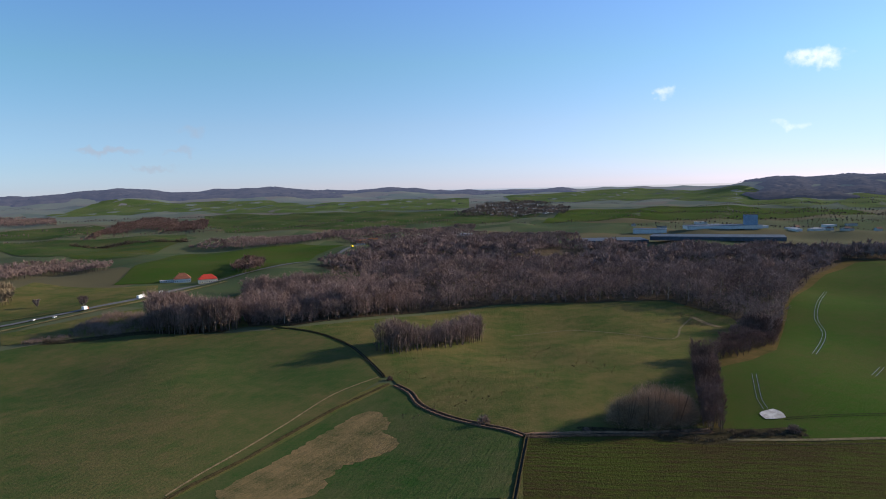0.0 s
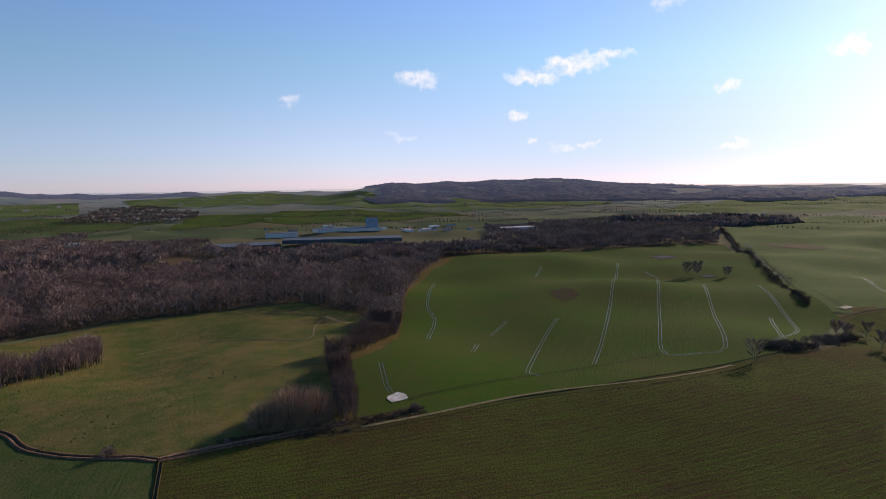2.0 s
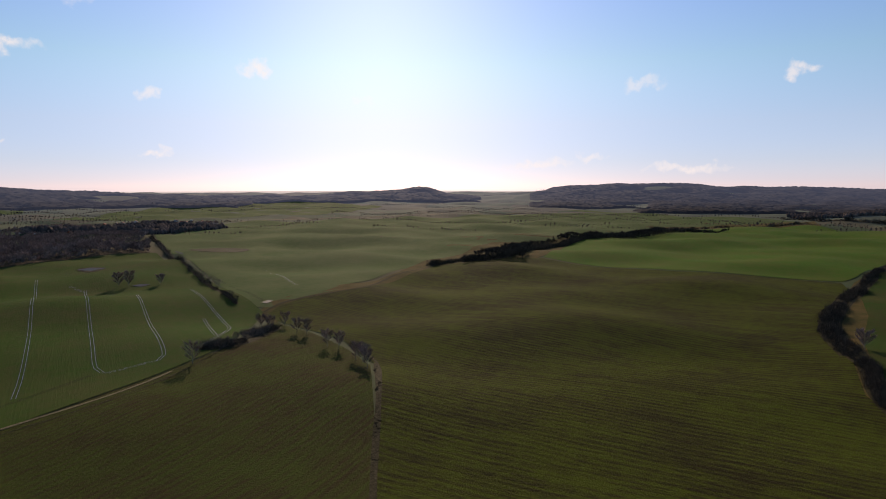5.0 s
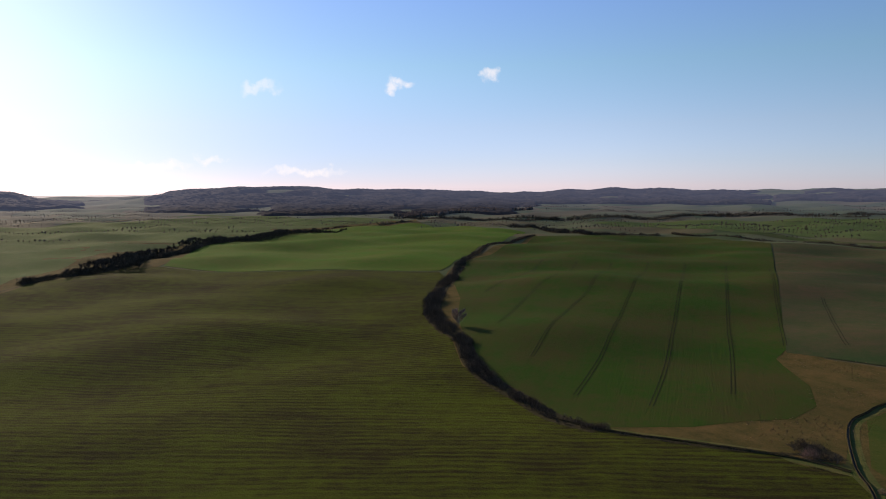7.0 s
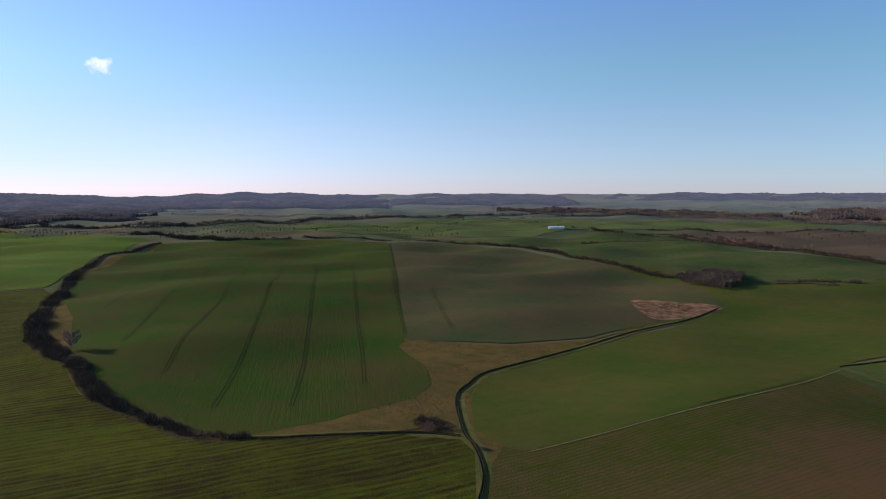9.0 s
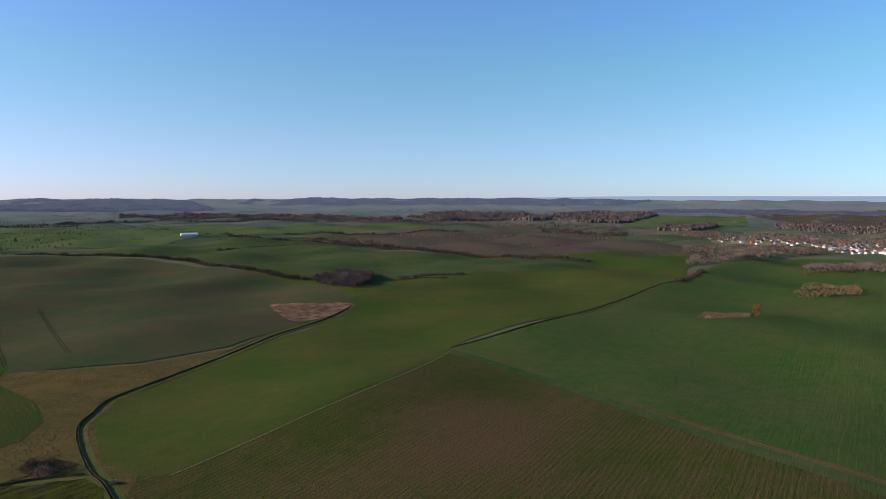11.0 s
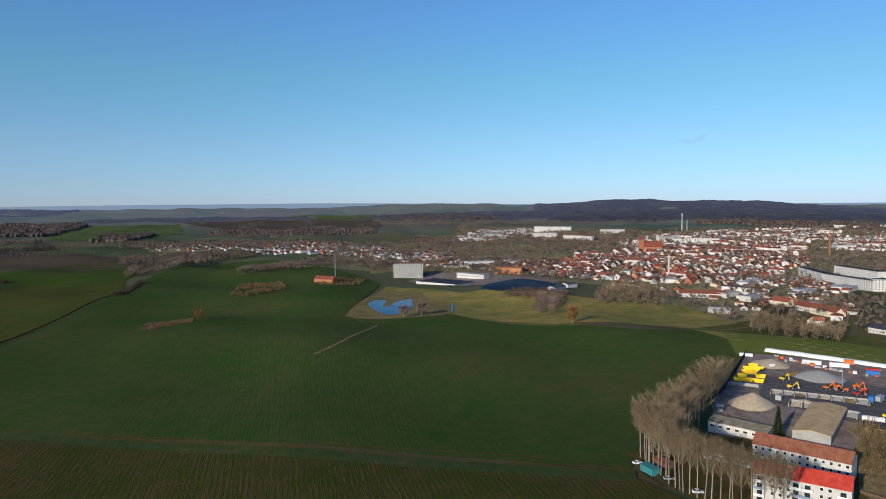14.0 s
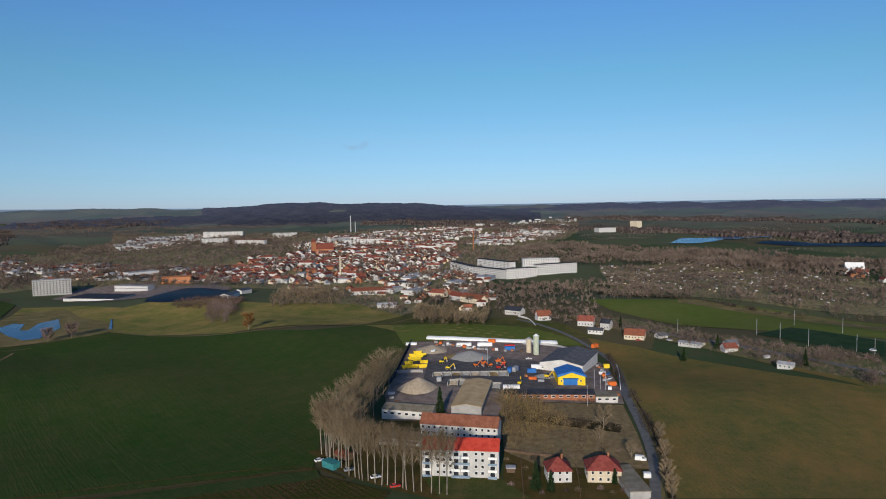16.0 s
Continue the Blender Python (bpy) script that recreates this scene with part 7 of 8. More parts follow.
for fr, dp, ev, rg, wl, rf, lb in [
    ((-533.3, -854.4, -555.3, -784.4), 45, 5.0, 5.2, "white_render", "dark_felt", "large factory hall with white walls and a dark flat roof"), ((-621.2, -872.7, -634.2, -817.9), 14, 7.0, 7.2, "white_render", "pale_roof", "white office building with window bands"),
    ((-678.8, -845.7, -708.3, -815.8), 26, 9.5, 9.7, "orange_brick", "orange_brick", "orange brick industrial building"), ((-698.2, -511.2, -732.4, -469.5), 26, 5.0, 8.0, "white_render", "orange_tile", "supermarket with a long orange-red roof"),
    ((-692.1, -936.2, -740.4, -925.7), 22, 8.0, 8.2, "white_render", "pale_roof", "white flat-roofed commercial building"), ((-758.5, -493.3, -767.8, -457.2), 18, 7.0, 7.2, "white_render", "grey_roof", "white hall with a grey roof"),
    ((265.4, 1277.6, 389.8, 1268.3), 70, 5.5, 5.8, "blue_sheet", "blue_sheet", "factory hall with a blue-grey flat roof"), ((385.9, 1248.7, 596.4, 1161.3), 60, 6.0, 6.3, "blue_sheet", "blue_sheet", "very long factory hall with a blue-grey roof"),
    ((546.3, 1491.5, 704.5, 1475.2), 50, 7.0, 7.3, "white_render", "blue_sheet", "white factory hall behind trees"), ((432.8, 1525.7, 502.5, 1503.4), 30, 9.0, 9.3, "white_render", "blue_sheet", "pale factory building behind trees"),
    ((669.6, 1486.0, 694.9, 1478.7), 26, 32.0, 32.3, "blue_grey_panel", "dark_felt", "tall blue-grey factory tower"), ((908.9, 1287.5, 1018.9, 1272.1), 40, 9.0, 9.3, "white_render", "pale_roof", "white works hall behind a wood"),
    ((1071.4, -1684.4, 1038.5, -1715.2), 12, 4.5, 7.0, "white_paint", "white_paint", "white polytunnel barn between fields"), ((-188.4, 1453.5, -171.3, 1443.0), 10, 4.5, 10.0, "white_render", "new_orange_tile", "roadside house with an orange roof"),
    ((-165.7, 1492.7, -149.4, 1480.0), 10, 4.5, 10.0, "white_render", "new_orange_tile", "roadside house with an orange roof"), ((39.9, 1501.2, 65.0, 1496.6), 12, 5.0, 7.0, "white_render", "pale_roof", "white shed beside a sandy lot"),
    ((-395.0, -914.1, -410.7, -884.7), 12, 5.0, 9.0, "brick_wall", "red_tile", "red-roofed brick building beside a mast"), ((-1143.3, 54.1, -1146.0, 78.1), 20, 2.0, 15.0, "white_render", "white_paint", "white steep-roofed holiday building"),
    ((-2262.4, -616.7, -2309.4, -570.8), 30, 14.0, 14.3, "white_render", "pale_roof", "distant white storage tanks building"), ((-2553.6, -578.3, -2536.0, -547.4), 24, 30.0, 30.3, "cream_render", "pale_roof", "distant tall cream grain store"),
    ((-595.3, -620.6, -624.7, -631.3), 12, 4.0, 6.0, "white_render", "blue_sheet", "small building with a blue roof"), ((-651.8, -655.5, -672.1, -657.2), 12, 4.5, 6.5, "white_render", "blue_sheet", "small building with a blue roof"),
]:
    strips = "window bands" in lb or "orange brick industrial" in lb
    fronted(hall(span(*fr), dp, ev, rg, wl, rf, lb, "building", "building", strip_windows=strips), *fr, dp, 38 if "farm" in lb or "roadside" in lb else 0)


for x, y, turn, lx, ly, eave, ridge, wall, roof, lb in [
    (-358, 914, -20, 22, 15, 4.5, 12.0, "white_render", "brown_red_tile", "white farmhouse with a big hipped orange-brown roof"),
    (-317, 896, -25, 24, 13, 5.0, 11.0, "cream_render", "new_red_tile", "cream farm building with a bright red hipped roof"),
    (-376, 905, -20, 16, 6, 2.6, 3.2, "white_render", "pale_roof", "low white annex beside a farmhouse"),
]:
    placed(house(lx, ly, eave, ridge, wall, roof, lb, hip=ridge > 5, windows=1, chimney=ridge > 11), x, y, turn)


def church(x, y, turn):
    c = tagged(new("church"), "old red brick church with a stout tower", "church")
    part("nave_wall", mesh_of("nave_wall", *gable_walls(40, 16, 11, 24), "brick_wall"), c)
    part("nave_roof", mesh_of("nave_roof", *gable_roof(40, 16, 11, 24, 0.6), "red_tile"), c)
    v, f = cuboid(-31, -20.02, -5.5, 5.5, -1, 27)
    part("tower", mesh_of("tower", v, f, "brick_wall"), c)
    v, f = hip_roof(11, 11, 27, 35)
    part("tower_roof", mesh_of("tower_roof", [(p[0] - 25.5, p[1], p[2]) for p in v], f, "red_tile"), c)
    c.matrix_basis = pose(x, y, height(x, y), 0, 0, turn)


church(-1255.9, -993.0, 135)


def shaft(x, y, tall, r0, r1, mat, label, name="chimney_stack", category="chimney", cap=None):
    """A round tapered shaft with a rim."""
    t = tagged(new(name), label, category)
    n, v, f = 14, [], []
    for z, r in ((-1, r0), (tall * 0.96, r1), (tall * 0.96, r1 * 1.18), (tall, r1 * 1.18), (tall, r1 * 0.7)):
        v += [(r * math.cos(6.2832 * i / n), r * math.sin(6.2832 * i / n), z) for i in range(n)]
    for k in range(4):
        f += [(k * n + i, k * n + (i + 1) % n, (k + 1) * n + (i + 1) % n, (k + 1) * n + i) for i in range(n)]
    f.append(tuple(4 * n + i for i in range(n)))
    part("shaft", mesh_of("shaft", v, f, mat), t)
    if cap:
        v = [(r0 * 1.0 * math.cos(6.2832 * i / n), r0 * math.sin(6.2832 * i / n), tall) for i in range(n)] + [(0, 0, tall + r0 * 0.8)]
        part("lid", mesh_of("lid", v, [(i, (i + 1) % n, n) for i in range(n)], cap), t)
    t.matrix_basis = pose(x, y, height(x, y))
    return t


shaft(-2085.6, -1521.8, 62, 2.6, 1.9, "steel", "tall slender grey chimney above the town")
shaft(-2087.7, -1502.3, 40, 1.6, 1.3, "steel", "shorter grey chimney beside a tall one")
shaft(-874.8, -661.0, 35, 1.8, 1.2, "cream_render", "old pale brick factory chimney")
shaft(-1444.1, -696.1, 48, 1.9, 1.2, "brick_wall", "old brick factory chimney")
shaft(-488.9, -188.8, 11, 2.1, 2.1, "cream_render", "beige cement silo in a works yard", "silo", "silo", "steel")
shaft(-485.4, -181.4, 15, 2.2, 2.2, "pale_green", "pale green cement silo in a works yard", "silo", "silo", "white_paint")
shaft(-421.8, -899.2, 42, 0.6, 0.3, "steel", "tall slim radio mast", "mast", "mast")
for p in [(-606, -96), (-614, -34), (-598, -16), (-676, -7), (-578, 4), (-640, 29), (-570, 35), (-555, 45)]:
    shaft(p[0], p[1], 13, 0.2, 0.14, "steel", "tall floodlight post at a playing field", "floodlight_post", "lamp post")


# ---- roads, water, yard and small things ----
field("yard", [(-374, -241), (-476, -288), (-492, -258), (-513, -204), (-525, -179), (-513, -149), (-476, -124), (-404, -97), (-375, -88), (-345, -149), (-321, -142), (-318, -151), (-311, -167), (-306, -175), (-300, -196), (-337, -224)], "concrete_yard", "damp works yard of dark asphalt and earth", "yard", 1.3)
field("yard_asphalt", [(-427, -244), (-458, -216), (-465, -173), (-430, -156), (-385, -131), (-360, -155), (-363, -199), (-376, -219)], "asphalt", "dark wet asphalt of a works yard", "yard", 1.5)
field("lawn", [(-243, -144), (-254, -111), (-256, -93), (-245, -90), (-226, -125)], "meadow", "rough lawn before the flats", "lawn", 1.25)
field("hamlet_meadow", [(-522, -371), (-613, -376), (-599, -295), (-618, -257), (-603, -196), (-569, -160), (-557, -182), (-574, -217), (-569, -280), (-531, -345)], "meadow", "pale green pasture below the houses", "meadow", 1.25)
field("plot", [(-344, -151), (-373, -88), (-331, -71), (-292, -57), (-272, -99), (-283, -122)], "straw", "overgrown straw-coloured plot", "rough plot", 1.25)
field("gardens", [(-283, -122), (-274, -100), (-291, -57), (-265, -49), (-243, -93), (-254, -110)], "sedge", "winter gardens behind detached houses", "gardens", 1.35)
field("flats_ground", [(-245, -208), (-258, -199), (-300, -196), (-320, -142), (-254, -111), (-225, -125), (-224, -144), (-227, -169)], "sedge", "leaf-strewn ground under poplars", "ground", 1.2)
field("meadow_strip", [(-534, -347), (-573, -282), (-579, -218), (-561, -183), (-541, -159), (-525, -179), (-517, -205), (-481, -285), (-466, -290)], "turf", "green meadow behind the works yard", "meadow", 1.2)
strip("lane", [(-261, -49), (-302, -58), (-341, -71), (-393, -91), (-457, -111), (-510, -133), (-546, -162), (-571, -188), (-596, -224), (-609, -247)], 4.4, "old_asphalt", "narrow asphalt lane past a works yard", "road", level=2.2)
strip("verge", [(-262, -47), (-303, -56), (-343, -69), (-394, -89), (-459, -109), (-512, -131)], 3.0, "rough_grass", "grass verge with bare saplings", "verge", level=1.9)
strip("road", [(-413, 571), (-400, 596), (-379, 630), (-355, 666), (-322, 735), (-296, 906), (-229, 1024), (-177, 1282), (-108, 1536), (-64, 1763)], 9.0, "old_asphalt", "grey two-lane country road", "road", level=2.2)
strip("verge", [(-399, 551), (-385, 574), (-366, 609), (-345, 648), (-315, 719), (-284, 870)], 5.0, "rough_grass", "pale grass verge beside a road", "verge", level=1.7)
strip("road", [(-623, -170), (-614, -131), (-596, -99), (-569, -47), (-536, 0), (-503, 47)], 6.0, "old_asphalt", "asphalt street behind a row of gardens", "road", level=2.2)
strip("footpath", [(-547, -349), (-630, -372), (-678, -465), (-601, -458)], 2.0, "straw", "trodden path over rough grassland", "path", level=1.9)
field("sandy_lot", [(-62, 1513), (-34, 1758), (25, 1765), (54, 1730), (40, 1501), (-17, 1468)], "sand", "bare sandy lot beside the road", "lot", 1.4)
field("artificial_pitch", [(-614, -36), (-656, -9), (-616, 57), (-559, 52), (-580, 11)], "dark_turf", "dark green sports pitch", "sports pitch", 1.6)
field("rail_bank", [(-821, -130), (-779, -43), (-769, 14), (-725, 67), (-666, 61), (-732, -10), (-776, -123)], "rough_grass", "brown grass bank along a railway", "bank", 1.7)
field("pond", [(-366, -690), (-386, -703), (-390, -690), (-369, -663), (-373, -656), (-399, -683), (-425, -691), (-397, -643), (-375, -628), (-360, -616), (-348, -621), (-349, -646), (-355, -671)], "pond_water", "bright blue field pond", "pond", 2.2)
field("pond_margin", [(-306, -630), (-351, -688), (-441, -784), (-468, -750), (-441, -677), (-444, -634), (-412, -590), (-361, -597), (-318, -611)], "rough_grass", "brown reedy margin of a pond", "pond margin", 1.6, True)
field("town_pond", [(-533, -696), (-594, -737), (-665, -770), (-666, -694), (-594, -630), (-554, -642)], "dark_water", "dark blue town pond", "pond", 2.2, True)
field("lake", [(-1695, -306), (-1915, -304), (-2141, -244), (-2161, -138), (-2354, -85), (-2027, -79), (-2010, -170), (-1768, -227)], "pond_water", "distant blue lake", "lake", 3.0)
field("lake", [(-1822, -109), (-1977, -31), (-1901, 170), (-1721, 154), (-1756, -5)], "dark_water", "distant blue lake behind trees", "lake", 3.0)
field("canal", [(-422, -605), (-455, -648), (-456, -647), (-423, -601)], "pond_water", "narrow blue water channel", "channel", 2.4)
field("reed_patch", [(325, -675), (307, -684), (276, -683), (233, -687), (252, -599), (278, -607)], "reed_bed", "reddish brown reed bed beside a ditch", "reed bed", 1.7, False, 5.0)
REEDS = [([(320, -667), (304, -677), (273, -677), (234, -686), (255, -607), (282, -615)], 3.2, (1.2, 2.2)), ([(-249, -835), (-257, -815), (-278, -835), (-272, -867)], 4, (1.2, 2)), ([(-203, -469), (-205, -467), (-314, -573), (-313, -580)], 3, (0.8, 1.5)),
         ([(-116, -678), (-121, -663), (-167, -690), (-173, -718)], 3.5, (1, 2)), ([(-311, -634), (-351, -675), (-428, -761), (-454, -735), (-442, -704), (-403, -704), (-366, -689), (-339, -639)], 5, (0.8, 1.6)), ([(-30, 392), (-20, 376), (-13, 356), (1, 338), (1, 335), (-13, 351), (-22, 373)], 2.0, (0.8, 1.6)),
         ([(19, 321), (37, 308), (66, 309), (91, 309), (89, 305), (65, 302), (36, 303)], 2.0, (0.8, 1.8)), ([(198, 585), (218, 583), (220, 550), (198, 523), (183, 512), (201, 552)], 3.0, (1, 2))]
for k, (poly, gap, size) in enumerate(REEDS):
    stand("reeds", scatter(poly, gap, 1000 + k), LIGHT_SHRUBS, size, 1010 + k, ["reed", "reed"], "straw-coloured reeds in winter", "reeds")


def tuft_templates():
    out = []
    for k in range(4):
        rng_ = np.random.default_rng(1100 + k)
        n = 8
        a = rng_.uniform(0, 6.28, n)
        d = unit(np.stack([np.cos(a) * 0.6, np.sin(a) * 0.6, np.ones(n)], 1))
        h = Soup()
        h.add(*sprays(rng_, np.zeros((n, 3)), d, rng_.uniform(0.6, 1.0, n), np.full(n, 0.5)))
        out.append(packed((Soup(), h)))
    return out


TUFTS = tuft_templates()
for poly, gap, mat, seed in (
    ([(-115, 546), (-43, 584), (45, 634), (210, 626), (245, 538), (160, 414), (123, 321), (40, 312), (-9, 358), (-35, 411)], 8.5, "rough_grass", 1), ([(-43, 326), (64, 356), (165, 447), (51, 527), (-33, 436)], 9, "straw", 2),
    ([(372, -378), (260, -466), (269, -347), (210, -247), (264, -214), (267, -290)], 4, "straw", 3), ([(-342, -148), (-368, -88), (-294, -60), (-276, -98), (-287, -121)], 3.0, "straw", 4), ([(-486, -688), (-599, -382), (-559, -344), (-438, -462), (-421, -597)], 8, "straw", 5),
):
    stand("tussocks", scatter(poly, gap, 1120 + seed), TUFTS, (0.4, 1.0), 1130 + seed, ["straw", mat], "scattered tussocks of rough winter grass", "grass", 0.0)


def heap(x, y, r, tall, mat, label, seed=1):
    """A poured heap: a cone slumped by noise."""
    verts, faces, n, rings = [(0, 0, tall)], [], 22, 6
    for k in range(1, rings + 1):
        for i in range(n):
            a = 6.2832 * i / n
            q = r * k / rings * (1 + 0.16 * noise.noise((math.cos(a) * 1.7, math.sin(a) * 1.7, seed)))
            z = tall * (1 - (k / rings) ** 1.15) + 0.25 * noise.noise((math.cos(a) * q * 0.5, math.sin(a) * q * 0.5, seed + 5)) * (k < rings)
            verts.append((math.cos(a) * q, math.sin(a) * q, z if k < rings else -0.3))
    faces += [(0, 1 + i, 1 + (i + 1) % n) for i in range(n)]
    for k in range(rings - 1):
        for i in range(n):
            a, b = 1 + k * n, 1 + (k + 1) * n
            faces.append((a + i, b + i, b + (i + 1) % n, a + (i + 1) % n))
    ob = tagged(new("mound", mesh_of("mound", verts, faces, mat, smooth=True)), label, "mound")
    ob.matrix_basis = pose(x, y, height(x, y) + 0.35)


heap(-352.9, -209.1, 13, 7.0, "sand", "tall heap of pale sand", 1)
heap(-452.6, -222.8, 16, 5.0, "gravel", "broad heap of pale gravel", 2)
heap(-460.9, -259.8, 13, 4.0, "sand", "brown heap of soil and sand", 3)
heap(-448.5, -235.6, 8, 2.5, "straw", "small heap of orange brown earth", 4)
heap(-415.4, -150.2, 7, 2.0, "gravel", "low heap of grey rubble", 5)
heap(-374.9, -191.2, 7, 2.6, "sand", "heap of sand in a concrete bay", 6)


def at_ground(ob, x, y, turn, up=0.4):
    ob.matrix_basis = pose(x, y, height(x, y) + up, 0, 0, turn)
    return ob


def skip(mat="yellow_paint", label="yellow tipping skip with sloped ends"):
    """A skip: a trough with sloping ends, ribs and a rim."""
    s = tagged(new("skip"), label, "skip", "skips in the yard")
    v = [(-2.4, -1.2, 0), (2.4, -1.2, 0), (2.4, 1.2, 0), (-2.4, 1.2, 0), (-3.3, -1.3, 2.0), (3.3, -1.3, 2.0), (3.3, 1.3, 2.0), (-3.3, 1.3, 2.0), (-2.9, -1.0, 1.5), (2.9, -1.0, 1.5), (2.9, 1.0, 1.5), (-2.9, 1.0, 1.5)]
    f = [(3, 2, 1, 0), (0, 1, 5, 4), (1, 2, 6, 5), (2, 3, 7, 6), (3, 0, 4, 7), (4, 5, 9, 8), (5, 6, 10, 9), (6, 7, 11, 10), (7, 4, 8, 11), (8, 9, 10, 11)]
    part("trough", mesh_of("trough", v, f, mat), s)
    for x in (-1.4, 0, 1.4):
        for y in (-1.32, 1.22):
            part("rib", mesh_of("rib", *cuboid(x - 0.08, x + 0.08, y, y + 0.1, 0.1, 1.9), mat), s)
    return s


def along_view(x, y):
    return -math.degrees(math.atan2(x, y))


base = skip()
for i, p in enumerate([(-400, -247), (-404, -243), (-406, -237), (-412, -252), (-417, -248), (-420, -244), (-425, -257), (-429, -253), (-435, -262), (-440, -257), (-445, -264)]):
    m = pose(p[0], p[1], height(*p) + 0.4 + (2.0 if i in (4, 7) else 0), 0, 0, along_view(*p) + random.Random(i).uniform(-8, 8))
    if i == 0:
        base.matrix_basis = m
    else:
        copy_thing(base, m)


def container(lx, wd, ht, mat, label):
    c = tagged(new("site_container"), label, "container")
    n = int(lx / 0.5)
    side = [(-lx / 2 + lx * k / n, -wd / 2 + (0.06 if k % 2 else 0.0)) for k in range(n + 1)]
    ring = side + [(x, -q) for x, q in side[::-1]]
    m = len(ring)
    v = [(x, q, 0) for x, q in ring] + [(x, q, ht) for x, q in ring]
    f = [(i, (i + 1) % m, m + (i + 1) % m, m + i) for i in range(m)] + [(m + i, m + i + 1, 2 * m - 2 - i, 2 * m - 1 - i) for i in range(n)]
    part("body", mesh_of("body", v, f, mat), c)
    part("door", mesh_of("door", *cuboid(lx / 2 + 0.0, lx / 2 + 0.08, -wd / 2 + 0.1, wd / 2 - 0.1, 0.1, ht - 0.1), "steel"), c)
    return c


for x, y, l, ww, h, mt, lb, tn in [
    (-481.7, -242.0, 12, 2.6, 2.6, "white_paint", "white site container in a works yard", 2), (-488.7, -226.6, 12, 2.6, 2.8, "white_paint", "white site container in a works yard", 2), (-500.8, -226.0, 6, 2.6, 2.8, "orange_paint", "orange container in a works yard", 0),
    (-487.2, -204.3, 8, 3, 2.8, "blue_paint", "blue container in a works yard", 0), (-493.7, -207.0, 8, 3, 2.6, "red_paint", "red container in a works yard", 0), (-470.4, -123.0, 4, 2.5, 2.8, "yellow_paint", "yellow container beside a lane", 20),
    (-425.9, -162.5, 6, 2.5, 2.6, "blue_paint", "blue container beside a hall", 5), (-370.0, -154.3, 10, 2.6, 2.6, "white_paint", "white container beside a brick shed", 3), (-371.7, -205.0, 3, 3, 2.6, "steel", "grey steel box in a yard", 0),
    (-412.1, -104.2, 5, 2.5, 2.4, "orange_paint", "orange container beside a lane", 30), (-467.5, -283.3, 9, 2.6, 2.0, "white_paint", "white container by the yard wall", 0), (-282.4, -56.6, 3, 2.2, 2.0, "white_paint", "small white trailer beside garages", 10),
]:
    at_ground(container(l, ww, h, mt, lb), x, y, along_view(x, y) + tn)


def panel_wall(pts, tall, mat, label, step=4.0, name="yard_wall"):
    """A wall of precast panels, each standing a little out of line, with posts between."""
    w_ = tagged(new(name), label, "wall")
    line = smooth_line(pts, step)
    for a, b in zip(line, line[1:]):
        ln = (b - a).length
        ang = math.degrees(math.atan2(b[1] - a[1], b[0] - a[0]))
        c = (a + b) / 2
        z = height(c[0], c[1])
        o = part("panel", mesh_of("panel", *cuboid(-ln / 2 + 0.1, ln / 2 - 0.1, -0.1, 0.1, -0.5, tall), mat), w_)
        o.matrix_basis = pose(c[0], c[1], z + 0.3, 0, 0, ang)
        o = part("post", mesh_of("post", *cuboid(-0.14, 0.14, -0.16, 0.16, -0.5, tall + 0.1), mat), w_)
        o.matrix_basis = pose(a[0], a[1], z + 0.3, 0, 0, ang)
    return w_


panel_wall([(-356, -233), (-380, -243), (-429, -267), (-474, -287)], 3.0, "dark_felt", "dark yard wall of concrete panels")
panel_wall([(-384, -246), (-389, -236), (-391, -228)], 2.0, "gravel", "pale concrete retaining wall", 3.0)
panel_wall([(-510, -202), (-522, -177), (-509, -148)], 1.6, "steel", "grey wire panel fence", 5.0, "fence")
panel_wall([(-404, -97), (-446, -108), (-480, -118)], 2.0, "white_paint", "white hoarding beside a lane", 4.0)
panel_wall([(-624, -252), (-612, -236), (-587, -220)], 1.2, "white_render", "low white garden wall", 6.0, "garden_wall")


def bays(front, count, deep, tall, label):
    """A row of open bulk bays between concrete walls."""
    ax, ay, bx, by = front
    ln = span(*front)
    b = tagged(new("storage_bays"), label, "storage bays")
    part("back_wall", mesh_of("back_wall", *cuboid(-ln / 2, ln / 2, deep / 2 - 0.3, deep / 2, -0.5, tall), "gravel"), b)
    for k in range(count + 1):
        x = -ln / 2 + ln * k / count
        part("divider", mesh_of("divider", *cuboid(x - 0.2, x + 0.2, -deep / 2, deep / 2 - 0.31, -0.5, tall), "gravel"), b)
    for k in range(count):
        x = -ln / 2 + ln * (k + 0.5) / count
        q = ln / count / 2 - 0.3
        v = [(x - q, -deep / 2 + 0.5, 0), (x + q, -deep / 2 + 0.5, 0), (x + q, deep / 2 - 0.35, 0), (x - q, deep / 2 - 0.35, 0), (x - q * 0.6, deep / 2 - 1.4, tall * 0.7), (x + q * 0.6, deep / 2 - 1.6, tall * 0.75)]
        part("fill", mesh_of("fill", v, [(0, 1, 5, 4), (1, 2, 5), (2, 3, 4, 5), (3, 0, 4)], ["sand", "gravel", "straw", "gravel"][k % 4]), b)
    return fronted(b, ax, ay, bx, by, deep)


bays((-380.5, -214.5, -404.6, -170.7), 8, 7, 2.2, "row of concrete bays with sand and gravel")
bays((-361.7, -193.6, -365.9, -181.5), 2, 8, 2.6, "pair of concrete bays with sand")
bays((-363.9, -172.1, -366.5, -160.6), 2, 8, 2.6, "pair of concrete bays with pale sand")


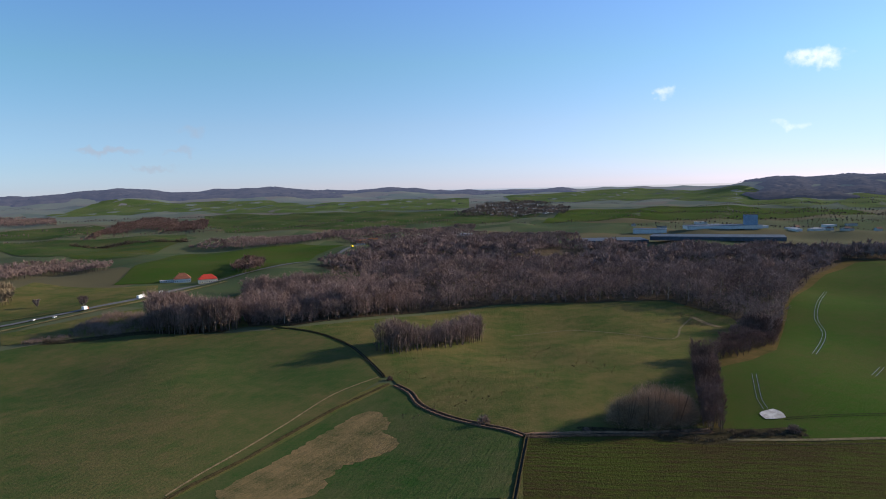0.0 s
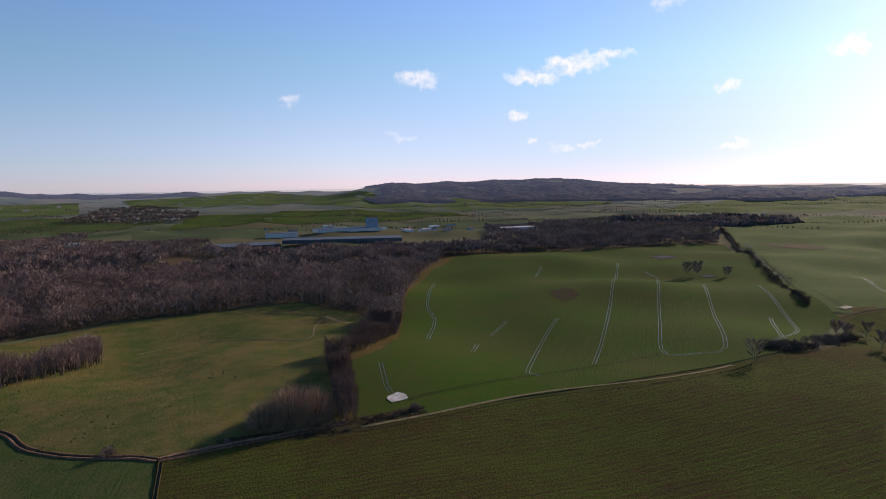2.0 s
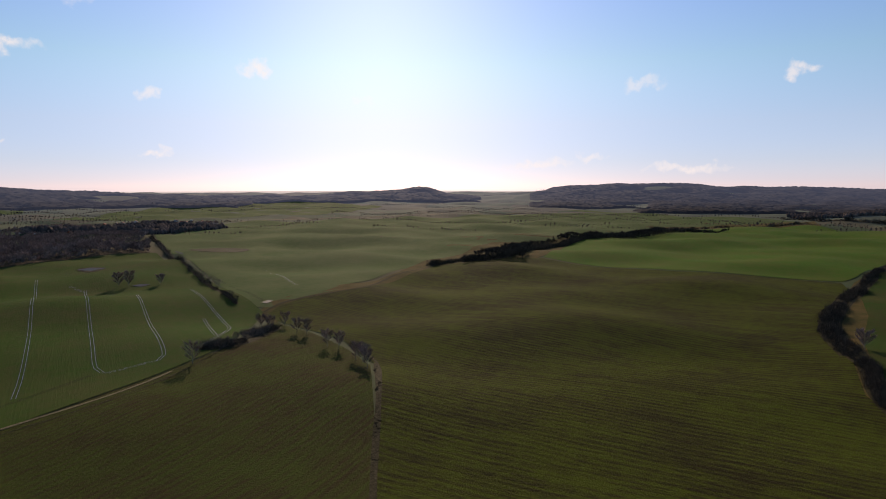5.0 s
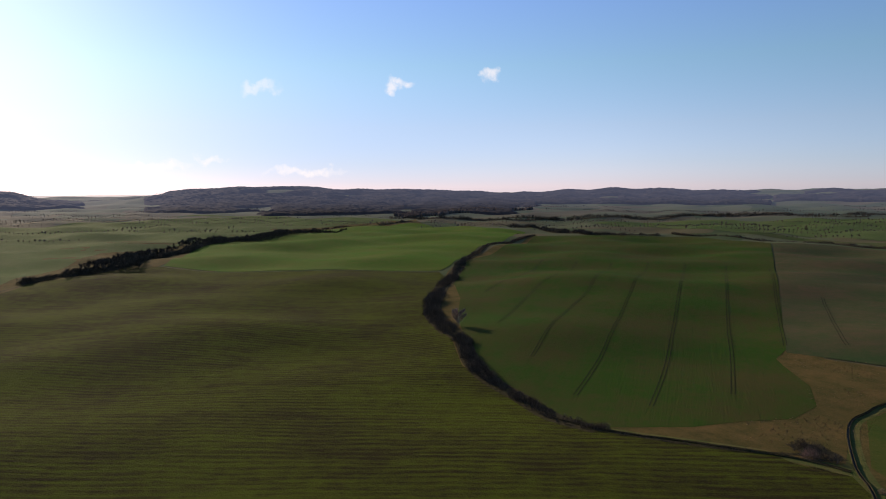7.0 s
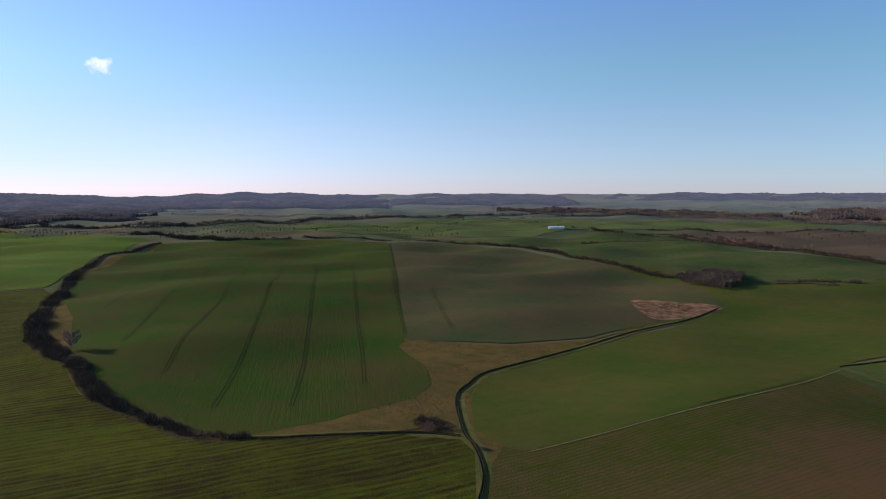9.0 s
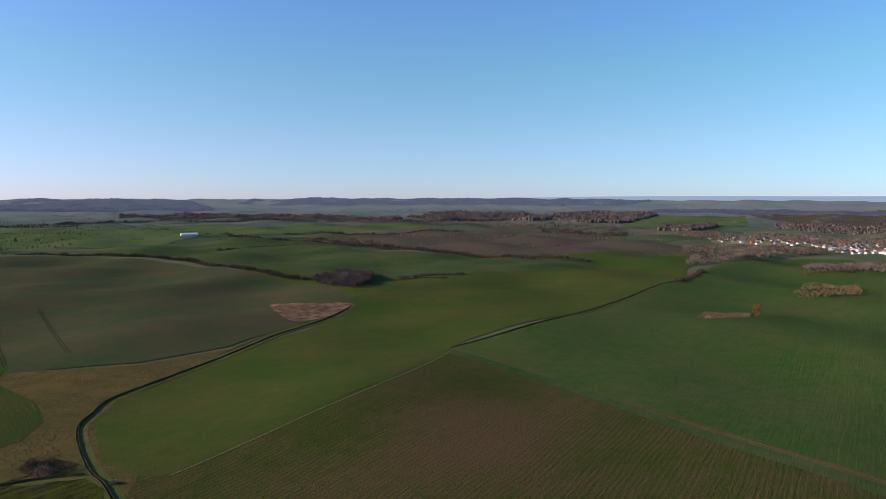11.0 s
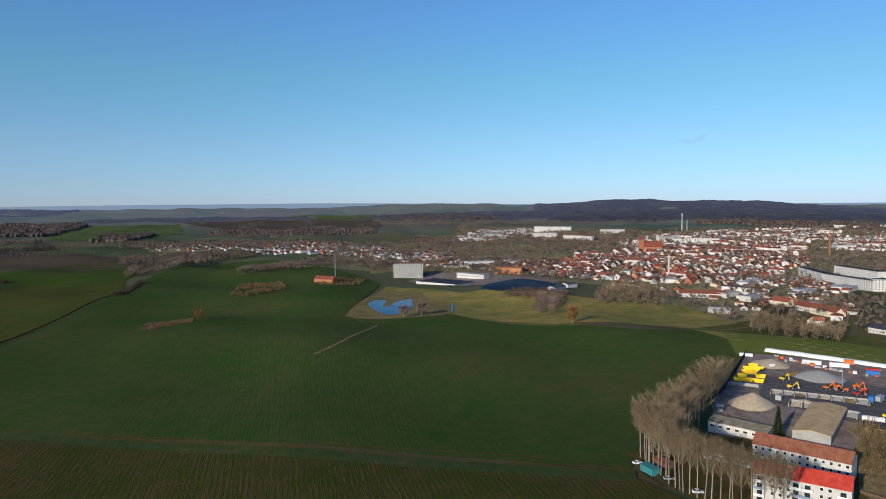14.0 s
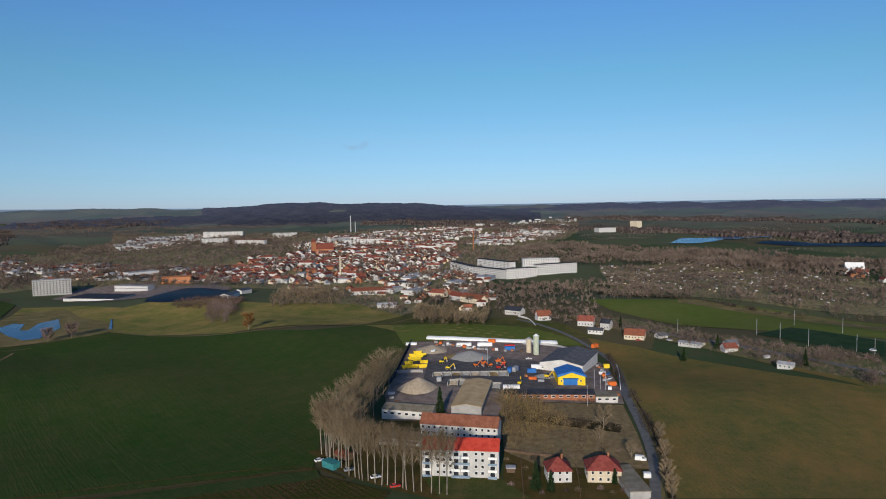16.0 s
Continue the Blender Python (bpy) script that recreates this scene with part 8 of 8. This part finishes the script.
def wheel(parent, x, y, r, wd=0.3):
    n, v = 12, []
    for s in (-wd / 2, wd / 2):
        v += [(x + r * math.cos(6.2832 * i / n), y + s, r + r * math.sin(6.2832 * i / n)) for i in range(n)]
    f = [(i, (i + 1) % n, n + (i + 1) % n, n + i) for i in range(n)] + [tuple(range(n))[::-1], tuple(range(n, 2 * n))]
    o = part("wheel", mesh_of("wheel", v, f, "rubber"), parent)
    h = r * 0.55
    v = []
    for s in (-wd / 2 - 0.02, wd / 2 + 0.02):
        v += [(x + h * math.cos(6.2832 * i / 8), y + s, r + h * math.sin(6.2832 * i / 8)) for i in range(8)]
    part("rim", mesh_of("rim", v, [tuple(range(8)), tuple(range(8, 16))] + [(i, (i + 1) % 8, 8 + (i + 1) % 8, 8 + i) for i in range(8)], "steel"), o)


def profile(points, wd, mat, name, parent, label=""):
    """A body drawn as a side outline, given a width."""
    n = len(points)
    v = [(x, -wd / 2, z) for x, z in points] + [(x, wd / 2, z) for x, z in points]
    f = [tuple(range(n)), tuple(range(2 * n - 1, n - 1, -1))] + [(i, n + i, n + (i + 1) % n, (i + 1) % n) for i in range(n)]
    return part(name, mesh_of(name, v, f, mat), parent, label)


def car(mat, label, van=False):
    c = tagged(new("car"), label, "car")
    top = 2.3 if van else 1.45
    if van:
        profile([(-2.5, 0.35), (2.4, 0.35), (2.5, 1.0), (1.9, 1.25), (1.3, top), (-2.4, top), (-2.5, 1.0)], 1.95, mat, "body", c)
        profile([(1.45, 1.35), (1.86, 1.3), (1.32, 2.1), (0.6, 2.1), (0.6, 1.35)], 1.97, "window_glass", "glazing", c)
    else:
        profile([(-2.2, 0.3), (2.1, 0.3), (2.2, 0.7), (1.1, 0.92), (-2.1, 0.98), (-2.25, 0.7)], 1.78, mat, "body", c)
        profile([(1.05, 0.93), (0.4, 1.42), (-1.3, 1.45), (-2.0, 0.97)], 1.5, "window_glass", "glazing", c)
        profile([(0.35, 1.4), (0.3, 1.47), (-1.25, 1.5), (-1.3, 1.43)], 1.45, mat, "roof", c)
    for x in (-1.35, 1.35):
        for y in (-0.82, 0.82):
            wheel(c, x, y, 0.33, 0.22)
    return c


def lorry(cab, box, label, ln=8.0, high=2.7):
    c = tagged(new("lorry"), label, "lorry")
    profile([(ln / 2 + 0.2, 0.6), (ln / 2 + 2.2, 0.6), (ln / 2 + 2.3, 1.6), (ln / 2 + 2.0, 2.9), (ln / 2 + 0.2, 2.9)], 2.4, cab, "cab", c)
    profile([(ln / 2 + 1.2, 1.7), (ln / 2 + 2.31, 1.7), (ln / 2 + 2.06, 2.6), (ln / 2 + 1.2, 2.6)], 2.42, "window_glass", "windscreen", c)
    part("load_body", mesh_of("load_body", *cuboid(-ln / 2, ln / 2, -1.25, 1.25, 1.0, 1.0 + high), box), c)
    part("chassis", mesh_of("chassis", *cuboid(-ln / 2, ln / 2 + 1.5, -0.6, 0.6, 0.6, 0.99), "rubber"), c)
    for x in (-ln / 2 + 1, -ln / 2 + 2.2, ln / 2 + 1.2):
        for y in (-1.05, 1.05):
            wheel(c, x, y, 0.5, 0.3)
    return c


def digger(mat, label):
    """A wheeled excavator with a folded arm."""
    d = tagged(new("excavator"), label, "excavator")
    part("chassis", mesh_of("chassis", *cuboid(-1.6, 1.6, -1.0, 1.0, 0.6, 1.2), "rubber"), d)
    profile([(-2.0, 1.22), (0.7, 1.22), (0.7, 1.8), (-0.4, 2.1), (-2.0, 2.2)], 2.2, mat, "engine_housing", d)
    profile([(-0.3, 2.1), (0.9, 1.25), (1.1, 2.4), (0.8, 3.1), (-0.3, 3.1)], 1.2, "window_glass", "cab", d)
    profile([(0.6, 1.6), (3.0, 4.2), (3.4, 4.0), (1.0, 1.4)], 0.45, mat, "boom", d)
    profile([(3.0, 4.3), (3.5, 4.2), (4.4, 1.4), (4.0, 1.3)], 0.4, mat, "stick", d)
    profile([(3.7, 1.4), (4.6, 1.4), (4.5, 0.5), (3.9, 0.3)], 1.0, "steel", "bucket", d)
    for x in (-1.1, 1.1):
        for y in (-1.1, 1.1):
            wheel(d, x, y, 0.6, 0.45)
    return d


for x, y, mt, lb, tn in [
    (-425.2, -204.0, "orange_paint", "orange wheeled excavator in a works yard", 20), (-434.9, -203.2, "orange_paint", "orange wheeled excavator in a works yard", 100), (-429.7, -195.9, "orange_paint", "orange wheeled excavator in a works yard", 200),
    (-445.4, -195.8, "orange_paint", "large orange digger in a works yard", 10), (-441.7, -190.6, "orange_paint", "orange digger in a works yard", 170), (-425.8, -186.4, "red_paint", "red digger in a works yard", 30),
    (-424.7, -231.2, "yellow_paint", "yellow digger in a works yard", 40), (-406.5, -216.4, "yellow_paint", "yellow digger in a works yard", 0), (-413.2, -146.7, "yellow_paint", "yellow loader before a yellow hall", 10), (-383.7, -154.3, "yellow_paint", "yellow loader beside a shed", 80),
]:
    o = at_ground(digger(mt, lb), x, y, along_view(x, y) + tn)
    o.scale = (1.05, 1.05, 1.05)
for x, y, cb, bx, lb, tn in [
    (-414.3, -173.9, "white_paint", "blue_paint", "white lorry with a blue body", 80), (-420.1, -172.2, "blue_paint", "steel", "blue lorry with a grey tipper", 70), (-434.8, -163.0, "white_paint", "white_paint", "white lorry beside a grey hall", 5),
    (-326.7, 716.3, "white_paint", "white_paint", "white articulated lorry on the country road", 60), (-173.8, 1280.9, "yellow_paint", "yellow_paint", "yellow lorry on the country road", 70), (-354.8, 655.4, "brick_wall", "white_paint", "white and brown lorry on the country road", 60),
    (-534.9, -149.6, "orange_paint", "orange_paint", "orange lorry at the end of a yard", 60),
]:
    at_ground(lorry(cb, bx, lb, 11 if "articulated" in lb else 6, 2.9), x, y, along_view(x, y) + tn, 0.55)
for x, y, mt, lb, vn, tn in [
    (-298.4, -62.6, "white_paint", "white van parked beside a lane", True, 0), (-466.7, -180.2, "white_paint", "white car parked beside a hall", False, 10), (-367.5, 625.7, "white_paint", "white car on the country road", False, 60), (-382.7, 618.2, "white_paint", "pale car on the country road", False, 60),
    (-321.5, 756.6, "white_paint", "white van beside the farm", True, 60), (-453.6, -254.3, "white_paint", "white van in a works yard", True, 40), (-444.6, -114.7, "blue_paint", "blue car parked beside a lane", False, 70), (-429.7, -109.7, "white_paint", "white car parked beside a lane", False, 70),
    (-513.4, -144.9, "white_paint", "white van on the lane", True, 40), (-572.4, -122.3, "red_paint", "red car beside a house", False, 0), (-577.5, -97.9, "white_paint", "white car parked in a lane", False, 0), (-236.2, -193.3, "white_paint", "white car under poplars", False, 20), (-226.4, -146.2, "red_paint", "red car parked under poplars", False, 15),
    (-230.5, -158.7, "white_paint", "white car parked under poplars", False, 15), (-232.2, -173.8, "steel", "grey car parked under poplars", False, 15), (-576.2, 45.6, "white_paint", "white car beside a pitch", False, 0),
]:
    at_ground(car(mt, lb, vn), x, y, along_view(x, y) + tn, 0.55)


def film_tunnel(pts, wd, tall):
    """A long white film-covered clamp: a rounded ridge."""
    line = smooth_line(pts, 5.0)
    v, f, n = [], [], 7
    for i, p in enumerate(line):
        t = line[min(i + 1, len(line) - 1)] - line[max(i - 1, 0)]
        t.normalize()
        s = Vector((-t[1], t[0]))
        for k in range(n):
            a = math.pi * k / (n - 1)
            q = p + s * (math.cos(a) * wd / 2)
            v.append((q[0], q[1], height(q[0], q[1]) + 0.2 + math.sin(a) * tall * (1 + 0.05 * math.sin(i * 1.7))))
        if i:
            f += [((i - 1) * n + k, i * n + k, i * n + k + 1, (i - 1) * n + k + 1) for k in range(n - 1)]
    f += [tuple(range(n)), tuple(range(len(v) - 1, len(v) - n - 1, -1))]
    return tagged(new("film_tunnel", mesh_of("film_tunnel", v, f, "white_paint", smooth=True)), "long white film-covered clamp on a meadow", "silage clamp")


film_tunnel([(-492, -282), (-501, -247), (-512, -215), (-533, -181)], 7, 2.2)

# stacks of pallets, pipes and kerbs along the yard
rng = random.Random(55)


def stack(mat, label, lx, ly, lz, layers):
    s = tagged(new("stack"), label, "stack", "stacks in the yard")
    for k in range(layers):
        z = lz * k / layers
        part("layer", mesh_of("layer", *cuboid(-lx / 2 + rng.uniform(-0.1, 0.1), lx / 2, -ly / 2, ly / 2 + rng.uniform(-0.1, 0.1), z, z + lz / layers - 0.06), mat), s)
    return s


STACKS = [stack("fence_wood", "stack of brown wooden pallets", 2.4, 2.0, 1.6, 5), stack("gravel", "stack of pale concrete kerbs", 3.0, 2.0, 1.4, 4), stack("orange_paint", "stack of orange plastic pipes", 5.0, 2.2, 1.6, 4),
          stack("white_paint", "stack of white wrapped blocks", 2.4, 2.2, 1.8, 3), stack("brick_wall", "stack of red bricks", 2.2, 2.0, 1.5, 4), stack("steel", "stack of grey steel frames", 4.0, 2.2, 1.2, 3)]
spots = []
for p in smooth_line([(-483, -270), (-477, -235), (-481, -212), (-488, -196)], 4.5) + smooth_line([(-473, -262), (-481, -247), (-479, -226)], 5.5) + smooth_line([(-472, -129), (-402, -103), (-390, -96)], 6.0) + smooth_line([(-409, -160), (-402, -148)], 6.0) + smooth_line([(-338, -221), (-325, -208), (-320, -198)], 7.0):
    spots.append(p)
for i, p in enumerate(spots):
    x, y = p[0] + rng.uniform(-1.5, 1.5), p[1] + rng.uniform(-1.5, 1.5)
    m = pose(x, y, height(x, y) + 0.4, 0, 0, along_view(x, y) + rng.choice((0, 90)) + rng.uniform(-12, 12))
    if i < len(STACKS):
        STACKS[i].matrix_basis = m
    else:
        copy_thing(rng.choice(STACKS), m)
for p in [(-438, -201), (-361, -105), (-399, -108), (-400, -105), (-400, -112)]:
    shaft(p[0], p[1], 12, 0.18, 0.12, "steel", "tall grey lamp post in a yard", "lamp_post", "lamp post")
# garden fences and hedges between the houses
panel_wall([(-283, -122), (-284, -109), (-287, -94)], 1.2, "fence_wood", "brown wooden garden fence", 2.5, "garden_fence")
panel_wall([(-279, -112), (-258, -103), (-242, -96)], 1.2, "fence_wood", "brown wooden garden fence", 2.5, "garden_fence")
panel_wall([(-281, -87), (-266, -81), (-252, -76)], 1.2, "fence_wood", "brown wooden garden fence", 2.5, "garden_fence")
rng = random.Random(71)
for i, p in enumerate([(-251, -105), (-260, -100), (-249, -91), (-255, -83), (-258, -79), (-263, -71), (-262, -66), (-265, -62), (-269, -106), (-279, -106), (-290, -92), (-295, -77), (-274, -117), (-309, -66), (-305, -74), (-274, -83)]):
    shrub(p[0], p[1], rng.uniform(1.8, 4.0), rng.uniform(2.5, 4.5), rng.choice(["brown_twig", "pale_twig", "thorn_twig"]), "bare garden shrub beside a house", 1200 + i, 160, 0.12, "garden shrubs")
